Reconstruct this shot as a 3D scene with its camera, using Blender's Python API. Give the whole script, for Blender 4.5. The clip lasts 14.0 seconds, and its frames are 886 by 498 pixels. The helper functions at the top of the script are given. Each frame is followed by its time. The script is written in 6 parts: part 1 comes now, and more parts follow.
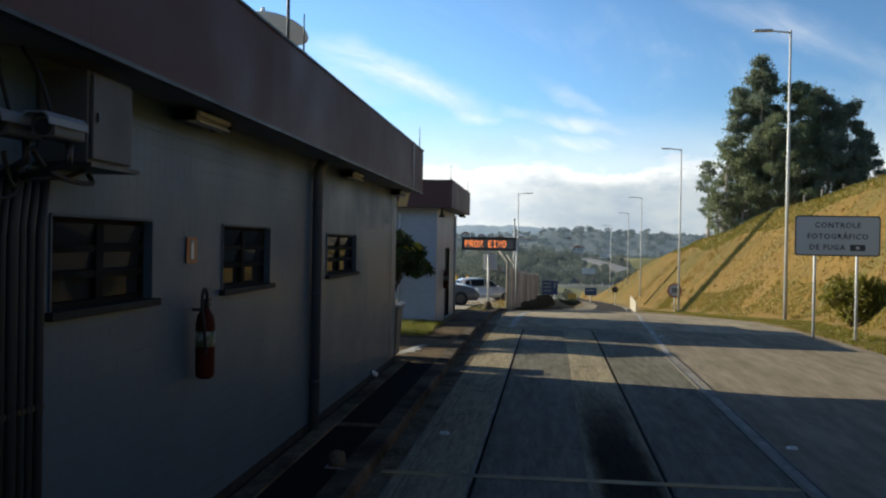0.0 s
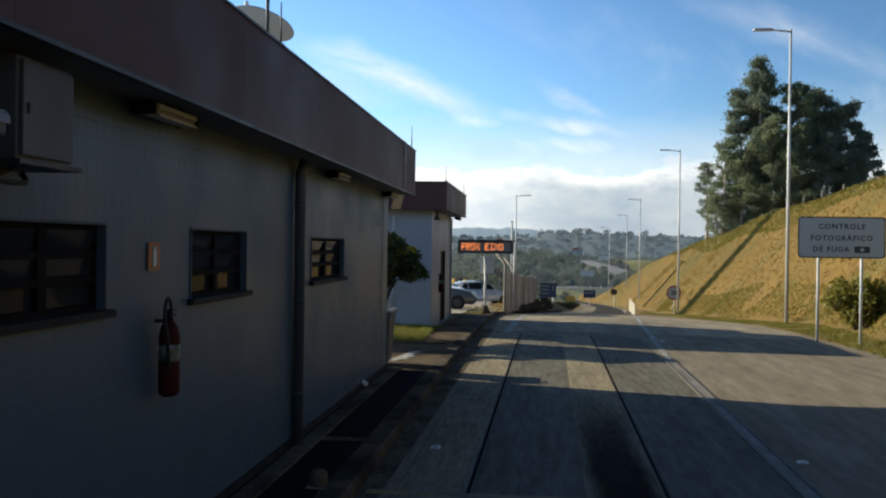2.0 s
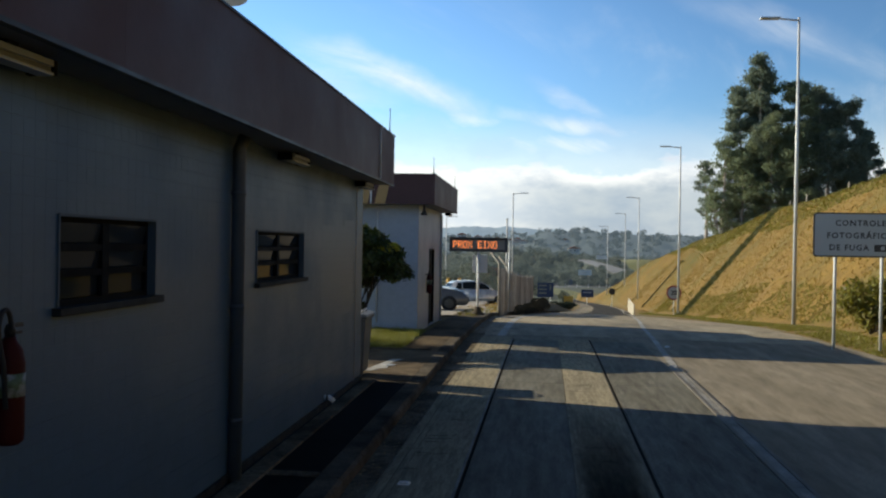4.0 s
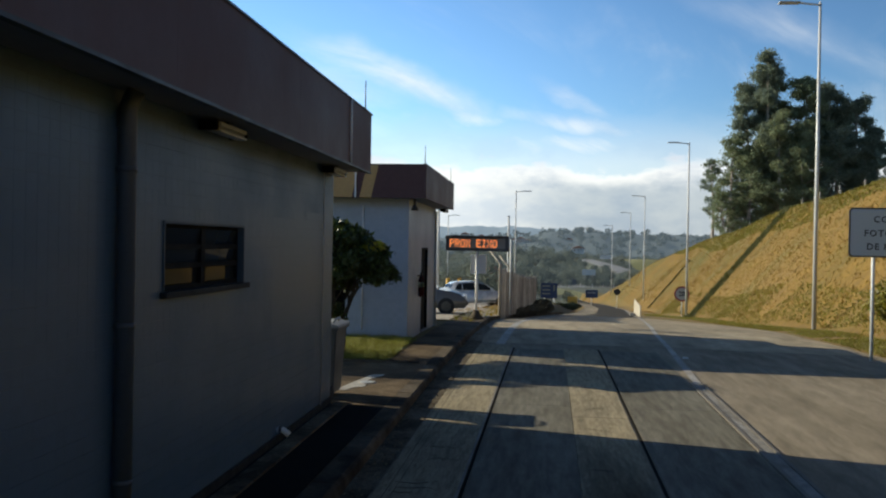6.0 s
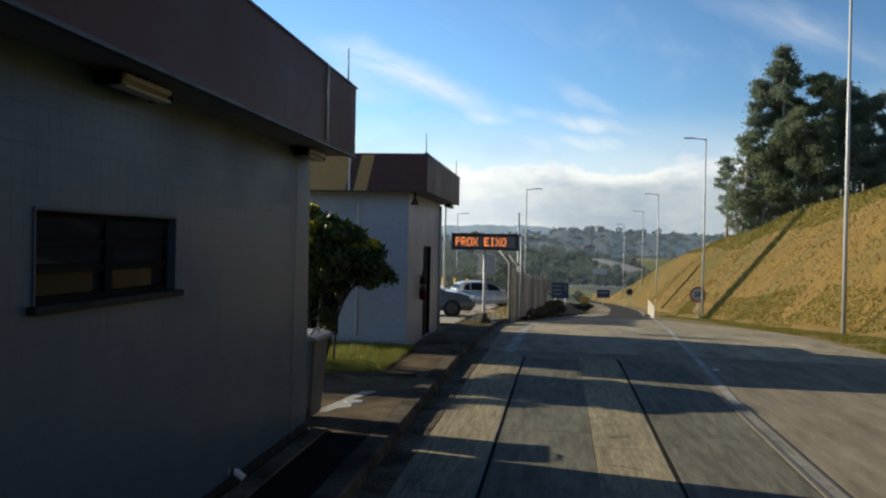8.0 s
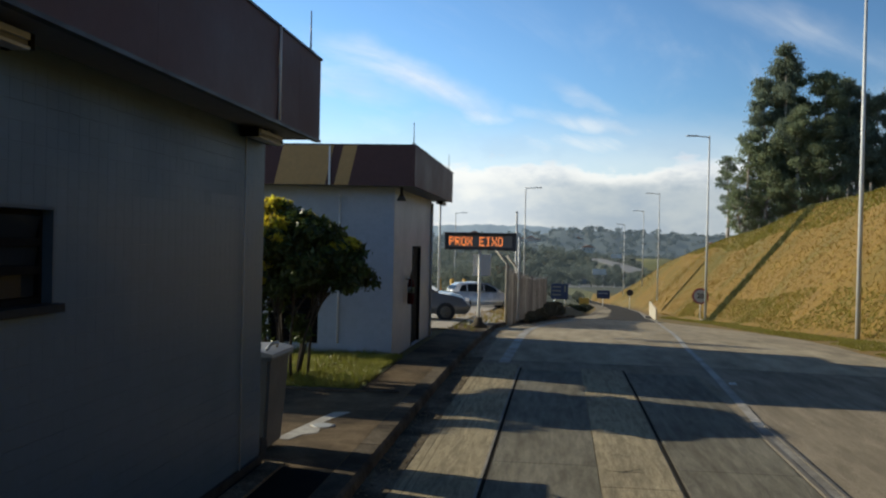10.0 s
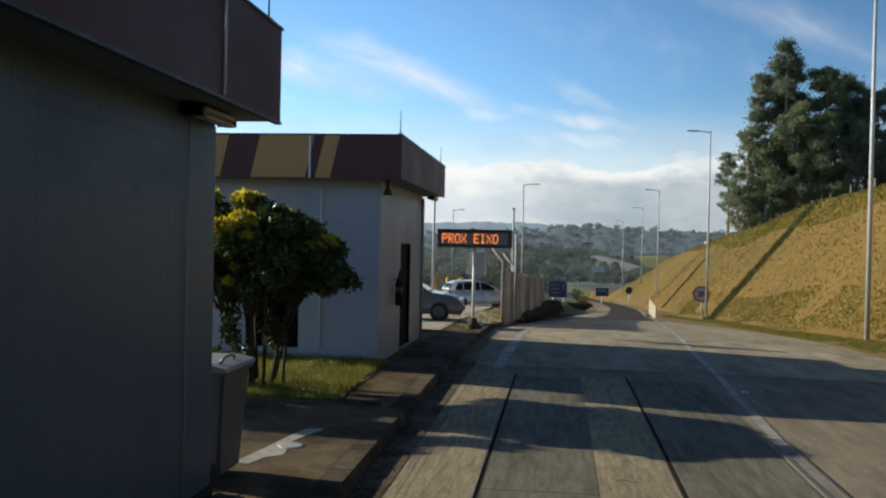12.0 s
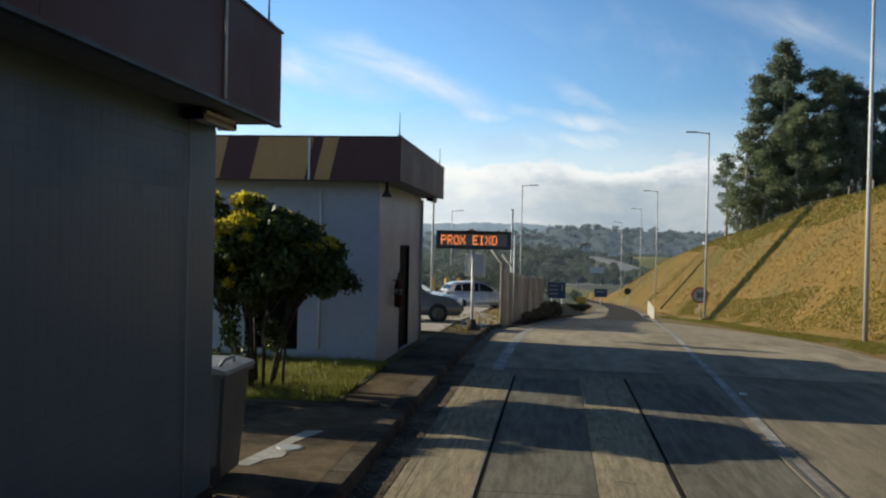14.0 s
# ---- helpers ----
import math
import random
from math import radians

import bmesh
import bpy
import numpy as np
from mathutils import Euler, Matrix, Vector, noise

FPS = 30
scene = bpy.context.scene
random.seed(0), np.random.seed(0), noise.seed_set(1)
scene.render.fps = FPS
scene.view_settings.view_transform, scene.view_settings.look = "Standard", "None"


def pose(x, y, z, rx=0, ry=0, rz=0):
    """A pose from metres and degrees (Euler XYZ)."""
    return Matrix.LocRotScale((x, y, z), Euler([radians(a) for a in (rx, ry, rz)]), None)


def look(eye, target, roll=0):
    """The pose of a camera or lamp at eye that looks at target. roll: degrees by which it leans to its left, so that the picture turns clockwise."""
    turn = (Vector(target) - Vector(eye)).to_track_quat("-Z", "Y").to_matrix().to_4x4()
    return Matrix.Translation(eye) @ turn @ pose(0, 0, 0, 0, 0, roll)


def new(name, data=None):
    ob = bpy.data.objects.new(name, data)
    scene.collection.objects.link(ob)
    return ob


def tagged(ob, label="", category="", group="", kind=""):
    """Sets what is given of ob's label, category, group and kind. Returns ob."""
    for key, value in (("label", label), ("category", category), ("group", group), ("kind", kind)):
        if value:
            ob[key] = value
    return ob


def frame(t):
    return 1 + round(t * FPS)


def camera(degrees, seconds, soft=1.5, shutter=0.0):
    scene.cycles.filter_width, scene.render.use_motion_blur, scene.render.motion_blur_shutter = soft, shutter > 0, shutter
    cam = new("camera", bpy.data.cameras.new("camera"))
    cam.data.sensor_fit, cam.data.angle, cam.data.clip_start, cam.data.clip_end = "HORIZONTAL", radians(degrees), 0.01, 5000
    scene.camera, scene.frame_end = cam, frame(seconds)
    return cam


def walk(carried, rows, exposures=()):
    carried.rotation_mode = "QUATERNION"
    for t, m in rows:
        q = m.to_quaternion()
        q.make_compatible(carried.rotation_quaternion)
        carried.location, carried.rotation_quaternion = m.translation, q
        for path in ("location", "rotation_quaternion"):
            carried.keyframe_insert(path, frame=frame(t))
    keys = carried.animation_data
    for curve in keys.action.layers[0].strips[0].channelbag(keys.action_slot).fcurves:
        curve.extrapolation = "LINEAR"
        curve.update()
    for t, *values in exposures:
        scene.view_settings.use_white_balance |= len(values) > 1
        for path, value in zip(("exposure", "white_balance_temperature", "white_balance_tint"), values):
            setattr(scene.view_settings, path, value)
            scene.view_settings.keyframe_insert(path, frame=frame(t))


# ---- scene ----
# camera and its path
cam = camera(53.2, 14.0, soft=2.2)
PATH = [
    (0, (0.01, 0.404, 2.376), (-0.203, 2.393, 2.362), 1.0),
    (0.5, (0.004, 0.468, 2.383), (-0.209, 2.457, 2.371), 0.9),
    (1, (0.006, 0.579, 2.389), (-0.204, 2.568, 2.379), 1.0),
    (1.5, (0.037, 0.711, 2.391), (-0.175, 2.701, 2.383), 0.8),
    (2, (0.048, 0.971, 2.391), (-0.162, 2.96, 2.383), 0.8),
    (2.5, (0.047, 1.331, 2.392), (-0.162, 3.321, 2.383), 0.9),
    (3, (0.071, 1.757, 2.38), (-0.137, 3.747, 2.37), 0.9),
    (5.5, (0.162, 4.444, 2.344), (-0.04, 6.434, 2.333), 1.0),
    (6, (0.147, 5.029, 2.338), (-0.066, 7.018, 2.326), 1.0),
    (6.5, (0.123, 5.598, 2.322), (-0.099, 7.585, 2.307), 1.2),
    (7, (0.102, 6.115, 2.313), (-0.125, 8.102, 2.294), 1.3),
    (7.5, (0.107, 6.549, 2.321), (-0.126, 8.536, 2.308), 1.1),
    (8, (0.094, 6.972, 2.323), (-0.142, 8.958, 2.308), 1.1),
    (10.5, (0.098, 8.983, 2.332), (-0.135, 10.97, 2.316), 1.3),
    (11, (0.114, 9.366, 2.34), (-0.117, 11.353, 2.323), 1.3),
    (11.5, (0.131, 9.711, 2.326), (-0.1, 11.698, 2.3), 1.1),
    (12, (0.124, 9.779, 2.329), (-0.107, 11.766, 2.307), 1.2),
    (12.5, (0.128, 9.748, 2.325), (-0.101, 11.735, 2.301), 1.1),
    (13, (0.117, 9.765, 2.361), (-0.111, 11.752, 2.342), 1.3),
    (13.5, (0.128, 9.751, 2.349), (-0.101, 11.737, 2.33), 1.2),
    (14, (0.12, 9.752, 2.346), (-0.108, 11.739, 2.326), 1.2),
]
walk(cam, [(t, look(eye, target, roll)) for t, eye, target, roll in PATH], exposures=[(0, 0.54, 6380, 7), (3, 0.50, 6380, 7), (7, 0.39, 6380, 7), (11, 0.28, 6380, 7), (14, 0.28, 6380, 7)])

# world, sun and exposure
SUN_WAY = Vector((-2.4, 0.66, 1.0)).normalized()
sun = new("sun", bpy.data.lights.new("sun", "SUN"))
sun.data.energy, sun.data.angle, sun.data.color = 4.9, radians(0.6), (1.0, 0.87, 0.65)
sun.matrix_world = look(SUN_WAY * 60, (0, 0, 0))

world = bpy.data.worlds.new("sky")
scene.world = world
world.use_nodes = True
wt = world.node_tree
wt.nodes.clear()
sky = wt.nodes.new("ShaderNodeTexSky")
sky.sky_type, sky.sun_disc = "NISHITA", False
sky.sun_elevation, sky.sun_rotation = math.asin(SUN_WAY.z), math.atan2(SUN_WAY.x, SUN_WAY.y)
sky.air_density, sky.dust_density, sky.ozone_density = 1.0, 0.6, 1.6
w_co = wt.nodes.new("ShaderNodeTexCoord")
w_sep = wt.nodes.new("ShaderNodeSeparateXYZ")
wt.links.new(w_co.outputs["Generated"], w_sep.inputs[0])
# cirrus streaks high up: noise on the plane of the cloud layer
w_div = wt.nodes.new("ShaderNodeVectorMath")
w_div.operation = "DIVIDE"
w_zz = wt.nodes.new("ShaderNodeMath")
w_zz.operation = "MAXIMUM"
w_zz.inputs[1].default_value = 0.02
w_add = wt.nodes.new("ShaderNodeMath")
w_add.operation = "ADD"
w_add.inputs[1].default_value = 0.06
wt.links.new(w_sep.outputs["Z"], w_zz.inputs[0])
wt.links.new(w_zz.outputs[0], w_add.inputs[0])
wt.links.new(w_co.outputs["Generated"], w_div.inputs[0])
wt.links.new(w_add.outputs[0], w_div.inputs[1])


def w_noise(scale, stretch, turn, detail, rough, shift):
    mp = wt.nodes.new("ShaderNodeMapping")
    mp.vector_type = "TEXTURE"
    mp.inputs["Rotation"].default_value = (0, 0, radians(turn))
    mp.inputs["Scale"].default_value = stretch
    mp.inputs["Location"].default_value = shift
    nz = wt.nodes.new("ShaderNodeTexNoise")
    nz.inputs["Scale"].default_value, nz.inputs["Detail"].default_value, nz.inputs["Roughness"].default_value = scale, detail, rough
    nz.inputs["Distortion"].default_value = 0.4
    wt.links.new(w_div.outputs[0], mp.inputs[0])
    wt.links.new(mp.outputs[0], nz.inputs["Vector"])
    return nz


def w_ramp(src, lo, hi, top):
    r = wt.nodes.new("ShaderNodeMapRange")
    r.interpolation_type = "SMOOTHSTEP"
    for k, v in (("From Min", lo), ("From Max", hi), ("To Min", 0.0), ("To Max", top)):
        r.inputs[k].default_value = v
    wt.links.new(src, r.inputs["Value"])
    return r


def w_math(op, a, b):
    m = wt.nodes.new("ShaderNodeMath")
    m.operation = op
    for i, v in enumerate((a, b)):
        if isinstance(v, (int, float)):
            m.inputs[i].default_value = v
        else:
            wt.links.new(v, m.inputs[i])
    return m


cirrus = w_ramp(w_noise(1.5, (4.2, 0.9, 1.0), 72, 8, 0.62, (3.1, 0.7, 0)).outputs["Fac"], 0.50, 0.85, 0.35)
cirrus_low = w_ramp(w_sep.outputs["Z"], 0.42, 0.16, 1.0)
cirrus_on = w_math("MULTIPLY", cirrus.outputs[0], cirrus_low.outputs[0])

# single long streaks of cirrus, on the plane one unit ahead: u to the east, v upwards
w_uv = wt.nodes.new("ShaderNodeCombineXYZ")
for axis_out, axis_in in (("X", "X"), ("Z", "Y")):
    wt.links.new(w_math("DIVIDE", w_sep.outputs[axis_out], w_math("MAXIMUM", w_math("ABSOLUTE", w_sep.outputs["Y"], 0.0).outputs[0], 0.05).outputs[0]).outputs[0], w_uv.inputs[axis_in])


def w_tex(src, scale, detail, rough, stretch=(1, 1, 1), turn=0.0, twist=0.0):
    mp = wt.nodes.new("ShaderNodeMapping")
    mp.vector_type = "TEXTURE"
    mp.inputs["Scale"].default_value = stretch
    mp.inputs["Rotation"].default_value = (0, 0, radians(turn))
    nz = wt.nodes.new("ShaderNodeTexNoise")
    nz.inputs["Scale"].default_value, nz.inputs["Detail"].default_value, nz.inputs["Roughness"].default_value = scale, detail, rough
    nz.inputs["Distortion"].default_value = twist
    wt.links.new(src, mp.inputs[0])
    wt.links.new(mp.outputs[0], nz.inputs["Vector"])
    return nz


bend = w_tex(w_uv.outputs[0], 9.0, 4, 0.55)
bend_c = wt.nodes.new("ShaderNodeVectorMath")
bend_c.operation = "SUBTRACT"
bend_c.inputs[1].default_value = (0.5, 0.5, 0.5)
wt.links.new(bend.outputs["Color"], bend_c.inputs[0])
bend_s = wt.nodes.new("ShaderNodeVectorMath")
bend_s.operation = "SCALE"
bend_s.inputs["Scale"].default_value = 0.055
wt.links.new(bend_c.outputs[0], bend_s.inputs[0])
w_bent = wt.nodes.new("ShaderNodeVectorMath")
w_bent.operation = "ADD"
wt.links.new(w_uv.outputs[0], w_bent.inputs[0])
wt.links.new(bend_s.outputs[0], w_bent.inputs[1])
flat_v = wt.nodes.new("ShaderNodeVectorMath")
flat_v.operation = "MULTIPLY"
flat_v.inputs[1].default_value = (1, 1, 0)
wt.links.new(w_bent.outputs[0], flat_v.inputs[0])
streaks = None
# centre u, v, half length, half width, tilt, strength
for cu_, cv_, ln_, wd_, tilt_, top_ in (
        (-0.155, 0.183, 0.155, 0.025, -25, 0.66), (-0.075, 0.140, 0.045, 0.013, -8, 0.6), (-0.27, 0.190, 0.14, 0.032, -14, 0.62),
        (0.045, 0.133, 0.11, 0.015, -9, 0.68), (0.045, 0.160, 0.06, 0.010, -30, 0.35), (0.03, 0.108, 0.16, 0.019, -2, 0.6),
        (-0.12, 0.122, 0.15, 0.022, -6, 0.45), (0.30, 0.225, 0.16, 0.022, -24, 0.30), (-0.43, 0.22, 0.2, 0.03, -24, 0.5), (0.42, 0.15, 0.15, 0.02, -12, 0.4)):
    mp = wt.nodes.new("ShaderNodeMapping")
    mp.vector_type = "TEXTURE"
    mp.inputs["Location"].default_value = (cu_, cv_, 0)
    mp.inputs["Rotation"].default_value = (0, 0, radians(tilt_))
    mp.inputs["Scale"].default_value = (ln_, wd_, 1)
    wt.links.new(flat_v.outputs[0], mp.inputs[0])
    far_ = wt.nodes.new("ShaderNodeVectorMath")
    far_.operation = "LENGTH"
    wt.links.new(mp.outputs[0], far_.inputs[0])
    one_streak = w_ramp(far_.outputs["Value"], 1.25, 0.0, top_)
    streaks = one_streak if streaks is None else w_math("MAXIMUM", streaks.outputs[0], one_streak.outputs[0])
wisp = w_ramp(w_tex(w_uv.outputs[0], 22.0, 7, 0.62, (3.2, 1.0, 1.0), -20, 0.6).outputs["Fac"], 0.30, 0.68, 1.0)
streak_on = w_math("MULTIPLY", streaks.outputs[0], w_math("ADD", w_math("MULTIPLY", wisp.outputs[0], 0.75).outputs[0], 0.25).outputs[0])
thin = w_math("MAXIMUM", cirrus_on.outputs[0], streak_on.outputs[0])
# a bank of cumulus near the horizon, with a bright upper rim and a grey body
bank_n = wt.nodes.new("ShaderNodeTexNoise")
bank_n.inputs["Scale"].default_value, bank_n.inputs["Detail"].default_value, bank_n.inputs["Roughness"].default_value = 9.0, 9, 0.60
bank_m = wt.nodes.new("ShaderNodeMapping")
bank_m.inputs["Scale"].default_value = (1.0, 1.0, 2.2)
wt.links.new(w_co.outputs["Generated"], bank_m.inputs[0])
wt.links.new(bank_m.outputs[0], bank_n.inputs["Vector"])
bank_h = w_math("MULTIPLY", w_math("SUBTRACT", bank_n.outputs["Fac"], 0.5).outputs[0], 0.075)
bank_z = w_math("ADD", w_sep.outputs["Z"], bank_h.outputs[0])
bank = w_ramp(bank_z.outputs[0], 0.102, 0.086, 0.90)
veil = w_ramp(bank_z.outputs[0], 0.165, 0.075, 0.50)
cover = w_math("MAXIMUM", w_math("MAXIMUM", bank.outputs[0], veil.outputs[0]).outputs[0], thin.outputs[0])
bank_tone = w_ramp(bank_n.outputs["Fac"], 0.36, 0.62, 1.0)
cloud_mix = wt.nodes.new("ShaderNodeMix")
cloud_mix.data_type = "RGBA"
cloud_mix.inputs["A"].default_value, cloud_mix.inputs["B"].default_value = (5.6, 5.8, 6.2, 1), (7.7, 7.4, 7.0, 1)
wt.links.new(bank_tone.outputs[0], cloud_mix.inputs["Factor"])
# the bank is greyer in its body, less so on the sun's side
foot_tone = wt.nodes.new("ShaderNodeMix")
foot_tone.data_type, foot_tone.blend_type = "RGBA", "MULTIPLY"
foot_tone.inputs["B"].default_value = (0.52, 0.57, 0.63, 1)
sunward = w_ramp(w_sep.outputs["X"], -0.10, 0.07, 0.85)
wt.links.new(w_math("MULTIPLY", w_ramp(bank_z.outputs[0], 0.094, 0.062, 1.0).outputs[0], w_math("ADD", sunward.outputs[0], 0.15).outputs[0]).outputs[0], foot_tone.inputs["Factor"])
wt.links.new(cloud_mix.outputs["Result"], foot_tone.inputs["A"])
sky_mix = wt.nodes.new("ShaderNodeMix")
sky_mix.data_type = "RGBA"
wt.links.new(cover.outputs[0], sky_mix.inputs["Factor"])
# deeper blue towards the zenith
tone = wt.nodes.new("ShaderNodeMix")
tone.data_type = "RGBA"
tone.inputs["A"].default_value, tone.inputs["B"].default_value = (0.785, 1.08, 1.40, 1), (0.22, 0.35, 0.50, 1)
wt.links.new(w_ramp(w_sep.outputs["Z"], 0.12, 0.75, 1.0).outputs[0], tone.inputs["Factor"])
blue = wt.nodes.new("ShaderNodeMix")
blue.data_type, blue.blend_type = "RGBA", "MULTIPLY"
blue.inputs["Factor"].default_value = 1.0
# darker blue at right angles to the sun and beyond
away = wt.nodes.new("ShaderNodeMapRange")
away.interpolation_type = "SMOOTHSTEP"
for key, val in (("From Min", -0.25), ("From Max", 0.45), ("To Min", 1.12), ("To Max", 0.62)):
    away.inputs[key].default_value = val
wt.links.new(w_sep.outputs["X"], away.inputs["Value"])
wt.links.new(sky.outputs[0], blue.inputs["A"])
wt.links.new(tone.outputs["Result"], blue.inputs["B"])
deep = wt.nodes.new("ShaderNodeMix")
deep.data_type, deep.blend_type = "RGBA", "MULTIPLY"
deep.inputs["Factor"].default_value = 1.0
wt.links.new(blue.outputs["Result"], deep.inputs["A"])
wt.links.new(away.outputs[0], deep.inputs["B"])
wt.links.new(deep.outputs["Result"], sky_mix.inputs["A"])
wt.links.new(foot_tone.outputs["Result"], sky_mix.inputs["B"])
w_bg = wt.nodes.new("ShaderNodeBackground")
w_bg.inputs["Strength"].default_value = 0.112
wt.links.new(sky_mix.outputs["Result"], w_bg.inputs["Color"])
w_out = wt.nodes.new("ShaderNodeOutputWorld")
wt.links.new(w_bg.outputs[0], w_out.inputs["Surface"])


# materials
def mat(name, color, rough=0.7, metal=0.0, vary=0.25, scale=3.0, fine=40.0, bump=0.15, tint=None, tint_at=(0.5, 0.75), coat=0.0, island=0.0, spec=0.5, stretch=(1, 1, 1), piece=0.0, speck=0.0):
    """A surface: base colour, broad patches towards tint, fine grain, roughness change and relief, in metres."""
    m = bpy.data.materials.new(name)
    m.use_nodes = True
    nt = m.node_tree
    b = nt.nodes["Principled BSDF"]
    b.inputs["Metallic"].default_value = metal
    b.inputs["Coat Weight"].default_value = coat
    b.inputs["Specular IOR Level"].default_value = spec
    co = nt.nodes.new("ShaderNodeTexCoord")
    mp = nt.nodes.new("ShaderNodeMapping")
    mp.inputs["Scale"].default_value = stretch
    nt.links.new(co.outputs["Object"], mp.inputs[0])

    def tex(s, d, r=0.6):
        n = nt.nodes.new("ShaderNodeTexNoise")
        n.inputs["Scale"].default_value, n.inputs["Detail"].default_value, n.inputs["Roughness"].default_value = s, d, r
        nt.links.new(mp.outputs[0], n.inputs["Vector"])
        return n.outputs["Fac"]

    def remap(src, a, z, c, d):
        r = nt.nodes.new("ShaderNodeMapRange")
        for k, v in (("From Min", a), ("From Max", z), ("To Min", c), ("To Max", d)):
            r.inputs[k].default_value = v
        nt.links.new(src, r.inputs["Value"])
        return r.outputs[0]

    def mix(kind, f, a, c):
        x = nt.nodes.new("ShaderNodeMix")
        x.data_type, x.blend_type = "RGBA", kind
        for key, v in (("Factor", f), ("A", a), ("B", c)):
            if isinstance(v, (int, float)):
                x.inputs[key].default_value = v
            elif isinstance(v, tuple):
                x.inputs[key].default_value = (*v, 1)
            else:
                nt.links.new(v, x.inputs[key])
        return x.outputs["Result"]

    big, small = tex(scale, 6), tex(fine, 4)
    dark = tuple(c * (1 - vary) for c in color)
    light = tuple(min(1, c * (1 + 0.6 * vary)) for c in color)
    col = mix("MIX", remap(small, 0.3, 0.7, 0, 1), dark, light)
    if tint:
        col = mix("MIX", remap(big, *tint_at, 0, 1), col, tint)
    else:
        col = mix("MIX", remap(big, 0.35, 0.7, 0, 0.7), col, dark)
    if speck:
        grit = tex(fine * 3.5, 3, 0.75)
        col = mix("MULTIPLY", 1.0, col, remap(grit, 0.35, 0.65, 1 - speck, 1 + speck * 0.6))
        mid = tex(scale * 5, 5, 0.7)
        col = mix("MULTIPLY", 1.0, col, remap(mid, 0.35, 0.65, 1 - 0.7 * speck, 1 + 0.4 * speck))
    if island or piece:
        if island:
            rnd = nt.nodes.new("ShaderNodeNewGeometry").outputs["Random Per Island"]
        else:
            rnd = nt.nodes.new("ShaderNodeObjectInfo").outputs["Random"]
        k = island or piece
        hsv = nt.nodes.new("ShaderNodeHueSaturation")
        nt.links.new(remap(rnd, 0, 1, 1 - k, 1 + k), hsv.inputs["Value"])
        nt.links.new(remap(rnd, 0, 1, 0.5 - 0.03 * k, 0.5 + 0.05 * k), hsv.inputs["Hue"])
        nt.links.new(col, hsv.inputs["Color"])
        col = hsv.outputs[0]
    nt.links.new(col, b.inputs["Base Color"])
    nt.links.new(remap(big, 0.3, 0.7, max(0.02, rough - 0.12), min(1, rough + 0.12)), b.inputs["Roughness"])
    if bump:
        bp = nt.nodes.new("ShaderNodeBump")
        bp.inputs["Strength"].default_value, bp.inputs["Distance"].default_value = bump, 0.01
        nt.links.new(small, bp.inputs["Height"])
        nt.links.new(bp.outputs[0], b.inputs["Normal"])
    return m


def leaf_mat(name, color, island=0.35, trans=0.3):
    m = mat(name, color, 0.55, vary=0.3, scale=0.6, fine=9.0, bump=0, island=island)
    b = m.node_tree.nodes["Principled BSDF"]
    b.inputs["Transmission Weight"].default_value = 0.0
    b.inputs["Subsurface Weight"].default_value = 0.0
    t = m.node_tree.nodes.new("ShaderNodeBsdfTranslucent")
    src = b.inputs["Base Color"].links[0].from_socket
    m.node_tree.links.new(src, t.inputs["Color"])
    x = m.node_tree.nodes.new("ShaderNodeMixShader")
    x.inputs[0].default_value = trans
    m.node_tree.links.new(b.outputs[0], x.inputs[1])
    m.node_tree.links.new(t.outputs[0], x.inputs[2])
    m.node_tree.links.new(x.outputs[0], m.node_tree.nodes["Material Output"].inputs["Surface"])
    return m


def glass_mat(name, color=(0.02, 0.025, 0.03), rough=0.04):
    m = bpy.data.materials.new(name)
    m.use_nodes = True
    b = m.node_tree.nodes["Principled BSDF"]
    b.inputs["Base Color"].default_value = (*color, 1)
    b.inputs["Roughness"].default_value = rough
    b.inputs["Specular IOR Level"].default_value = 0.06
    return m


def glow_mat(name, color, strength):
    m = bpy.data.materials.new(name)
    m.use_nodes = True
    b = m.node_tree.nodes["Principled BSDF"]
    b.inputs["Base Color"].default_value = (0.05, 0.02, 0.01, 1)
    b.inputs["Emission Color"].default_value = (*color, 1)
    b.inputs["Emission Strength"].default_value = strength
    return m


# pale tiles and grout in dark blue: the wall's shade is painted in
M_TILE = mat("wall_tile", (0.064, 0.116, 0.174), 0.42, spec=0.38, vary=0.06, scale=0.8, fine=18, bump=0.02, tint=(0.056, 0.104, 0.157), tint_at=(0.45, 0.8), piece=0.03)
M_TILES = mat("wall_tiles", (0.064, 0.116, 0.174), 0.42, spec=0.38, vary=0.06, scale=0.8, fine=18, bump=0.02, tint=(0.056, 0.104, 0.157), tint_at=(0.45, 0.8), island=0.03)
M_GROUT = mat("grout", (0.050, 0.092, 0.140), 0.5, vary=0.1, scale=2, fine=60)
M_PAINT = mat("white_wall_paint", (0.335, 0.375, 0.43), 0.5, vary=0.08, scale=0.9, fine=30, bump=0.06, tint=(0.295, 0.325, 0.365), tint_at=(0.5, 0.8))
M_WTILES = mat("white_wall_tiles", (0.335, 0.375, 0.43), 0.45, vary=0.06, scale=0.9, fine=30, bump=0.02, tint=(0.295, 0.325, 0.365), tint_at=(0.5, 0.8), island=0.04)
M_MAROON = mat("maroon_metal_sheet", (0.088, 0.042, 0.039), 0.55, spec=0.24, vary=0.10, scale=0.7, fine=12, bump=0.02, tint=(0.094, 0.049, 0.046), tint_at=(0.45, 0.8))
M_YELLOW = mat("ochre_paint", (0.46, 0.265, 0.085), 0.5, vary=0.12, scale=0.8, fine=14, bump=0.02)
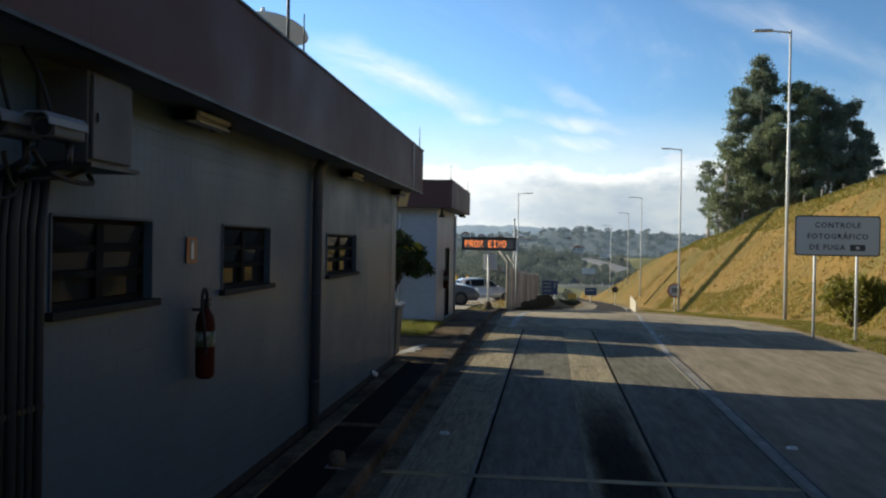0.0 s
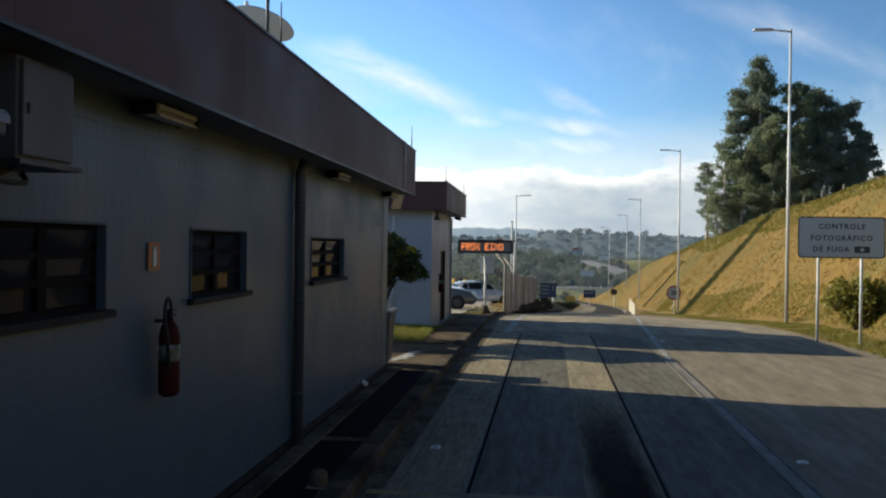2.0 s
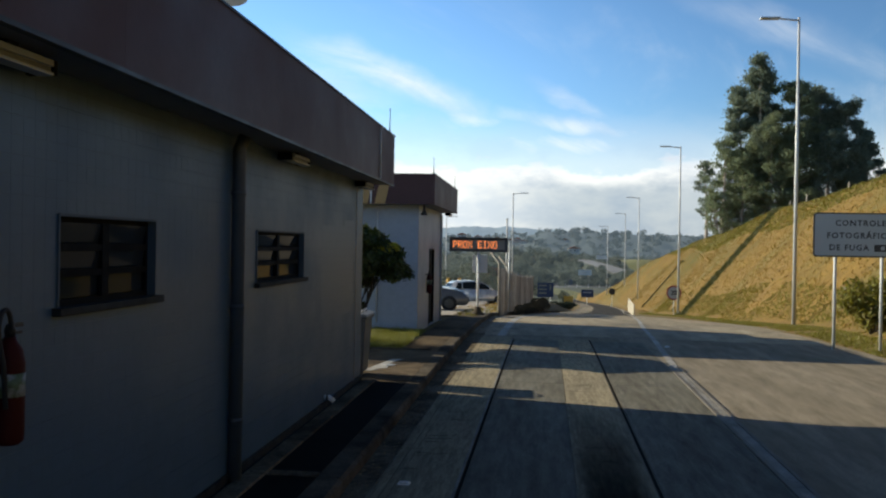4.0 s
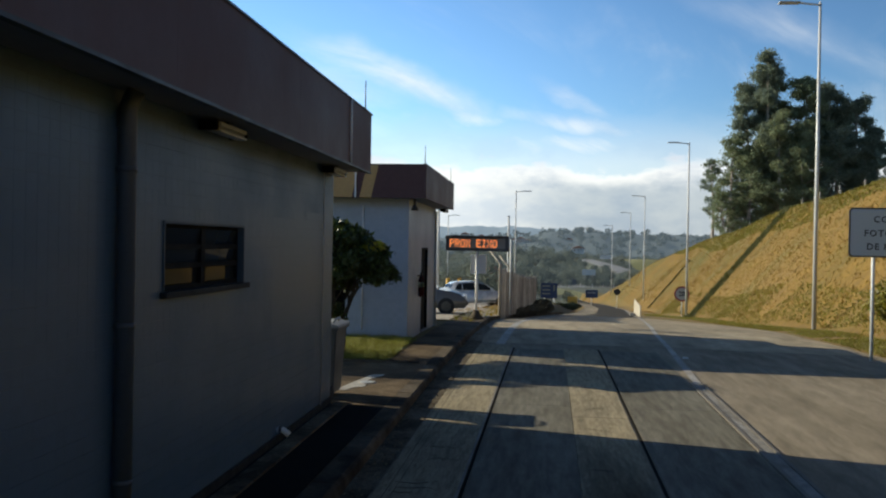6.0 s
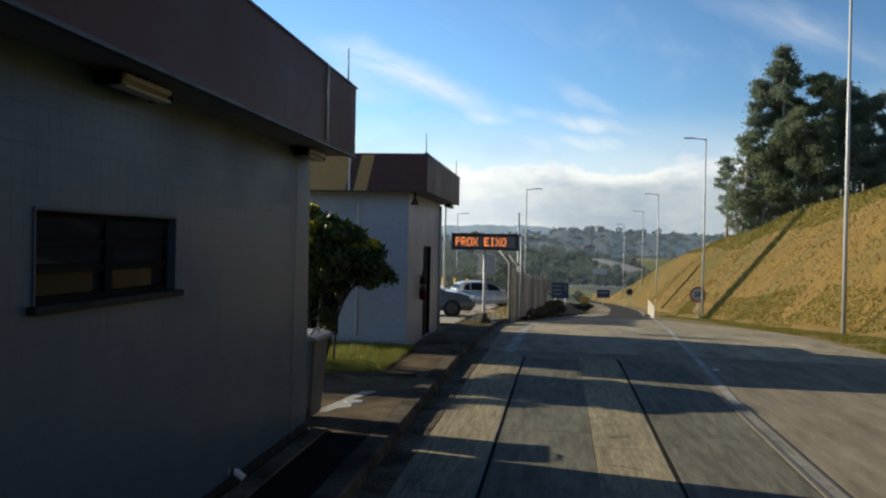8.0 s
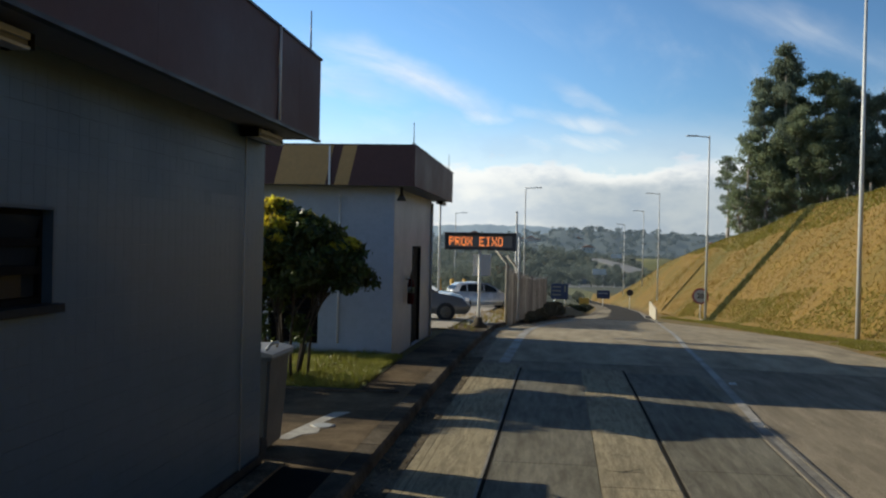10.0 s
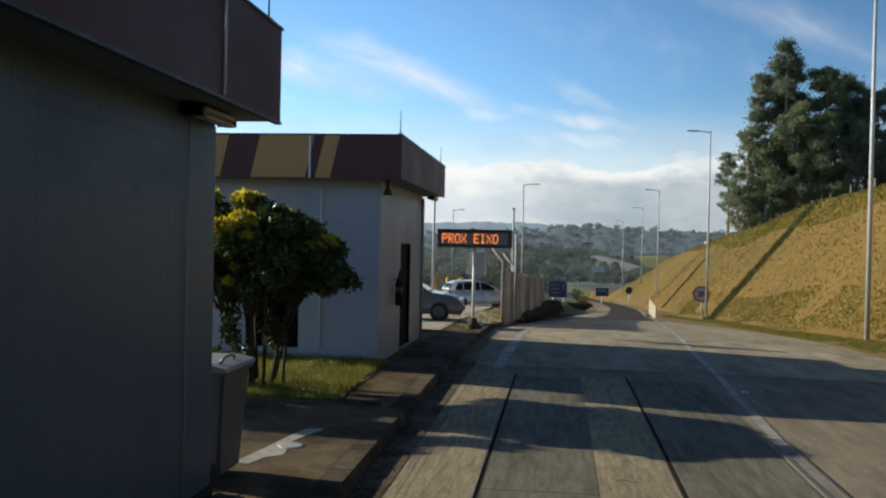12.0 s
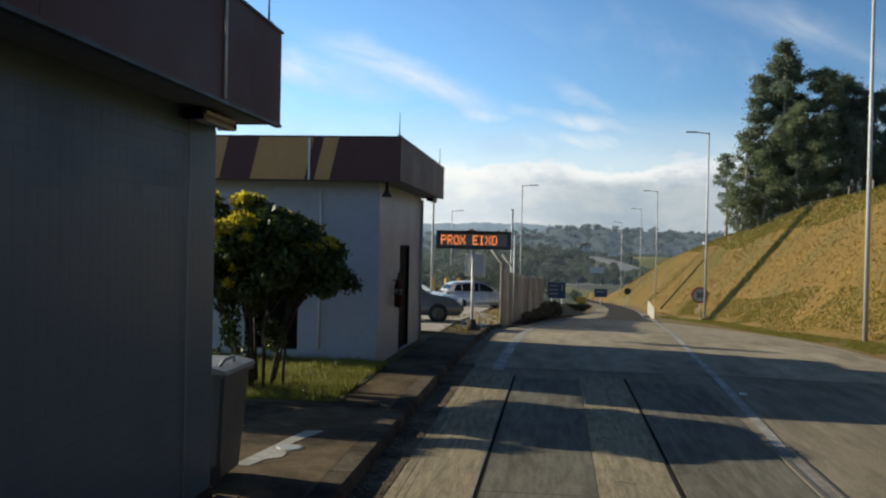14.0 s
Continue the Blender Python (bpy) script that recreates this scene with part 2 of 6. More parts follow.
M_SOFFIT = mat("soffit_paint", (0.22, 0.225, 0.235), 0.8, vary=0.12, scale=1.2, fine=25, bump=0.05)
M_DARK = mat("black_metal", (0.018, 0.018, 0.02), 0.45, vary=0.2, scale=4, fine=60, bump=0.03)
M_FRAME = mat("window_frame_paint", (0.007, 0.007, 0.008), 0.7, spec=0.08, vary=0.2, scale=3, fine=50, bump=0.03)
M_GLASS = glass_mat("window_glass")
M_SILL = mat("granite_sill", (0.024, 0.025, 0.026), 0.7, vary=0.3, scale=6, fine=120, bump=0.05, spec=0.2)
M_GREY = mat("grey_painted_steel", (0.36, 0.38, 0.39), 0.5, vary=0.1, scale=2, fine=40, bump=0.02)
M_GALV = mat("galvanised_steel", (0.50, 0.51, 0.50), 0.6, 0.2, vary=0.15, scale=2, fine=30, bump=0.02)
M_WHITE = mat("white_plastic", (0.74, 0.74, 0.72), 0.5, vary=0.08, scale=2, fine=30, bump=0.02)
M_PIPE = mat("grey_pvc_pipe", (0.060, 0.078, 0.100), 0.5, vary=0.15, scale=2, fine=30, bump=0.02)
M_CONDUIT = mat("dark_conduit", (0.022, 0.028, 0.036), 0.6, vary=0.15, scale=2, fine=30, bump=0.02)
# reveals repeat the shaded blue painted into the tiled wall
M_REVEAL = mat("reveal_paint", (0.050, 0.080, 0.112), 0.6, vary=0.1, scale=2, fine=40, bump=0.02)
M_HOOD = mat("camera_hood_paint", (0.20, 0.225, 0.25), 0.5, vary=0.1, scale=4, fine=40, bump=0.02)
M_RED = mat("red_enamel", (0.050, 0.006, 0.005), 0.6, spec=0.12, vary=0.12, scale=5, fine=50, bump=0.01)
M_LABEL = mat("paper_label", (0.20, 0.21, 0.16), 0.6, vary=0.1, scale=8, fine=60, bump=0)
M_ORANGE = mat("orange_sign_paint", (0.42, 0.14, 0.04), 0.5, vary=0.1, scale=6, fine=50, bump=0)
M_RUBBER = mat("black_rubber", (0.02, 0.02, 0.02), 0.75, vary=0.2, scale=5, fine=60)
M_CONC = mat("old_concrete", (0.36, 0.32, 0.26), 0.85, vary=0.18, scale=0.9, fine=26, bump=0.25, tint=(0.22, 0.20, 0.17), tint_at=(0.5, 0.85))
M_KERB = mat("kerb_concrete", (0.140, 0.117, 0.088), 0.9, vary=0.25, scale=1.0, fine=24, bump=0.3, tint=(0.042, 0.036, 0.030), tint_at=(0.40, 0.64), speck=0.35, spec=0.03)
M_LID = mat("pale_bin_plastic", (0.22, 0.23, 0.24), 0.5, vary=0.1, scale=2, fine=30, bump=0.02)
M_BIN = mat("grey_bin_plastic", (0.085, 0.092, 0.098), 0.55, vary=0.1, scale=1.5, fine=30, bump=0.03)
M_JOINT = mat("joint_dirt", (0.038, 0.035, 0.030), 1.0, vary=0.3, scale=3, fine=30, bump=0.2, spec=0.0)
M_STRIP = mat("wheel_track_concrete", (0.35, 0.302, 0.205), 0.8, vary=0.2, scale=1.2, fine=30, bump=0.25, tint=(0.20, 0.175, 0.13), tint_at=(0.45, 0.75), stretch=(3, 0.35, 1), speck=0.45, spec=0.03)
M_DECK = mat("weigh_deck_asphalt", (0.190, 0.180, 0.146), 0.75, vary=0.2, scale=0.7, fine=36, bump=0.3, tint=(0.140, 0.131, 0.105), tint_at=(0.42, 0.75), stretch=(2.6, 0.35, 1), speck=0.45, spec=0.03)
M_ROAD2 = mat("pale_worn_asphalt", (0.40, 0.345, 0.25), 0.8, vary=0.2, scale=0.3, fine=28, bump=0.3, tint=(0.29, 0.25, 0.19), tint_at=(0.42, 0.75), stretch=(1.4, 0.4, 1), speck=0.45, spec=0.03)
M_PATCH = mat("newer_asphalt", (0.075, 0.070, 0.062), 0.85, vary=0.2, scale=0.4, fine=30, bump=0.3, speck=0.3, spec=0.03)
M_ROAD = mat("worn_asphalt", (0.285, 0.246, 0.185), 0.8, vary=0.22, scale=0.35, fine=30, bump=0.3, tint=(0.20, 0.172, 0.127), tint_at=(0.42, 0.78), stretch=(2.2, 0.35, 1), speck=0.4, spec=0.03)
# near-black asphalt: the deep shade beside the office is put into its colour
M_TAR = mat("shaded_asphalt", (0.016, 0.016, 0.016), 0.9, vary=0.25, scale=0.5, fine=40, bump=0.3, speck=0.3, spec=0.03)
M_GUTTER = mat("dirty_gutter", (0.20, 0.168, 0.12), 0.9, vary=0.35, scale=1.5, fine=22, bump=0.5, tint=(0.075, 0.063, 0.047), tint_at=(0.40, 0.64), speck=0.5, spec=0.03)
M_WALK = mat("pavement_cement", (0.160, 0.122, 0.080), 0.88, vary=0.2, scale=0.8, fine=24, bump=0.3, tint=(0.065, 0.053, 0.04), tint_at=(0.42, 0.64), speck=0.4, spec=0.03)
M_GRIT = mat("grit", (0.21, 0.165, 0.105), 0.9, vary=0.3, scale=2, fine=20, bump=0.2, island=0.45, spec=0.1)
M_LINE = mat("road_paint", (0.40, 0.385, 0.345), 0.7, vary=0.2, scale=1.5, fine=30, bump=0.1, tint=(0.22, 0.20, 0.17), tint_at=(0.42, 0.66), speck=0.3)
M_LINEY = mat("yellow_road_paint", (0.33, 0.23, 0.07), 0.7, vary=0.25, scale=2, fine=30, bump=0.1, tint=(0.15, 0.125, 0.085), tint_at=(0.40, 0.62))
M_EDGE = mat("edge_cement", (0.25, 0.235, 0.205), 0.8, vary=0.2, scale=1.5, fine=30, bump=0.1, tint=(0.14, 0.13, 0.11), tint_at=(0.42, 0.66), speck=0.3)
M_SOIL = mat("dry_grass_ground", (0.176, 0.104, 0.011), 0.95, vary=0.30, scale=0.14, fine=2.2, bump=0.5, tint=(0.088, 0.084, 0.018), tint_at=(0.47, 0.70), speck=0.16, stretch=(1, 1, 0.6))
M_MOSS = mat("mossy_concrete", (0.060, 0.058, 0.028), 0.95, vary=0.35, scale=0.8, fine=12, bump=0.4, tint=(0.035, 0.040, 0.016), tint_at=(0.45, 0.65), spec=0.05)
M_MEADOW = mat("valley_meadow", (0.065, 0.075, 0.045), 0.95, vary=0.3, scale=0.02, fine=0.25, bump=0, tint=(0.10, 0.095, 0.04), tint_at=(0.5, 0.7))
M_LAWN = mat("lawn_ground", (0.070, 0.076, 0.016), 0.95, vary=0.35, scale=1.2, fine=16, bump=0.6)
M_STEEL = mat("edge_steel", (0.16, 0.145, 0.12), 0.75, 0.3, vary=0.2, scale=2, fine=30, bump=0.05)


# mesh helpers
def box(bm, x0, x1, y0, y1, z0, z1, bevel=0.0):
    vs = [bm.verts.new(p) for p in ((x0, y0, z0), (x1, y0, z0), (x1, y1, z0), (x0, y1, z0), (x0, y0, z1), (x1, y0, z1), (x1, y1, z1), (x0, y1, z1))]
    fs = [bm.faces.new([vs[i] for i in q]) for q in ((3, 2, 1, 0), (4, 5, 6, 7), (0, 1, 5, 4), (1, 2, 6, 5), (2, 3, 7, 6), (3, 0, 4, 7))]
    if bevel:
        bmesh.ops.bevel(bm, geom=list({e for f in fs for e in f.edges}), offset=bevel, segments=2, affect="EDGES", profile=0.6)
    return vs


def tube(bm, pts, r, n=10, caps=True):
    """A round bar through the points; r is one radius or one for each point."""
    pts = [Vector(p) for p in pts]
    rs = r if isinstance(r, (list, tuple)) else [r] * len(pts)
    rings, last = [], None
    for i, p in enumerate(pts):
        d = (pts[min(i + 1, len(pts) - 1)] - pts[max(i - 1, 0)]).normalized()
        side = last if last is not None else (Vector((0, 0, 1)) if abs(d.z) < 0.9 else Vector((1, 0, 0)))
        u = (side - d * side.dot(d)).normalized()
        last, v = u, d.cross(u)
        rings.append([bm.verts.new(p + rs[i] * (math.cos(a) * u + math.sin(a) * v)) for a in (2 * math.pi * k / n for k in range(n))])
    for a, b in zip(rings, rings[1:]):
        for k in range(n):
            f = bm.faces.new((a[k], a[(k + 1) % n], b[(k + 1) % n], b[k]))
            f.smooth = True
    if caps:
        bm.faces.new(rings[0][::-1])
        bm.faces.new(rings[-1])


def prism(bm, outline, axis, a, b):
    """Pushes an outline (pairs) from a to b along an axis: 'x' takes pairs (y, z), 'y' (x, z), 'z' (x, y)."""
    def p(u, v, w):
        return {"x": (w, u, v), "y": (u, w, v), "z": (u, v, w)}[axis]
    lo, hi = [bm.verts.new(p(u, v, a)) for u, v in outline], [bm.verts.new(p(u, v, b)) for u, v in outline]
    n = len(outline)
    for k in range(n):
        bm.faces.new((lo[k], lo[(k + 1) % n], hi[(k + 1) % n], hi[k]))
    bm.faces.new(lo[::-1])
    bm.faces.new(hi)


def lathe(bm, profile, centre, n=20, axis="z"):
    """Turns (radius, height) pairs round an upright axis through centre."""
    rings = []
    for r, h in profile:
        ring = []
        for k in range(n):
            a = 2 * math.pi * k / n
            q = (r * math.cos(a), r * math.sin(a), h) if axis == "z" else (h, r * math.cos(a), r * math.sin(a)) if axis == "x" else (r * math.cos(a), h, r * math.sin(a))
            ring.append(bm.verts.new(Vector(centre) + Vector(q)))
        rings.append(ring)
    for a, b in zip(rings, rings[1:]):
        for k in range(n):
            f = bm.faces.new((a[k], a[(k + 1) % n], b[(k + 1) % n], b[k]))
            f.smooth = True
    bm.faces.new(rings[0][::-1])
    bm.faces.new(rings[-1])


def mesh(name, bm, material):
    bmesh.ops.recalc_face_normals(bm, faces=bm.faces)
    me = bpy.data.meshes.new(name)
    bm.to_mesh(me)
    bm.free()
    me.materials.append(material)
    return me


def part(name, bm, material, parent, label=""):
    ob = new(name, mesh(name, bm, material))
    ob.parent = parent
    ob.matrix_parent_inverse = Matrix.Translation(-parent.location)
    return tagged(ob, label)


def empty(name, label, category, group="", kind="", at=(0, 0, 0)):
    ob = new(name)
    ob.empty_display_size, ob.location = 0.2, at
    return tagged(ob, label, category, group, kind)


def solid(name, bm, material, label, category="", group="", kind=""):
    return tagged(new(name, mesh(name, bm, material)), label, category, group, kind)


def one_box(name, mt, parent, dims, bevel=0.0, label=""):
    bm = bmesh.new()
    box(bm, *dims, bevel)
    return part(name, bm, mt, parent, label)


def one_tube(name, mt, parent, pts, r, n=10, label=""):
    bm = bmesh.new()
    tube(bm, pts, r, n)
    return part(name, bm, mt, parent, label)


def lerp_table(table, y):
    if y <= table[0][0]:
        return table[0][1]
    for (a, va), (b, vb) in zip(table, table[1:]):
        if y <= b:
            s = (y - a) / (b - a)
            return va + (vb - va) * s
    return table[-1][1]


# lie of the land
def fall(y):
    """The road's height: level at the scale, then down a grade that eases."""
    if y < 21:
        return 0.0
    if y < 40:
        return -0.065 * (y - 21) ** 2 / 38
    if y < 85:
        return -0.6175 - 0.066 * (y - 40)
    if y < 165:
        return -3.5875 - 0.050 * (y - 85)
    return -7.5875 - 0.050 * 40 * (1 - math.exp(-(y - 165) / 40))


def road_z(x, y):
    return fall(y) - 0.03 * max(0.0, x - 3) * min(1.0, max(0.0, (y - 18) / 16))


def walk_z(y):
    return 0.12 + 0.75 * fall(y)


def verge_z(x, y):
    """From the kerb's top up to the car park."""
    le = lerp_table(LEFT_EDGE, y)
    k = fall(y) + 0.13
    s = min(1.0, max(0.0, (le - 0.26 - x) / 1.3))
    return k + (walk_z(y) - k) * s if y > 26 else walk_z(y) - (walk_z(y) - k) * max(0.0, (y - 18) / 8) * (1 - s)

LEFT_EDGE = [(-30, -1.75), (18, -1.62), (31, -1.55), (38, -1.52), (44, -1.05), (54, 0.08), (62, 1.1), (67, 2.0), (80, 3.4), (110, 5.8), (130, 6.6), (150, 6.6), (190, 4.0), (240, -4.0)]
LINE_RIGHT = [(-30, 2.72), (18, 2.80), (20.5, 2.88), (23.4, 3.05), (31.3, 3.56), (47, 5.1), (64, 6.83), (107, 10.2), (130, 11.0), (150, 10.8), (190, 8.6), (240, 1.0)]
RIGHT_EDGE = [(-30, 7.6), (22, 8.0), (28, 8.2), (34, 8.6), (44, 9.4), (53, 9.1), (57, 8.5), (63, 7.6), (70, 7.8), (107, 10.6), (130, 11.3), (150, 11.1), (190, 9.0), (240, 1.5)]
FOOT = [(-60, 9.4), (20, 9.6), (28, 10.0), (41, 11.2), (71, 11.3), (107, 12.0), (130, 12.0), (150, 11.5), (170, 10.8), (200, 9.0)]
CREST_Z = [(-60, 9.0), (20, 7.6), (60, 6.0), (77, 5.6), (130, 2.0), (150, -0.9), (162, -4.4), (176, -8.5), (260, -9.5)]


def ramp01(v, a, b):
    s = min(1.0, max(0.0, (v - a) / (b - a)))
    return s * s * (3 - 2 * s)


def ground_z(x, y):
    """The bare ground: verge, cut bank, the flat top behind it, and the valley ahead."""
    re, le = lerp_table(RIGHT_EDGE, y), lerp_table(LEFT_EDGE, y)
    base = fall(y) if y < 150 else fall(150) - 6.0 * ramp01(y, 150, 420)
    foot, cz = lerp_table(FOOT, y) + 0.3 * math.sin(y * 0.21), lerp_table(CREST_Z, y)
    rz = road_z(min(max(x, le), re), y) if y < 240 else base
    if x > re:
        edge = rz - 0.03
        if x < foot:
            z = edge + 0.10 * ramp01(x, re, foot)
        else:
            rise = (x - foot) * 1.02
            top = cz - edge
            z = edge + 0.10 + (rise if rise < top else top + (rise - top) * 0.10)
            z += 0.05 * noise.noise((x * 0.5, y * 0.5, 0)) * min(1, (x - foot))
        fade = ramp01(y, 160, 200)
        z = z * (1 - fade) + base * fade
    elif x < le:
        z = verge_z(x, y) - 0.06 - 0.012 * max(0.0, le - x - 8) if y < 110 else base
        if y >= 70:
            s = ramp01(y, 70, 110)
            z = z * (1 - s) + (base - 0.3) * s
    else:
        z = rz - 0.12
    if y > 230:
        z += 2.5 * noise.noise((x * 0.012, y * 0.012, 3)) * ramp01(y, 230, 400)
    return z


def graded(lo, hi, fine_lo, fine_hi, step, grow):
    vals, v = [], fine_lo
    while v < fine_hi:
        vals.append(v)
        v += step
    d = step
    while v < hi:
        vals.append(v)
        d *= grow
        v += d
    vals.append(hi)
    v, d = fine_lo, step
    while v > lo:
        d *= grow
        v -= d
        vals.insert(0, max(v, lo))
    return vals


# the ground, one sheet to the horizon
gx, gy = graded(-2500, 2500, -6, 24, 0.5, 1.22), graded(-600, 3200, 10, 185, 1.0, 1.09)
verts = [(x, y, ground_z(x, y)) for y in gy for x in gx]
nx = len(gx)
faces = [(j * nx + i, j * nx + i + 1, (j + 1) * nx + i + 1, (j + 1) * nx + i) for j in range(len(gy) - 1) for i in range(nx - 1)]
me = bpy.data.meshes.new("ground")
me.from_pydata(verts, [], faces)
me.polygons.foreach_set("use_smooth", [True] * len(faces))
me.materials.append(M_SOIL)
me.materials.append(M_MEADOW)
for p in me.polygons:
    c = p.center
    p.material_index = 1 if c.y > 190 or c.x < -9.5 or c.x > 60 or (c.y > 128 and c.x < lerp_table(LEFT_EDGE, c.y)) else 0
ground = tagged(new("ground", me), "dry yellowed grass ground with a steep cut bank", "ground", kind="structure")


def ribbon(name, material, label, left, right, y0, y1, step, zfun, lift, across=4, kind="structure", category="road", parent=None):
    """A sheet along the road between two side lines."""
    bm = bmesh.new()
    rows, y = [], y0
    while True:
        a, b = left(y), right(y)
        row = []
        for k in range(across + 1):
            x = a + (b - a) * k / across
            row.append(bm.verts.new((x, y, zfun(x, y) + lift)))
        rows.append(row)
        if y >= y1:
            break
        y = min(y + step, y1)
    for r, s in zip(rows, rows[1:]):
        for k in range(across):
            bm.faces.new((r[k], r[k + 1], s[k + 1], s[k]))
    if parent is not None:
        return part(name, bm, material, parent, label)
    return solid(name, bm, material, label, category, kind=kind)


ribbon("road", M_ROAD, "worn tan-grey asphalt road with dark patches", lambda y: lerp_table(LEFT_EDGE, y) - 0.05, lambda y: lerp_table(RIGHT_EDGE, y), -30, 240, 1.0, road_z, 0.0, 10)
# paler stretch beyond the seam
ribbon("road_patch", M_ROAD2, "pale worn asphalt beyond the scale", lambda y: lerp_table(LEFT_EDGE, y) + 0.35, lambda y: lerp_table(RIGHT_EDGE, y) - 0.02, 26.58, 112, 1.0, road_z, 0.003, 8)
# darker resurfaced stretch further down
ribbon("road_patch", M_PATCH, "darker resurfaced asphalt stretch down the slope", lambda y: lerp_table(LEFT_EDGE, y) + 1.6 + 0.1 * math.sin(y), lambda y: lerp_table(RIGHT_EDGE, y) - 0.35, 62, 240, 2.0, road_z, 0.006, 6)
# painted edge lines
ribbon("edge_line", M_LINE, "worn white painted edge line", lambda y: lerp_table(LINE_RIGHT, y) - 0.04, lambda y: lerp_table(LINE_RIGHT, y) + 0.10, 20.5, 200, 1.0, road_z, 0.014, 1, category="road marking")
ribbon("edge_line", M_LINE, "worn white painted edge line beside the kerb", lambda y: -0.80 + 0.02 * (y - 27) + 0.0034 * max(0, y - 33) ** 2, lambda y: -0.58 + 0.02 * (y - 27) + 0.0034 * max(0, y - 33) ** 2, 26.2, 56, 0.7, road_z, 0.010, 1, category="road marking")

# weighbridge: tracks and decks laid into the road
SKEW = 0.014


def lane(x):
    return lambda y: x + SKEW * (y - 18)


weigh = empty("weighbridge", "lorry scale set flush into the lane, concrete tracks and asphalt decks", "weighbridge", kind="structure")


def slabs(name, material, x0, x1, y0, y1, length, lift, label=""):
    y, k = y0, 0
    while y < y1 - 0.2:
        e = min(y + length, y1)
        bm = bmesh.new()
        rows = []
        n = max(1, int((e - y) / 1.0))
        for j in range(n + 1):
            yy = y + 0.006 + (e - y - 0.012) * j / n
            a, b = lane(x0)(yy), lane(x1)(yy)
            za, zb = road_z(a, yy) + lift, road_z(b, yy) + lift
            rows.append([bm.verts.new(p) for p in ((a, yy, za - 0.06), (a, yy, za), (b, yy, zb), (b, yy, zb - 0.06))])
        for r, s in zip(rows, rows[1:]):
            for q in range(3):
                bm.faces.new((r[q], r[q + 1], s[q + 1], s[q]))
        bm.faces.new(rows[0])
        bm.faces.new(rows[-1][::-1])
        part(name, bm, material, weigh, label)
        y, k = e, k + 1


slabs("concrete_track", M_STRIP, -1.27, -0.50, -18, 26.0, 4.4, 0.012)
slabs("deck", M_DECK, -0.43, 0.66, -18, 25.2, 7.2, 0.010)
slabs("concrete_track", M_STRIP, 0.67, 1.42, -18, 25.6, 4.4, 0.012)
slabs("deck", M_DECK, 1.49, 2.72, -18, 25.2, 7.2, 0.010)
ribbon("joint", M_PATCH, "tarred seam across the road", lambda y: -0.7, lambda y: 8.1, 26.5, 26.55, 0.05, road_z, 0.007, 8, parent=weigh)
for jx0, jx1 in ((-0.478, -0.440), (1.440, 1.478)):
    ribbon("joint", M_JOINT, "open dark joint", lane(jx0), lane(jx1), -18, 25.6, 1.0, road_z, 0.004, 1, parent=weigh)
for gx0, gx1 in ((-1.168, -1.161), (-1.092, -1.087)):
    ribbon("groove", M_KERB, "thin groove along the track", lane(gx0), lane(gx1), -18, 25.6, 1.5, road_z, 0.0128, 1, parent=weigh)
slabs("joint_lip", M_EDGE, -0.505, -0.481, -18, 25.6, 6.0, 0.0135, "pale worn lip along the joint")
slabs("edge_rail", M_STEEL, 2.75, 2.80, -18, 20.6, 41.0, 0.022, "worn steel edge rail")
slabs("edge_rail", M_STEEL, 2.93, 2.97, -18, 20.6, 41.0, 0.022, "worn steel edge rail")
slabs("edge_strip", M_EDGE, 2.805, 2.925, -18, 20.5, 6.0, 0.012, "pale concrete edge strip")

# cracks and scrapes across the tracks
rng = random.Random(61)
for k in range(16):
    x0 = rng.choice((-1.22, 0.72)) + rng.uniform(0, 0.25)
    y0, n_ = 11.5 + rng.random() * 13, rng.randint(4, 8)
    pts = [(x0, y0)]
    for _ in range(n_):
        pts.append((pts[-1][0] + rng.uniform(0.04, 0.07), pts[-1][1] + rng.uniform(-0.05, 0.05)))
    bm = bmesh.new()
    top = []
    for i, (x, y) in enumerate(pts):
        wid = 0.004 + 0.008 * math.sin(math.pi * i / n_)
        x += SKEW * (y - 18)
        z = road_z(x, y) + 0.0135
        top.append((bm.verts.new((x, y - wid, z)), bm.verts.new((x, y + wid, z))))
    for a, b in zip(top, top[1:]):
        bm.faces.new((a[0], b[0], b[1], a[1]))
    part("crack", bm, M_JOINT, weigh)

# oil soaked into the right-hand track: thickest along its middle, thinning out towards the sides and the far end
STAIN = mat("oil_stain", (0.030, 0.027, 0.022), 0.95, vary=0.3, scale=1.2, fine=25, bump=0.1, spec=0.03)
st_nt = STAIN.node_tree
st_co = st_nt.nodes.new("ShaderNodeTexCoord")
st_sep = st_nt.nodes.new("ShaderNodeSeparateXYZ")
st_nt.links.new(st_co.outputs["Object"], st_sep.inputs[0])


def st_math(op, a, b):
    m = st_nt.nodes.new("ShaderNodeMath")
    m.operation = op
    for i, v in enumerate((a, b)):
        if isinstance(v, (int, float)):
            m.inputs[i].default_value = v
        else:
            st_nt.links.new(v, m.inputs[i])
    return m.outputs[0]


def st_ramp(src, lo, hi):
    r = st_nt.nodes.new("ShaderNodeMapRange")
    r.interpolation_type = "SMOOTHSTEP"
    r.inputs["From Min"].default_value, r.inputs["From Max"].default_value = lo, hi
    st_nt.links.new(src, r.inputs["Value"])
    return r.outputs[0]


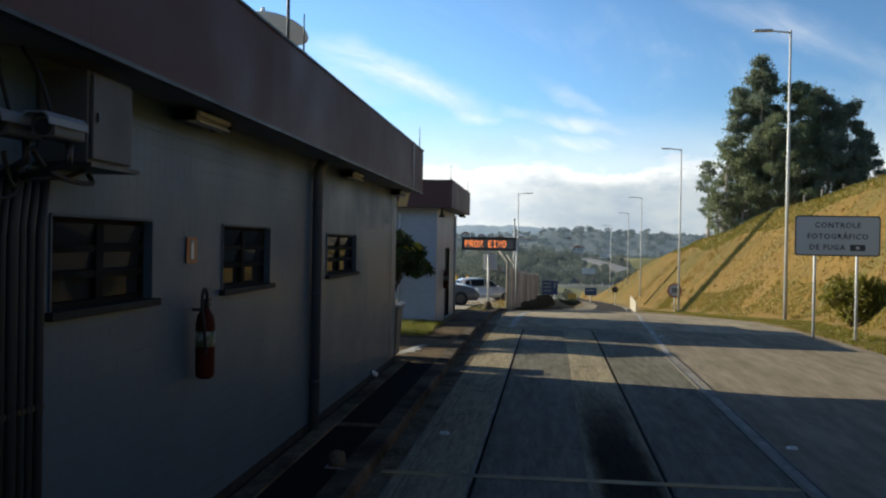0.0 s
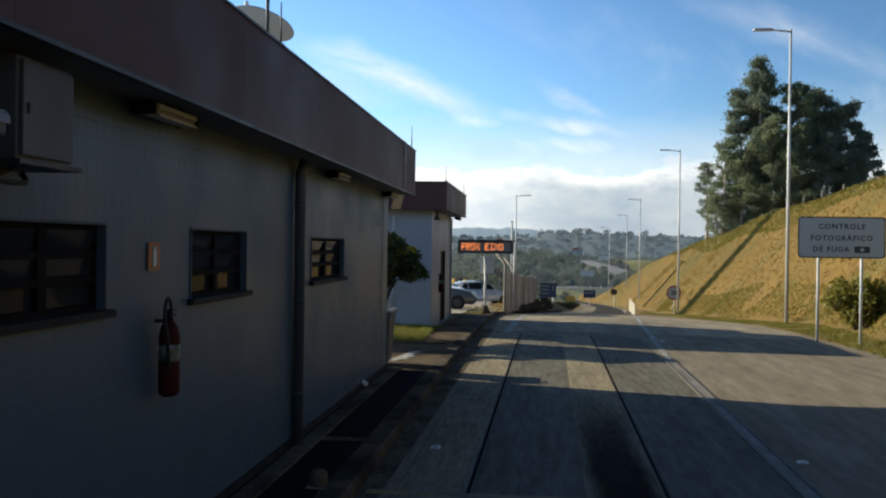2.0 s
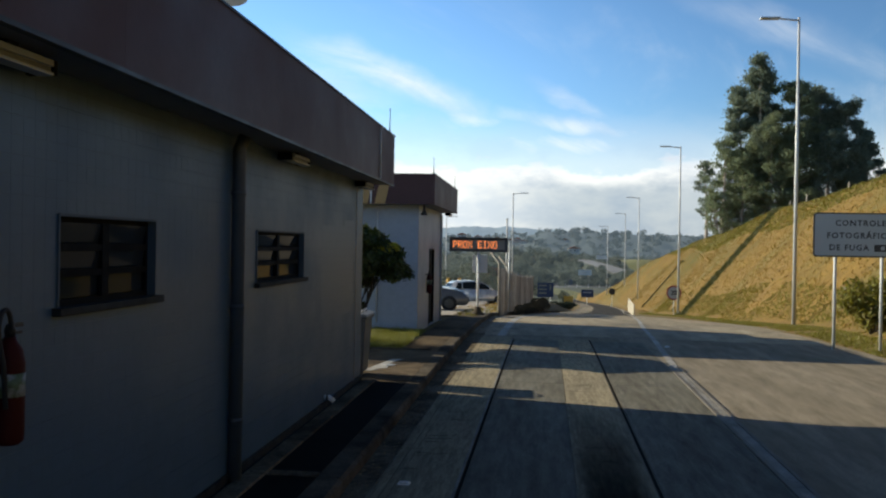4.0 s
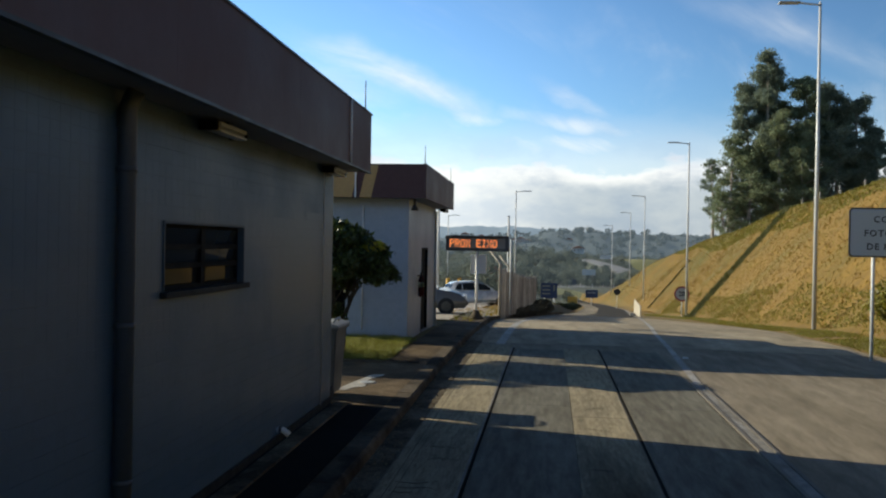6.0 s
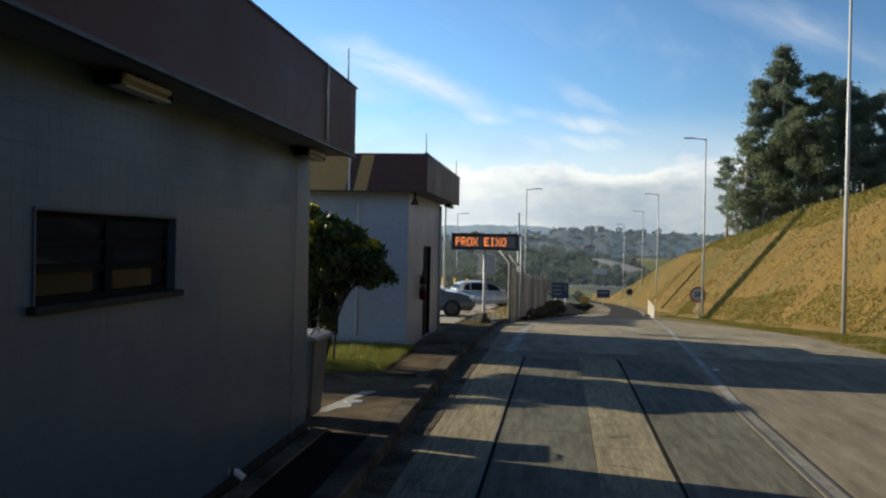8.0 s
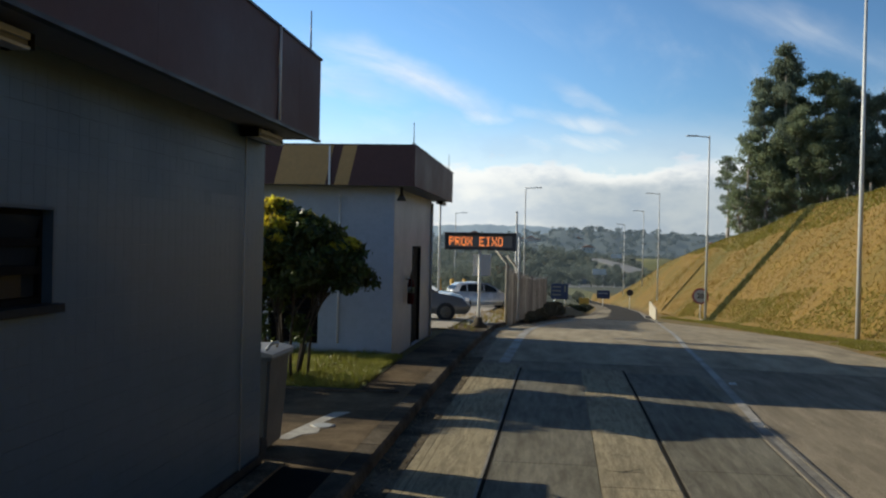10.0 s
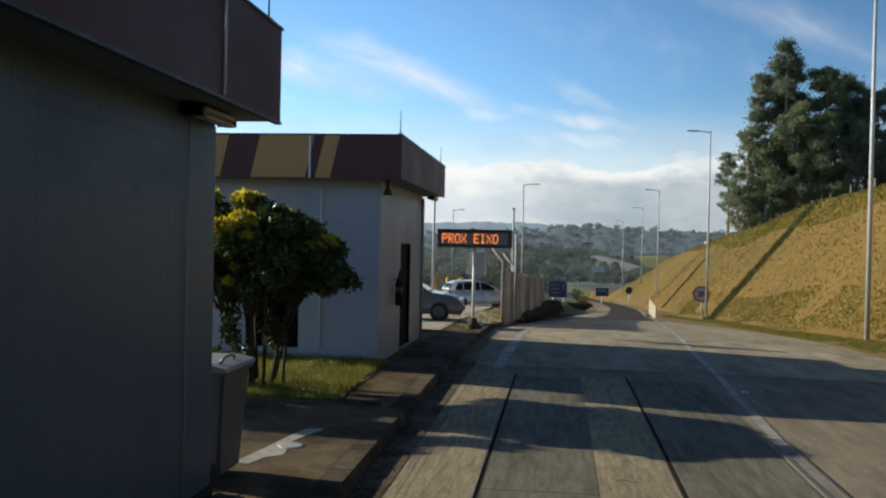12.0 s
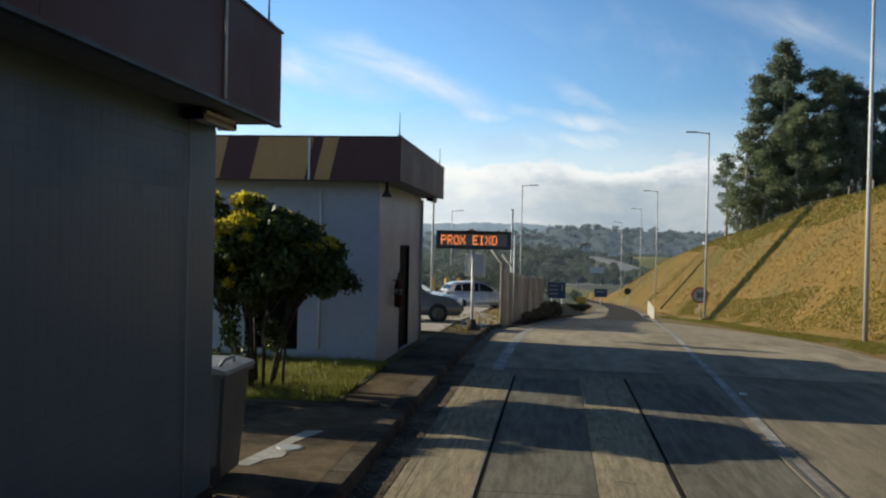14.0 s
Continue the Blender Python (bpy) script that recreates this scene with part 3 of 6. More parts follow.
st_map = st_nt.nodes.new("ShaderNodeMapping")
st_map.inputs["Scale"].default_value = (3.0, 0.5, 1.0)
st_noise = st_nt.nodes.new("ShaderNodeTexNoise")
st_noise.inputs["Scale"].default_value, st_noise.inputs["Detail"].default_value = 2.2, 7
st_nt.links.new(st_co.outputs["Object"], st_map.inputs[0])
st_nt.links.new(st_map.outputs[0], st_noise.inputs["Vector"])
st_edge = st_math("ADD", st_math("ABSOLUTE", st_math("SUBTRACT", st_sep.outputs["X"], 0.96), 0.0), st_math("MULTIPLY", st_math("SUBTRACT", st_noise.outputs["Fac"], 0.5), 0.25))
st_cover = st_math("MULTIPLY", st_ramp(st_edge, 0.42, 0.16), st_ramp(st_sep.outputs["Y"], 16.5, 9.0))
st_clear = st_nt.nodes.new("ShaderNodeBsdfTransparent")
st_mix = st_nt.nodes.new("ShaderNodeMixShader")
st_nt.links.new(st_math("MULTIPLY", st_cover, 0.92), st_mix.inputs[0])
st_nt.links.new(st_clear.outputs[0], st_mix.inputs[1])
st_nt.links.new(st_nt.nodes["Principled BSDF"].outputs[0], st_mix.inputs[2])
st_nt.links.new(st_mix.outputs[0], st_nt.nodes["Material Output"].inputs["Surface"])
ribbon("oil_stain", STAIN, "dark oil soaked into the concrete track", lane(0.69), lane(1.41), 0.0, 17.0, 1.0, road_z, 0.0145, 2, category="stain")

# kerb stones, pavement
walkway = empty("pavement", "stained cement pavement beside the office buildings", "pavement", kind="structure")
ribbon("paving", M_TAR, "asphalt walk beside the office, darkened as in deep shade", lambda y: -2.66, lambda y: lerp_table(LEFT_EDGE, y) - 0.26, -24, 16.9, 1.0, lambda x, y: walk_z(y), 0.0, 2, parent=walkway)
ribbon("paving", M_WALK, "", lambda y: -2.60, lambda y: lerp_table(LEFT_EDGE, y) - 0.26, 16.9, 36, 1.0, verge_z, 0.0, 4, parent=walkway)
ribbon("paving", M_WALK, "", lambda y: -9.0, lambda y: -2.60, 17.0, 21.3, 1.0, lambda x, y: walk_z(y), 0.0, 3, parent=walkway)
ribbon("paving", M_CONC, "", lambda y: -9.0, lambda y: -2.60, 33.0, 66, 1.0, lambda x, y: walk_z(y), -0.005, 3, parent=walkway)
ribbon("paving", M_CONC, "", lambda y: -2.60, lambda y: lerp_table(LEFT_EDGE, y) - 0.26, 36, 47, 1.0, verge_z, -0.005, 5, parent=walkway)
kerb = empty("kerb", "worn concrete kerb of separate stones", "kerb", kind="structure")
y = -24.0
while y < 67:
    e = y + 0.98
    bm = bmesh.new()
    rows = []
    for yy in (y, e):
        x = lerp_table(LEFT_EDGE, yy)
        h = verge_z(x - 0.26, yy) + 0.006
        rows.append([bm.verts.new(p) for p in ((x + 0.03, yy, road_z(x, yy) - 0.1), (x, yy, h - 0.03), (x - 0.03, yy, h), (x - 0.25, yy, h), (x - 0.26, yy, h - 0.15))])
    for q in range(4):
        bm.faces.new((rows[0][q], rows[0][q + 1], rows[1][q + 1], rows[1][q]))
    bm.faces.new(rows[0])
    bm.faces.new(rows[1][::-1])
    part("kerb_stone", bm, M_KERB, kerb)
    y += 1.0
ribbon("gutter", M_GUTTER, "dirty cracked gutter along the kerb", lambda y: lerp_table(LEFT_EDGE, y), lambda y: lane(-1.29)(y), -24, 27, 1.0, road_z, 0.005, 1, category="gutter")

# office building beside the scale
W1X, F1X, F1Y, W1Y = -2.66, -2.217, 17.34, 17.0
B1_LEFT, B1_BACK = -6.1, -16.0
office = empty("office_building", "single-storey weigh station office, tiled wall in shaded colours, maroon parapet", "building", kind="", at=(-4.4, 0, 0.1))
WIN = [(5.02, 6.32, 1.95, 2.50), (7.70, 9.05, 1.94, 2.50), (11.45, 13.28, 1.93, 2.47)]


def wall_with_holes(bm, x0, x1, y0, y1, z0, z1, holes):
    """One connected wall, cut into cells along the edges of its openings."""
    ys = sorted({y0, y1, *(h[0] for h in holes), *(h[1] for h in holes)})
    zs = sorted({z0, z1, *(h[2] for h in holes), *(h[3] for h in holes)})
    grid = {}

    def at(i, j, x):
        if (i, j, x) not in grid:
            grid[i, j, x] = bm.verts.new((x, ys[i], zs[j]))
        return grid[i, j, x]

    def full(i, j):
        if not (0 <= i < len(ys) - 1 and 0 <= j < len(zs) - 1):
            return False
        c, d = (ys[i] + ys[i + 1]) / 2, (zs[j] + zs[j + 1]) / 2
        return not any(h[0] < c < h[1] and h[2] < d < h[3] for h in holes)

    for i in range(len(ys) - 1):
        for j in range(len(zs) - 1):
            if not full(i, j):
                continue
            for x in (x0, x1):
                bm.faces.new((at(i, j, x), at(i + 1, j, x), at(i + 1, j + 1, x), at(i, j + 1, x)))
            for di, dj, p, q in ((-1, 0, (i, j), (i, j + 1)), (1, 0, (i + 1, j), (i + 1, j + 1)), (0, -1, (i, j), (i + 1, j)), (0, 1, (i, j + 1), (i + 1, j + 1))):
                if not full(i + di, j + dj):
                    bm.faces.new((at(*p, x0), at(*p, x1), at(*q, x1), at(*q, x0)))


bm = bmesh.new()
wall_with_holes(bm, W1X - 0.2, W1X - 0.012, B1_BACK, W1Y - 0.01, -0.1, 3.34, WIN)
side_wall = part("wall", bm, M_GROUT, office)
bm = bmesh.new()
box(bm, B1_LEFT, W1X - 0.2, W1Y - 0.21, W1Y - 0.01, -0.1, 3.34)
part("wall", bm, M_PAINT, office)
bm = bmesh.new()
box(bm, B1_LEFT, W1X - 0.2, B1_BACK, B1_BACK + 0.2, -0.1, 3.34)
box(bm, B1_LEFT, B1_LEFT + 0.2, B1_BACK + 0.2, W1Y - 0.21, -0.1, 3.34)
part("wall", bm, M_PAINT, office)
one_box("floor_slab", M_CONC, office, (B1_LEFT + 0.2, W1X - 0.2, B1_BACK + 0.2, W1Y - 0.21, 0.05, 0.15))
one_box("soffit", M_SOFFIT, office, (B1_LEFT - 0.4, F1X - 0.03, B1_BACK - 0.3, F1Y - 0.03, 3.34, 3.42))
one_box("roof_slab", M_CONC, office, (B1_LEFT - 0.3, F1X - 0.1, B1_BACK - 0.2, F1Y - 0.1, 3.75, 3.85))
# parapet of tall sheet panels with thin joints
yy = B1_BACK - 0.4
while yy < F1Y - 0.05:
    e = min(yy + 3.0, F1Y)
    one_box("parapet_panel", M_MAROON, office, (F1X - 0.04, F1X, yy + 0.001, e - 0.001, 3.33, 4.13))
    yy = e
xx = F1X - 0.045
while xx > B1_LEFT - 0.4:
    one_box("parapet_panel", M_MAROON, office, (xx - 2.9, xx - 0.006, F1Y - 0.04, F1Y, 3.33, 4.13), 0.004)
    xx -= 2.9
one_box("parapet_cap", M_DARK, office, (F1X - 0.07, F1X + 0.015, B1_BACK - 0.4, F1Y + 0.015, 4.13, 4.15))
one_box("parapet_cap", M_DARK, office, (B1_LEFT - 0.4, F1X - 0.07, F1Y - 0.06, F1Y + 0.015, 4.13, 4.15))
one_box("parapet_trim", M_DARK, office, (F1X - 0.045, F1X + 0.01, B1_BACK - 0.4, F1Y + 0.008, 3.305, 3.33))
one_tube("conduit", M_GREY, office, [(W1X + 0.010, 16.39, 0.2), (W1X + 0.012, 16.39, 3.33)], 0.007, 6, "thin grey conduit")
one_tube("conduit", M_WHITE, office, [(F1X + 0.014, 15.95, 3.34), (F1X + 0.014, 15.95, 4.14)], 0.012, 6, "thin pale conduit")
one_box("plinth", M_SILL, office, (W1X - 0.015, W1X + 0.015, B1_BACK, W1Y, 0.0, 0.20))


def window(y0, y1, z0, z1, panes):
    """A window in the road-side wall: frame, mullions, bars, glass and a sill."""
    w = empty("window", "dark steel-framed window with tilted glass louvres and a stone sill", "window", kind="structure", at=(W1X, y0, z0))
    xo, xi = W1X - 0.03, W1X - 0.11
    # near-black sheet stands in for the unlit room behind the panes
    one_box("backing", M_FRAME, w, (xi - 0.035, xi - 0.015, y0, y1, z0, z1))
    third = (z1 - z0 - 0.08) / 3
    for k in range(panes):
        a0, a1 = y0 + (y1 - y0) * k / panes + 0.03, y0 + (y1 - y0) * (k + 1) / panes - 0.03
        for r in range(3):
            lean = (0.0, 0.022, 0.034)[r]
            za, zb = z0 + 0.045 + third * r, z0 + 0.035 + third * (r + 1)
            bm = bmesh.new()
            prism(bm, [(xi + 0.016, za), (xi + 0.020, za), (xi + 0.020 + lean, zb), (xi + 0.016 + lean, zb)], "y", a0, a1)
            part("pane", bm, M_GLASS, w)
    bm = bmesh.new()
    for a, b, c, d in ((y0, y1, z0, z0 + 0.04), (y0, y1, z1 - 0.04, z1), (y0, y0 + 0.04, z0 + 0.04, z1 - 0.04), (y1 - 0.04, y1, z0 + 0.04, z1 - 0.04)):
        box(bm, xi - 0.01, xi + 0.05, a, b, c, d)
    part("frame", bm, M_FRAME, w)
    for k in range(1, panes):
        c = y0 + (y1 - y0) * k / panes
        one_box("mullion", M_FRAME, w, (xi + 0.03, xi + 0.062, c - 0.045, c + 0.045, z0 + 0.04, z1 - 0.04))
    for k in (1, 2):
        c = z0 + 0.04 + third * k
        one_box("bar", M_FRAME, w, (xi + 0.03, xi + 0.058, y0 + 0.04, y1 - 0.04, c - 0.022, c + 0.022))
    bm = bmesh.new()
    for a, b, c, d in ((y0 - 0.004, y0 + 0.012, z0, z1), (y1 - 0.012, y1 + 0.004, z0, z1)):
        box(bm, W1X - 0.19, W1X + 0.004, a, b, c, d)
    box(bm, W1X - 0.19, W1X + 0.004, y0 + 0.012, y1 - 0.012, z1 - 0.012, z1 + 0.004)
    part("reveal", bm, M_REVEAL, w, "painted reveal in the wall's shaded blue")
    one_box("sill", M_SILL, w, (W1X - 0.19, W1X + 0.05, y0 - 0.05, y1 + 0.05, z0 - 0.045, z0 + 0.004), 0.006, "dark stone sill")
    return w


for win, panes in zip(WIN, (2, 2, 2)):
    window(*win, panes)

# rooms behind the windows
bm = bmesh.new()
box(bm, B1_LEFT + 0.3, W1X - 0.25, -3.0, -2.9, 0.15, 3.3)
part("partition", bm, M_PAINT, office)
bm = bmesh.new()
box(bm, -4.6, -4.5, -2.9, 16.5, 0.15, 3.3)
part("partition", bm, M_PAINT, office)

# down pipe on the wall
pipe = empty("down_pipe", "dark painted rainwater pipe on the tiled wall", "pipe", at=(W1X + 0.06, 10.70, 0.15))
one_tube("pipe", M_PIPE, pipe, [(W1X + 0.06, 10.70, 0.14), (W1X + 0.06, 10.70, 3.2), (W1X + 0.12, 10.70, 3.33)], 0.062, 14)
for z in (0.7, 1.75, 2.8):
    bm = bmesh.new()
    lathe(bm, [(0.068, -0.02), (0.068, 0.02)], (W1X + 0.06, 10.70, z), 14)
    box(bm, W1X + 0.003, W1X + 0.05, 10.66, 10.74, z - 0.02, z + 0.02)
    part("clamp", bm, M_PIPE, pipe)


M_BOX = mat("cabinet_paint", (0.070, 0.076, 0.080), 0.55, vary=0.1, scale=2, fine=40, bump=0.02)


LEN = 0.34
M_DIFF = mat("dusty_diffuser", (0.48, 0.51, 0.53), 0.5, vary=0.1, scale=4, fine=40, bump=0.02)


def eave_light(x, y, z=3.335):
    """A tube light under the eaves: end caps, pale casing in two strips with a dark slit between."""
    li = empty("eave_light", "pale box-shaped tube light under the eaves, switched off", "light fixture", "lights under the eaves", at=(x, y, z))
    one_box("casing", M_LID, li, (x - 0.09, x + 0.05, y - LEN, y + LEN, z - 0.09, z - 0.025), 0.006)
    one_box("diffuser", M_DIFF, li, (x + 0.052, x + 0.075, y - LEN + 0.02, y + LEN - 0.02, z - 0.062, z - 0.028), 0.004, "pale diffuser strip")
    one_box("diffuser", M_DIFF, li, (x - 0.02, x + 0.075, y - LEN + 0.02, y + LEN - 0.02, z - 0.112, z - 0.094), 0.004, "pale diffuser strip")
    for e in (-1, 1):
        one_box("end_cap", M_FRAME, li, (x - 0.10, x + 0.06, y + e * (LEN + 0.022) - 0.02, y + e * (LEN + 0.022) + 0.02, z - 0.10, z - 0.02), 0.004)
    one_box("bracket", M_DARK, li, (x - 0.04, x + 0.04, y - 0.05, y + 0.05, z - 0.03, z + 0.005))
    return li


for yl in (6.93, 12.36):
    eave_light(-2.52, yl)
eave_light(-2.55, 16.62)

M_TAG = mat("faded_tag", (0.10, 0.14, 0.07), 0.6, vary=0.3, scale=12, fine=40, bump=0, tint=(0.30, 0.31, 0.30), tint_at=(0.47, 0.56))
# fire extinguisher and its sign


def extinguisher(x, y, z, face="x"):
    ex = empty("fire_extinguisher", "red fire extinguisher with black hose hung on the wall", "fire extinguisher", "fire extinguishers", at=(x, y, z))
    bm = bmesh.new()
    lathe(bm, [(0.050, 0.0), (0.072, 0.02), (0.075, 0.05), (0.075, 0.42), (0.062, 0.49), (0.033, 0.535), (0.028, 0.555)], (x, y, z), 20)
    part("cylinder", bm, M_RED, ex)
    bm = bmesh.new()
    lathe(bm, [(0.0762, 0.25), (0.0762, 0.37)], (x, y, z), 20)
    part("label", bm, M_TAG, ex, "faded green and white label")
    bm = bmesh.new()
    lathe(bm, [(0.025, 0.555), (0.03, 0.59), (0.018, 0.62)], (x, y, z), 12)
    box(bm, x - 0.012, x + 0.012, y - 0.02, y + 0.10, z + 0.60, z + 0.62)
    box(bm, x - 0.012, x + 0.012, y - 0.02, y + 0.09, z + 0.565, z + 0.58)
    part("valve", bm, M_DARK, ex)
    pts = []
    for k in range(13):
        a = math.pi * 1.15 * k / 12
        pts.append((x + 0.02, y - 0.02 - 0.055 + 0.055 * math.cos(a), z + 0.59 + 0.11 * math.sin(a)))
    pts += [(x + 0.03, y - 0.10, z + 0.42), (x + 0.04, y - 0.095, z + 0.2)]
    one_tube("hose", M_RUBBER, ex, pts, 0.013, 8)
    one_box("wall_hook", M_DARK, ex, (x - 0.108, x - 0.02, y - 0.012, y + 0.012, z + 0.52, z + 0.545))
    return ex


extinguisher(W1X + 0.11, 7.05, 1.29)
fs = empty("extinguisher_sign", "small orange wall plate with a pale extinguisher symbol", "sign", at=(W1X, 7.02, 2.2))
one_box("plate", M_ORANGE, fs, (W1X + 0.003, W1X + 0.009, 6.915, 7.105, 2.185, 2.385))
one_box("symbol_panel", M_LABEL, fs, (W1X + 0.010, W1X + 0.012, 6.965, 7.055, 2.205, 2.365))
bm = bmesh.new()
prism(bm, [(6.985, 2.215), (7.035, 2.215), (7.035, 2.315), (7.02, 2.335), (7.02, 2.35), (7.0, 2.35), (7.0, 2.335), (6.985, 2.315)], "x", W1X + 0.0125, W1X + 0.014)
part("symbol", bm, M_WHITE, fs)

# second building
B2 = dict(x=-2.87, y0=25.55, y1=31.05, fx=-2.397, fy0=24.98, fy1=31.6, left=-7.0)
shed = empty("equipment_building", "small white-painted service building with maroon parapet and ochre stripes", "building", at=(-6, 28, 0.1))
DOOR = (27.95, 29.2, 0.02, 2.22)
bm = bmesh.new()
wall_with_holes(bm, B2["x"] - 0.18, B2["x"], B2["y0"], B2["y1"], -0.5, 3.37, [DOOR])
shed_side = part("wall", bm, M_PAINT, shed)
bm = bmesh.new()
LX0, LX1 = -5.35, -4.35
wall_with_holes(bm, -B2["y0"] - 0.18, -B2["y0"] - 0.002, B2["left"], B2["x"] - 0.18, -0.3, 3.37, [(LX0, LX1, 0.28, 1.28)])
bm.transform(Matrix(((0, 1, 0, 0), (-1, 0, 0, 0), (0, 0, 1, 0), (0, 0, 0, 1))))
shed_front = part("wall", bm, M_PAINT, shed)
bm = bmesh.new()
box(bm, B2["left"], B2["x"] - 0.18, B2["y1"] - 0.18, B2["y1"] - 0.002, -0.6, 3.37)
box(bm, B2["left"], B2["left"] + 0.18, B2["y0"] + 0.18, B2["y1"] - 0.18, -0.6, 3.37)
part("wall", bm, M_PAINT, shed)
one_box("soffit", M_SOFFIT, shed, (B2["left"] - 0.4, B2["fx"] - 0.03, B2["fy0"] + 0.03, B2["fy1"] - 0.03, 3.37, 3.43))
one_box("roof_slab", M_CONC, shed, (B2["left"] - 0.3, B2["fx"] - 0.1, B2["fy0"] + 0.1, B2["fy1"] - 0.1, 3.75, 3.85))
one_box("parapet_panel", M_MAROON, shed, (B2["fx"] - 0.04, B2["fx"], B2["fy0"], 28.1, 3.36, 4.115), 0.004)
one_box("parapet_panel", M_MAROON, shed, (B2["fx"] - 0.04, B2["fx"], 28.11, B2["fy1"], 3.36, 4.115), 0.004)
one_box("parapet_panel", M_MAROON, shed, (-4.02, B2["fx"] - 0.042, B2["fy0"] + 0.001, B2["fy0"] + 0.04, 3.36, 4.115), 0.003)
one_box("parapet_panel", M_MAROON, shed, (B2["left"] - 0.4, -4.03, B2["fy0"] + 0.001, B2["fy0"] + 0.04, 3.36, 4.115), 0.003)
one_box("parapet_cap", M_DARK, shed, (B2["fx"] - 0.06, B2["fx"] + 0.015, B2["fy0"] - 0.015, B2["fy1"], 4.115, 4.14))
one_box("parapet_cap", M_DARK, shed, (B2["left"] - 0.4, B2["fx"] - 0.06, B2["fy0"] - 0.015, B2["fy0"] + 0.06, 4.115, 4.14))
for a, b in ((-5.11, -4.12), (-3.94, -3.67), (-6.6, -5.68)):
    bm = bmesh.new()
    prism(bm, [(a, 3.365), (b, 3.365), (b + 0.17, 4.11), (a + 0.17, 4.11)], "y", B2["fy0"] - 0.004, B2["fy0"] - 0.001)
    part("stripe", bm, M_YELLOW, shed, "ochre slanted stripe")
one_box("conduit", M_WHITE, shed, (-4.045, -4.015, B2["fy0"] - 0.03, B2["fy0"] - 0.005, 3.36, 4.1))
one_tube("conduit", M_WHITE, shed, [(-3.95, B2["y0"] - 0.02, 0.3), (-3.95, B2["y0"] - 0.02, 3.2)], 0.018, 8)
# unseen block and slab added behind it to lengthen its shadow on the road
one_box("rear_wing", M_PAINT, shed, (B2["left"], -4.75, B2["y1"] + 0.01, 33.6, -0.6, 4.2))
one_box("rear_roof", M_CONC, shed, (B2["left"] - 0.1, -4.6, B2["fy1"] + 0.02, 33.8, 4.2, 4.45))
# its door
d2 = empty("door_1", "closed dark painted steel door", "door", kind="structure", at=(B2["x"], DOOR[0], DOOR[2]))
bm = bmesh.new()
for a, b, c, d in ((DOOR[0], DOOR[0] + 0.05, DOOR[2], DOOR[3]), (DOOR[1] - 0.05, DOOR[1], DOOR[2], DOOR[3]), (DOOR[0] + 0.05, DOOR[1] - 0.05, DOOR[3] - 0.05, DOOR[3])):
    box(bm, B2["x"] - 0.12, B2["x"] + 0.012, a, b, c, d)
part("door_frame", bm, M_FRAME, d2)
one_box("door_leaf", M_FRAME, d2, (B2["x"] - 0.09, B2["x"] - 0.05, DOOR[0] + 0.05, DOOR[1] - 0.05, DOOR[2], DOOR[3] - 0.05))
for za, zb in ((0.22, 1.0), (1.2, 2.05)):
    one_box("door_panel", M_FRAME, d2, (B2["x"] - 0.05, B2["x"] - 0.04, DOOR[0] + 0.2, DOOR[1] - 0.2, za, zb), 0.004)
one_box("door_handle", M_GALV, d2, (B2["x"] - 0.05, B2["x"] + 0.03, DOOR[0] + 0.09, DOOR[0] + 0.12, 1.0, 1.14), 0.004, "steel handle")
# dark low opening behind the bush
lv = empty("window_2", "dark low louvred opening in the white wall", "window", kind="structure", at=(LX0, B2["y0"], 0.3))
# near-black sheet stands in for the shade inside the opening
one_box("backing", M_FRAME, lv, (LX0, LX1, B2["y0"] + 0.14, B2["y0"] + 0.17, 0.28, 1.28))
for k in range(9):
    z = 0.33 + k * 0.105
    bm = bmesh.new()
    prism(bm, [(B2["y0"] + 0.02, z), (B2["y0"] + 0.10, z + 0.05), (B2["y0"] + 0.10, z + 0.062), (B2["y0"] + 0.02, z + 0.012)], "x", LX0, LX1)
    part("slat", bm, M_FRAME, lv)
extinguisher(B2["x"] + 0.11, 27.15, 0.99)
# bracket lamp at the corner
bl = empty("wall_lamp", "dark downward wall lamp under the parapet", "lamp", at=(-2.72, 25.45, 3.1))
bm = bmesh.new()
lathe(bm, [(0.10, 0.0), (0.055, 0.09), (0.03, 0.13), (0.028, 0.27)], (-2.72, 25.45, 3.10), 14)
part("shade", bm, M_DARK, bl)
p2 = empty("down_pipe", "grey rainwater pipe at the rear corner", "pipe", at=(B2["x"] + 0.05, 30.95, 0))
one_tube("pipe", M_GREY, p2, [(B2["x"] + 0.04, 30.9, -0.15), (B2["x"] + 0.04, 30.9, 3.3)], 0.032, 12)
eave_light(-2.60, 31.0, 3.37)


def rod(x, y, z, h, name="lightning_rod"):
    r = empty(name, "thin lightning rod on the parapet", "lightning rod", "lightning rods", at=(x, y, z))
    one_tube("rod", M_DARK, r, [(x, y, z), (x, y, z + h)], [0.010, 0.006], 6)
    one_box("foot", M_GALV, r, (x - 0.03, x + 0.03, y - 0.03, y + 0.03, z, z + 0.03))


rod(-2.26, 17.1, 4.15, 0.42)
rod(-2.44, 25.05, 4.14, 0.42)
rod(-2.44, 31.0, 4.14, 0.42)
rod(-2.26, 8.72, 4.15, 0.40)
rod(-2.26, 3.0, 4.15, 0.42)

# street lamps


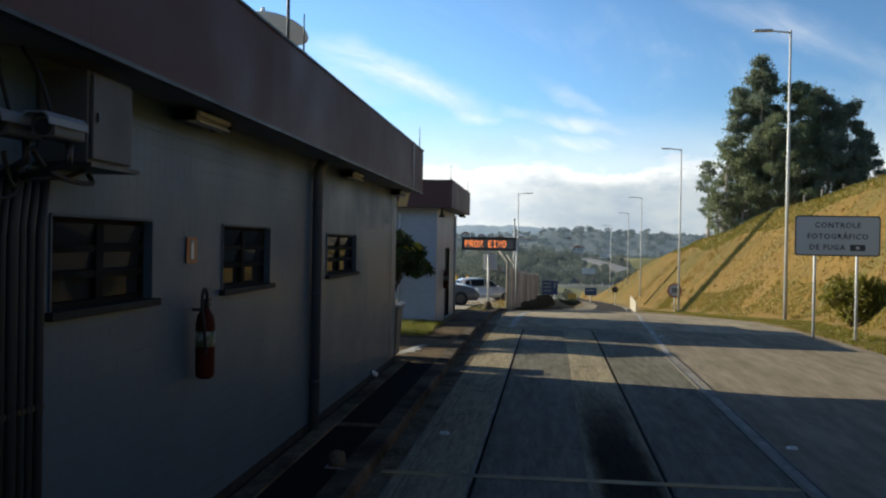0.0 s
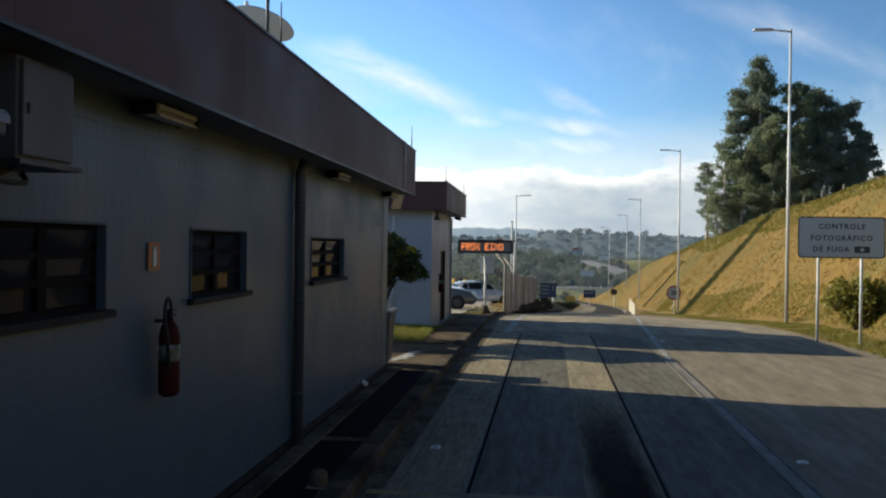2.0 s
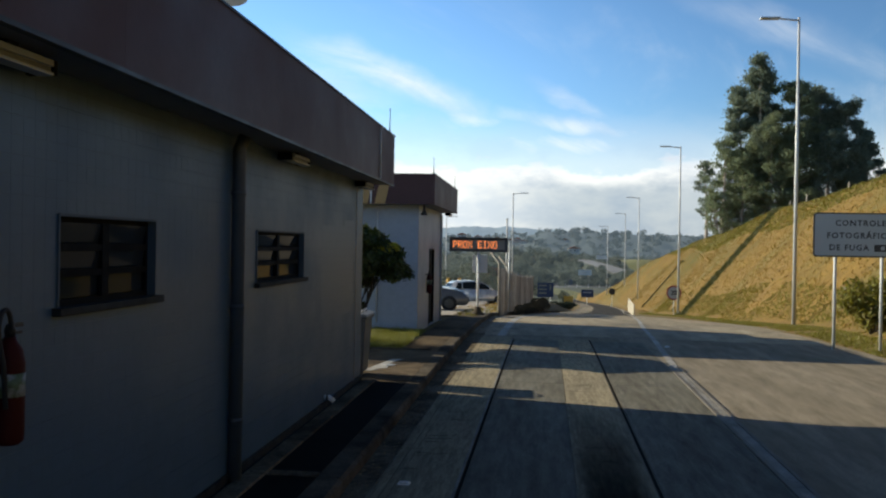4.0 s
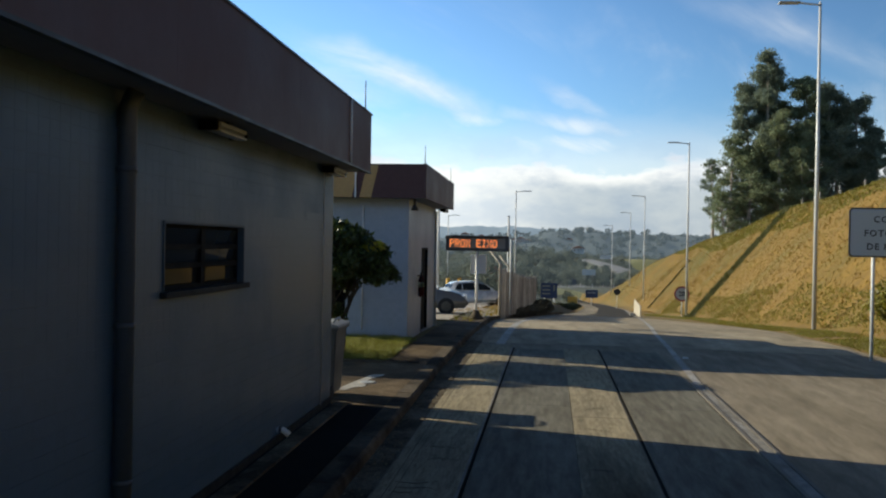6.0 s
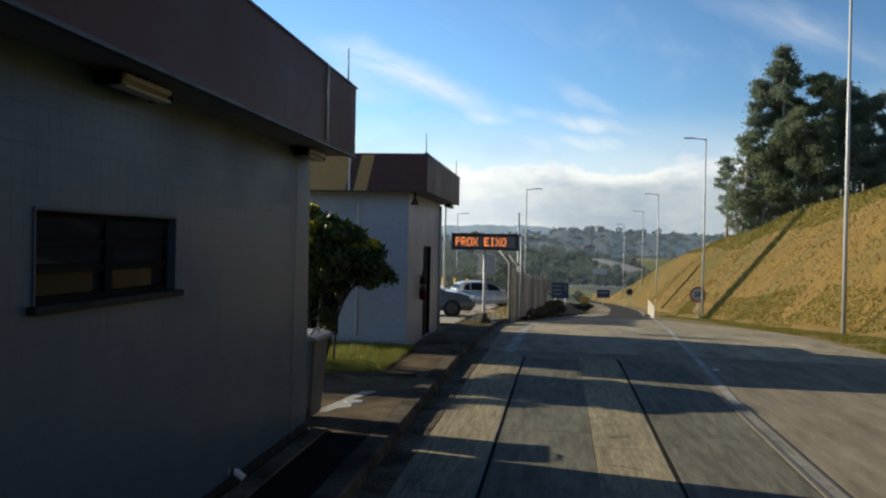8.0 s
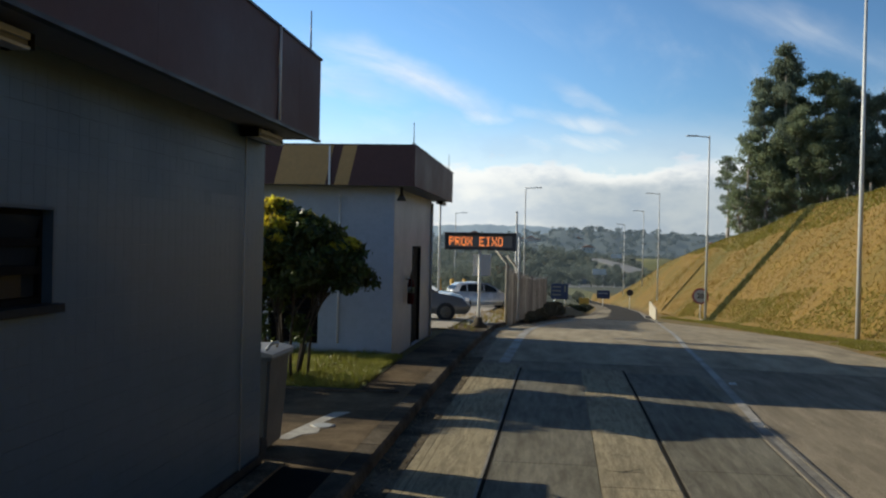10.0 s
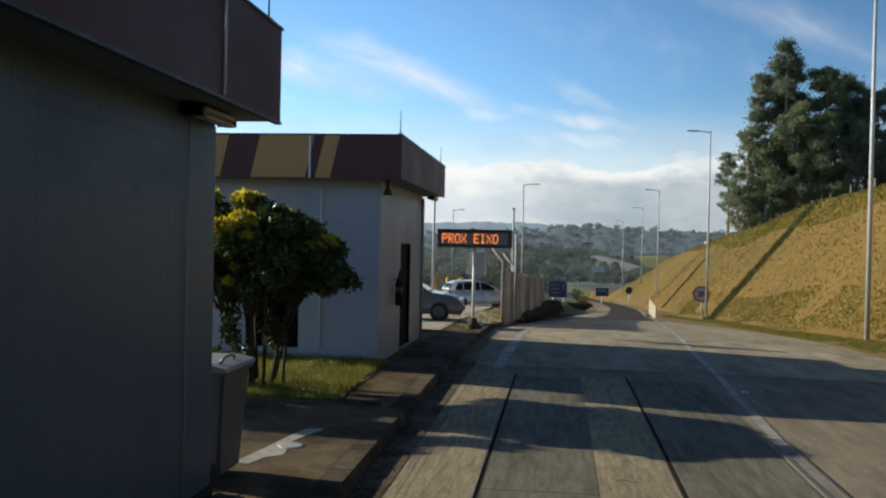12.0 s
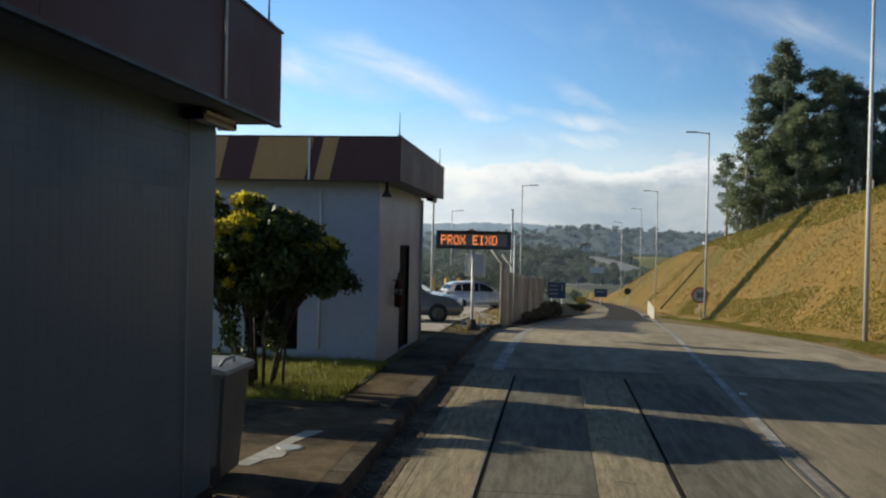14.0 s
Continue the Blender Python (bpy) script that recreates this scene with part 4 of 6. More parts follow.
def street_lamp(x, y, z, h=13.0, arm=-1.6, label="tall galvanised street lamp with a flat LED head"):
    s = empty("street_lamp", label, "street lamp", "street lamps", at=(x, y, z))
    one_tube("pole", M_GALV, s, [(x, y, z), (x, y, z + h * 0.5), (x, y, z + h)], [0.088, 0.072, 0.05], 14)
    one_tube("arm", M_GALV, s, [(x, y, z + h - 0.12), (x + arm * 0.35, y, z + h - 0.06), (x + arm * 0.55, y, z + h - 0.02)], 0.04, 8)
    bm = bmesh.new()
    a, b = sorted((x + arm * 0.5, x + arm))
    box(bm, a, b, y - 0.16, y + 0.16, z + h - 0.06, z + h + 0.02, 0.02)
    part("head", bm, M_GREY, s, "flat grey lamp head")
    one_box("footing", M_CONC, s, (x - 0.35, x + 0.25, y - 0.3, y + 0.3, z - 0.5, z + 0.18), 0.02, "square concrete footing")
    return s


for x, y, z, h in ((11.07, 41.4, -1.05, 13.2), (11.41, 73.6, -3.0, 13.33), (12.99, 114.4, -4.9, 13.48), (14.33, 144, -4.6, 12.27), (12.9, 160, -8.0, 14.0)):
    street_lamp(x, y, z, h)
for x, y, z, h in ((-2.2, 98.0, -4.6, 12.6), (-12.75, 132.0, -6.5, 13)):
    street_lamp(x, y, z, h, 1.6)

# road sign
M_SIGN = mat("sign_grey", (0.41, 0.435, 0.425), 0.5, vary=0.06, scale=2, fine=30, bump=0)
M_INK = mat("sign_ink", (0.035, 0.035, 0.037), 0.5, vary=0.1, scale=4, fine=30, bump=0)


def text(body, size, x, y, z, material, parent, depth=0.002, spread=1.0, bold=0.0):
    cu = bpy.data.curves.new("lettering", "FONT")
    cu.body, cu.size, cu.extrude, cu.align_x, cu.align_y, cu.space_character = body, size, depth, "CENTER", "CENTER", spread
    cu.resolution_u = 2
    cu.offset = bold
    tmp = bpy.data.objects.new("lettering", cu)
    scene.collection.objects.link(tmp)
    dg = bpy.context.evaluated_depsgraph_get()
    me = bpy.data.meshes.new_from_object(tmp.evaluated_get(dg))
    bpy.data.objects.remove(tmp)
    bpy.data.curves.remove(cu)
    me.transform(pose(x, y, z, 90, 0, 0))
    me.materials.clear()
    me.materials.append(material)
    ob = new("lettering", me)
    ob.parent = parent
    ob.matrix_parent_inverse = Matrix.Translation(-parent.location)
    return ob


SY = 25.5
sg = empty("road_sign", "grey sign on two posts announcing photographic escape control", "road sign", at=(7.9, SY, 0))
X0, X1, Z0, Z1 = 7.00, 9.24, 2.20, 3.30


def rounded(x0, x1, z0, z1, r, n=5):
    out = []
    for cx, cz, a0 in ((x1 - r, z1 - r, 0), (x0 + r, z1 - r, 90), (x0 + r, z0 + r, 180), (x1 - r, z0 + r, 270)):
        for k in range(n + 1):
            a = radians(a0 + 90 * k / n)
            out.append((cx + r * math.cos(a), cz + r * math.sin(a)))
    return out


bm = bmesh.new()
prism(bm, rounded(X0, X1, Z0, Z1, 0.09), "y", SY, SY + 0.02)
part("border", bm, M_INK, sg, "black border")
bm = bmesh.new()
prism(bm, rounded(X0 + 0.035, X1 - 0.035, Z0 + 0.035, Z1 - 0.035, 0.07), "y", SY - 0.003, SY - 0.0005)
part("panel", bm, M_SIGN, sg, "grey panel")
cx, hh = (X0 + X1) / 2, Z1 - Z0
text("CONTROLE", 0.20, cx, SY - 0.006, Z1 - hh * 0.24, M_INK, sg, spread=1.2, bold=0.005)
text("FOTOGRÁFICO", 0.20, cx, SY - 0.006, Z1 - hh * 0.52, M_INK, sg, spread=1.2, bold=0.005)
text("DE FUGA", 0.20, cx - 0.27, SY - 0.006, Z1 - hh * 0.79, M_INK, sg, spread=1.2, bold=0.005)
bm = bmesh.new()
prism(bm, rounded(cx + 0.33, cx + 0.73, Z1 - hh * 0.87, Z1 - hh * 0.71, 0.03), "y", SY - 0.007, SY - 0.0035)
part("camera_symbol", bm, M_INK, sg)
bm = bmesh.new()
lathe(bm, [(0.05, -0.009), (0.05, -0.0071)], (cx + 0.53, SY, Z1 - hh * 0.79), 16, "y")
part("lens_symbol", bm, M_SIGN, sg)
for px in (7.55, 8.66):
    one_tube("post", M_GALV, sg, [(px, SY + 0.06, -0.5), (px, SY + 0.06, Z1 - 0.1)], 0.04, 12)

M_RINGR = mat("sign_red", (0.30, 0.07, 0.07), 0.5, vary=0.1, scale=4, fine=30, bump=0)
# round speed sign
rs = empty("speed_sign", "round speed limit sign with a red ring on one post", "road sign", at=(11.45, 76.0, -3.1))
bm = bmesh.new()
lathe(bm, [(0.60, 0.0), (0.60, 0.02)], (11.45, 76.0, -1.28), 32, "y")
part("ring", bm, M_RINGR, rs, "dull red ring")
bm = bmesh.new()
lathe(bm, [(0.47, -0.006), (0.47, -0.001)], (11.45, 76.0, -1.28), 32, "y")
part("panel", bm, M_SIGN, rs)
text("20", 0.5, 11.45, 75.99, -1.28, M_INK, rs, bold=0.02)
one_tube("post", M_GALV, rs, [(11.45, 76.06, -3.9), (11.45, 76.06, -0.8)], 0.045, 10)

# variable message sign
VY = 34.7
M_VMSF = mat("vms_frame", (0.085, 0.085, 0.09), 0.55, vary=0.15, scale=3, fine=40, bump=0.02)
M_VMSP = mat("vms_face", (0.28, 0.265, 0.24), 0.35, vary=0.12, scale=3, fine=60, bump=0.02)
M_LED = glow_mat("led_orange", (1.0, 0.27, 0.07), 1.1)
vm = empty("message_sign", "electronic message sign with glowing orange letters on a white post", "message sign", at=(-1.859, VY, -0.1))
one_box("cabinet", M_VMSF, vm, (-2.943, -0.819, VY, VY + 0.22, 2.104, 2.624), 0.015)
one_box("display", M_VMSP, vm, (-2.823, -0.938, VY - 0.008, VY - 0.001, 2.198, 2.539))
one_box("hood", M_VMSF, vm, (-2.943, -0.819, VY - 0.14, VY - 0.001, 2.603, 2.624))
part_z = 2.369
# dot-matrix letters, five dots wide and seven high
GLYPH = {"P": "11110 10001 10001 11110 10000 10000 10000", "R": "11110 10001 10001 11110 10100 10010 10001", "O": "01110 10001 10001 10001 10001 10001 01110", "X": "10001 10001 01010 00100 01010 10001 10001", "E": "11111 10000 10000 11110 10000 10000 11111", "I": "01110 00100 00100 00100 00100 00100 01110"}
PITCH, RISE_ = 0.0300, 0.0375
for i, ch in enumerate("PROX EIXO"):
    if ch == " ":
        continue
    bm = bmesh.new()
    for r, row in enumerate(GLYPH[ch].split()):
        for q, on_ in enumerate(row):
            if on_ == "1":
                x0, z0 = -2.80 + (i * 6 + q) * PITCH, part_z + (2.9 - r) * RISE_
                box(bm, x0, x0 + PITCH * 0.86, VY - 0.014, VY - 0.0085, z0 - RISE_ * 0.45, z0 + RISE_ * 0.45)
    part("lettering", bm, M_LED, vm)
one_tube("post", M_WHITE, vm, [(-1.885, VY + 0.1, -0.4), (-1.885, VY + 0.1, 2.104)], 0.045, 12, "white painted post")
bm = bmesh.new()
lathe(bm, [(0.25, -0.1), (0.25, 0.02), (0.14, 0.08), (0.10, 0.25)], (-1.885, VY + 0.1, -0.13), 14)
part("footing", bm, M_KERB, vm, "dirty concrete footing")
one_box("control_box", M_WHITE, vm, (-2.098, -1.569, VY + 0.16, VY + 0.36, 1.345, 1.985), 0.01, "grey control cabinet")


# foliage
def leaves(name, material, clumps, count, size, parent=None, label="", seed=1, droop=0.0, kind="", flat=0.0, shell=0.55, stray=0.0):
    """A crown of many small four-cornered leaves, scattered through clumps of (centre, radii)."""
    rng = np.random.default_rng(seed)
    cs = np.array([c for c, _ in clumps], float)
    rs = np.array([r for _, r in clumps], float)
    vol = rs.prod(1) ** (2 / 3)
    pick = rng.choice(len(clumps), count, p=vol / vol.sum())
    d = rng.normal(size=(count, 3))
    d /= np.linalg.norm(d, axis=1)[:, None]
    rad = shell + (1 - shell) * rng.random(count) ** 0.7
    rad[rng.random(count) < 0.12] *= 1.18
    rad = np.where(rng.random(count) < stray, rad * (1.0 + 0.75 * rng.random(count)), rad)
    at = cs[pick] + d * rad[:, None] * rs[pick]
    u = rng.normal(size=(count, 3))
    u[:, 2] -= droop
    u /= np.linalg.norm(u, axis=1)[:, None]
    w = rng.normal(size=(count, 3))
    w[:, 2] += flat
    v = np.cross(u, w)
    v /= np.linalg.norm(v, axis=1)[:, None] + 1e-9
    s = size * (0.6 + 0.8 * rng.random(count))[:, None]
    fold = np.cross(u, v) * s * 0.16
    quad = np.stack([at - u * s, at + v * s * 0.42 + fold, at + u * s, at - v * s * 0.42 + fold], 1).reshape(-1, 3)
    me = bpy.data.meshes.new(name)
    me.from_pydata(quad.tolist(), [], np.arange(4 * count).reshape(-1, 4).tolist())
    me.materials.append(material)
    ob = new(name, me)
    if parent is not None:
        ob.parent = parent
        ob.matrix_parent_inverse = Matrix.Translation(-parent.location)
    return tagged(ob, label, kind=kind)


L_EUC = leaf_mat("eucalyptus_leaf", (0.215, 0.260, 0.190), 0.25, 0.5)
L_EUC2 = leaf_mat("eucalyptus_leaf_pale", (0.235, 0.275, 0.160), 0.25, 0.5)
L_BUSH = leaf_mat("bush_leaf", (0.060, 0.084, 0.017), 0.45, 0.28)
L_GOLD = leaf_mat("golden_leaf", (0.58, 0.48, 0.04), 0.35, 0.5)
L_DRY = leaf_mat("dry_grass_blade", (0.228, 0.134, 0.013), 0.25, 0.4)
L_GREEN = leaf_mat("green_grass_blade", (0.200, 0.180, 0.024), 0.35, 0.4)
L_LAWN = leaf_mat("lawn_blade", (0.225, 0.225, 0.036), 0.4, 0.35)
L_DARK = leaf_mat("shrub_leaf", (0.030, 0.045, 0.020), 0.4, 0.2)
# woodland leaf colours are paled and greyed to stand in for haze
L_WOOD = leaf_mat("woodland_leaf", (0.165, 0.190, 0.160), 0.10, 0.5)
L_WOOD2 = leaf_mat("hazed_far_woodland_leaf", (0.105, 0.128, 0.120), 0.08, 0.5)
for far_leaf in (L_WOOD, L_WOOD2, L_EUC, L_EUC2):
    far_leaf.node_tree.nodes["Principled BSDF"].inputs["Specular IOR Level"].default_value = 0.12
L_SCRUB = leaf_mat("dry_scrub_leaf", (0.085, 0.075, 0.046), 0.25, 0.2)
L_CHANNEL = leaf_mat("rank_grass_blade", (0.085, 0.090, 0.020), 0.4, 0.3)
L_PINK = leaf_mat("blossom", (0.22, 0.12, 0.11), 0.3, 0.2)
M_BARK = mat("eucalyptus_bark", (0.36, 0.31, 0.26), 0.85, vary=0.25, scale=0.6, fine=6, bump=0.4, tint=(0.14, 0.11, 0.09), tint_at=(0.5, 0.75))
M_TWIG = mat("bush_bark", (0.045, 0.035, 0.026), 0.9, vary=0.25, scale=3, fine=30, bump=0.4)


def eucalyptus(x, y, h, spread, seed, low=0.22, count=5200, material=None, dense=1.0):
    """A slender trunk with rising limbs; each limb forks into twigs that carry small tufts of leaves."""
    rnd = random.Random(seed)
    z = ground_z(x, y) - 0.3
    h += 1.7 - z
    t = empty("eucalyptus_tree", "tall grey-green eucalyptus tree with an uneven open crown", "tree", "trees above the bank", at=(x, y, z))
    lean = rnd.uniform(-0.03, 0.03)
    spine = [Vector((x + lean * h * s + 0.25 * math.sin(5 * s + seed), y + 0.2 * math.cos(4 * s + seed), z + h * s)) for s in (i / 8 for i in range(9))]
    bm = bmesh.new()
    tube(bm, spine, [0.34 * (1 - 0.92 * i / 8) + 0.03 for i in range(9)], 9)
    clumps = [(spine[-1] + Vector((0, 0, -0.4)), (spread * 0.16, spread * 0.16, spread * 0.22))]
    n = int(36 * dense) + 10
    for k in range(n):
        s = low + (0.98 - low) * (k + rnd.random()) / n
        base = spine[min(7, int(s * 8))].lerp(spine[min(8, int(s * 8) + 1)], s * 8 - int(s * 8))
        a = rnd.uniform(0, 2 * math.pi)
        bulge = math.sin(math.pi * min(1, (s - low + 0.12) / (1.12 - low)) ** 0.8)
        out = spread * (0.30 + 0.75 * bulge) * rnd.uniform(0.40, 1.05)
        tip = base + Vector((out * math.cos(a), out * math.sin(a), rnd.uniform(0.25, 0.75) * out))
        mid = base.lerp(tip, 0.5) + Vector((0, 0, -0.14 * out))
        tube(bm, [base, mid, tip], [0.12 * (1.1 - s), 0.08 * (1.1 - s) + 0.01, 0.02], 5)
        for q in range(4):
            b_ = rnd.uniform(0, 2 * math.pi)
            o = spread * rnd.uniform(0.08, 0.30)
            end = mid.lerp(tip, rnd.uniform(0.25, 1.0)) + Vector((o * math.cos(b_), o * math.sin(b_), rnd.uniform(-0.25, 0.6) * o))
            r = spread * rnd.uniform(0.14, 0.30)
            clumps.append((end, (r, r, r * rnd.uniform(0.55, 0.9))))
        r = spread * rnd.uniform(0.20, 0.38)
        clumps.append((tip, (r, r, r * rnd.uniform(0.55, 0.85))))
    part("trunk", bm, M_BARK, t, "pale peeling trunk and limbs")
    leaves("crown", material or L_EUC, clumps, int(count * 4.2), 0.19, t, seed=seed, droop=1.2, shell=0.15, stray=0.45)
    return t


for x, y, h, sp, seed, low, cnt, mt in (
    (35.9, 150, 31.8, 3.7, 11, 0.14, 8500, L_EUC), (33.4, 152, 27.4, 3.4, 12, 0.12, 6500, L_EUC), (39.2, 155, 30.0, 3.9, 13, 0.16, 8000, L_EUC2),
    (42.6, 150, 27.8, 3.9, 14, 0.16, 8000, L_EUC2), (45.6, 153, 26.6, 3.8, 15, 0.14, 7500, L_EUC), (50.2, 152, 24.6, 3.3, 16, 0.10, 7000, L_EUC),
    (30.2, 149, 18.0, 2.7, 17, 0.30, 1500, L_EUC2), (28.4, 153, 15.0, 2.0, 18, 0.42, 700, L_EUC), (37.0, 147, 21.0, 3.6, 19, 0.08, 3200, L_EUC2),
    (46.0, 148, 19.0, 3.4, 20, 0.10, 3200, L_EUC), (41.0, 147, 20.0, 3.6, 21, 0.06, 3200, L_EUC2), (33.0, 148, 17.5, 3.2, 22, 0.08, 2200, L_EUC2), (53.6, 154, 20.0, 3.0, 23, 0.08, 5000, L_EUC), (50.4, 149, 16.0, 3.2, 24, 0.06, 4000, L_EUC), (28.8, 147, 9.0, 2.0, 25, 0.25, 600, L_EUC2), (48.0, 155, 24.0, 3.2, 26, 0.10, 6000, L_EUC)):
    eucalyptus(x, y, h, sp, seed, low + 0.06, cnt, mt)

# golden bush between the buildings
BX, BY = -4.02, 22.35
bush = empty("golden_bush", "round dark green bush with golden leaf tips on thin stems", "bush", at=(BX, BY, 0.12))
rnd = random.Random(5)
bm = bmesh.new()
clumps, gold = [], []
for k in range(14):
    a = 2 * math.pi * k / 14 + rnd.uniform(-0.3, 0.3)
    foot = Vector((BX + rnd.uniform(0.15, 0.42) * math.cos(a), BY + 0.3 * math.sin(a), 0.05))
    mid = Vector((BX + 0.4 * math.cos(a), BY + 0.4 * math.sin(a), 0.85 + rnd.uniform(-0.1, 0.1)))
    tip = Vector((BX + 0.85 * math.cos(a), BY + 0.85 * math.sin(a), 1.85 + rnd.uniform(-0.15, 0.3)))
    tube(bm, [foot, mid, tip], [0.024, 0.018, 0.008], 7)
    for q in range(2):
        e = mid.lerp(tip, 0.4) + Vector((rnd.uniform(-0.5, 0.5), rnd.uniform(-0.5, 0.5), rnd.uniform(0.4, 0.8)))
        tube(bm, [mid.lerp(tip, 0.3), e], [0.016, 0.006], 5)
part("branching", bm, M_TWIG, bush, "thin brown branching stems")
for k in range(165):
    a, r = rnd.uniform(0, 2 * math.pi), 1.22 * math.sqrt(rnd.random())
    top = 2.95 + 0.22 * math.sin(3.1 * a + 5 * r) * r / 1.3 - 0.80 * (r / 1.3) ** 2.2 - 0.10 * math.cos(a) * r
    zc = rnd.uniform((1.62 if math.cos(a) * r > 0.35 else 1.42) + 0.18 * rnd.random(), max(1.85, top - 0.16))
    rr = rnd.uniform(0.16, 0.30)
    c = Vector((BX + r * math.cos(a), BY + r * math.sin(a), zc))
    clumps.append((c, (rr, rr, rr * 0.8)))
    if zc > max(1.9, top - 0.5) - 0.25 * max(0, -math.cos(a) * r) and rnd.random() < (0.9 if c.x < BX + 0.15 else 0.10):
        gold.append((c + Vector((-0.10, 0.0, rr * 0.55)), (rr * 0.8, rr * 0.8, rr * 0.45)))
    elif c.x < BX + 0.2 and rnd.random() < 0.30:
        gold.append((c + Vector((0.0, -rr * 0.7, rr * 0.3)), (rr * 0.4, rr * 0.3, rr * 0.25)))
for k in range(7):
    clumps.append((Vector((BX + 0.75 + 0.085 * k, BY - 0.3 + 0.1 * k, 2.12 - 0.075 * k)), (0.22, 0.22, 0.17)))
for k in range(9):
    clumps.append((Vector((BX + rnd.uniform(-0.75, 0.3), BY + rnd.uniform(-0.6, 0.4), rnd.uniform(0.45, 1.35))), (0.16, 0.16, 0.2)))
leaves("foliage", L_BUSH, clumps, 26000, 0.062, bush, seed=31, shell=0.3)
leaves("golden_growth", L_GOLD, gold, 13000, 0.066, bush, "golden yellow young leaves", seed=32, shell=0.4)



# unseen tree between the buildings, added to throw dappled shade on the pavement
def unseen_tree(x, y, zc, r, rz, n, seed):
    t = empty("unseen_tree", "unseen leafy tree added to cast dappled shade on the pavement", "tree", "yard trees", at=(x, y, 0.05))
    rnd = random.Random(seed)
    bm = bmesh.new()
    tube(bm, [(x, y, 0.0), (x + 0.05, y, zc * 0.5), (x, y, zc + 0.2)], [0.08, 0.06, 0.03], 8)
    cl = []
    for k in range(22):
        a, q = rnd.uniform(0, 6.283), math.sqrt(rnd.random())
        c = Vector((x + r * q * math.cos(a), y + r * q * math.sin(a), zc + rz * rnd.uniform(-1, 1) * (1.1 - 0.6 * q)))
        cl.append((c, (r * 0.26, r * 0.26, r * 0.22)))
        tube(bm, [(x, y, zc * 0.75), c], [0.025, 0.008], 5)
    part("trunk", bm, M_TWIG, t)
    leaves("crown", L_BUSH, cl, n, 0.075, t, seed=seed, shell=0.3)


unseen_tree(-8.8, 22.0, 2.6, 1.0, 0.85, 6500, 61)
# lawn patch round the bush
ribbon("lawn", M_LAWN, "small mown lawn patch beside the pavement", lambda y: -9.0, lambda y: -2.62 + 0.04 * math.sin(y * 3), 21.3, 25.56, 0.5, lambda x, y: walk_z(y), 0.012, 8, category="lawn")
# blades: a tuft is three narrow upright blades


def tufts(name, material, spots, height, label, category="grass", seed=3, blades=4, width=0.012):
    rng = np.random.default_rng(seed)
    vs, fs = [], []
    for x, y, z in spots:
        for _ in range(blades):
            a, h = rng.uniform(0, 6.283), height * rng.uniform(0.5, 1.25)
            lx, ly = rng.normal(0, 0.4 * h, 2)
            bx, by = x + rng.normal(0, 0.35 * height), y + rng.normal(0, 0.35 * height)
            dx, dy = width * math.cos(a), width * math.sin(a)
            i = len(vs)
            vs += [(bx - dx, by - dy, z - 0.02), (bx + dx, by + dy, z - 0.02), (bx + lx, by + ly, z + h)]
            fs.append((i, i + 1, i + 2))
    me = bpy.data.meshes.new(name)
    me.from_pydata(vs, [], fs)
    me.materials.append(material)
    return tagged(new(name, me), label, category, kind="stuff")


rng = random.Random(8)
tufts("lawn_grass", L_LAWN, [(x, y, walk_z(y) + 0.01) for x, y in ((rng.uniform(-6.5, -2.66), rng.uniform(21.35, 25.5)) for _ in range(9000))], 0.07, "short yellow-green lawn grass", seed=4, blades=5, width=0.008)
tufts("lawn_tussocks", L_LAWN, [(x, y, walk_z(y) + 0.01) for x, y in ((rng.uniform(-6.2, -2.68), rng.uniform(21.35, 25.5)) for _ in range(2600)) if noise.noise((x * 1.4, y * 1.4, 5)) > 0.0], 0.13, "uneven longer grass tufts in the lawn", seed=5, blades=5, width=0.009)
rng = random.Random(9)


def bank_spots(n, u0, u1, y0, y1, keep=None):
    out = []
    while len(out) < n:
        y = rng.uniform(y0, y1)
        x = max(lerp_table(RIGHT_EDGE, y) + 0.05, lerp_table(FOOT, y) - 1.6) + rng.uniform(u0, u1)
        if keep is None or noise.noise((x * 0.28, y * 0.28, 7)) > keep:
            out.append((x, y, ground_z(x, y)))
    return out


tufts("bank_grass", L_DRY, bank_spots(46000, 1.3, 11.5, 20, 165), 0.055, "dry yellow-brown grass on the cut bank", seed=10, blades=3, width=0.015)
tufts("bank_tussocks", L_DRY, bank_spots(3500, 1.6, 11.3, 20, 120), 0.15, "coarse dry tussocks on the cut bank", seed=17, blades=4, width=0.022)
tufts("verge_grass", L_GREEN, bank_spots(22000, 0.03, 3.4, 16, 90, -0.45), 0.065, "green grass along the foot of the bank", seed=11, blades=4, width=0.02)
tufts("bank_green_grass", L_GREEN, bank_spots(7000, 2.0, 10.5, 20, 160), 0.07, "green grass in patches on the bank", seed=12, blades=3, width=0.02)
tufts("crest_grass", L_GREEN, bank_spots(17000, 8.2, 11.5, 20, 150), 0.13, "green grass along the crest of the bank", seed=13, blades=3, width=0.035)


tufts("verge_weeds", L_DRY, [(x, y, verge_z(x, y)) for x, y in ((lerp_table(LEFT_EDGE, y) - 0.3 - rng.random() ** 1.5 * 1.6, y) for y in (rng.uniform(39, 62) for _ in range(260)))], 0.13, "dry weeds on the verge beside the kerb", seed=15, blades=4, width=0.012)
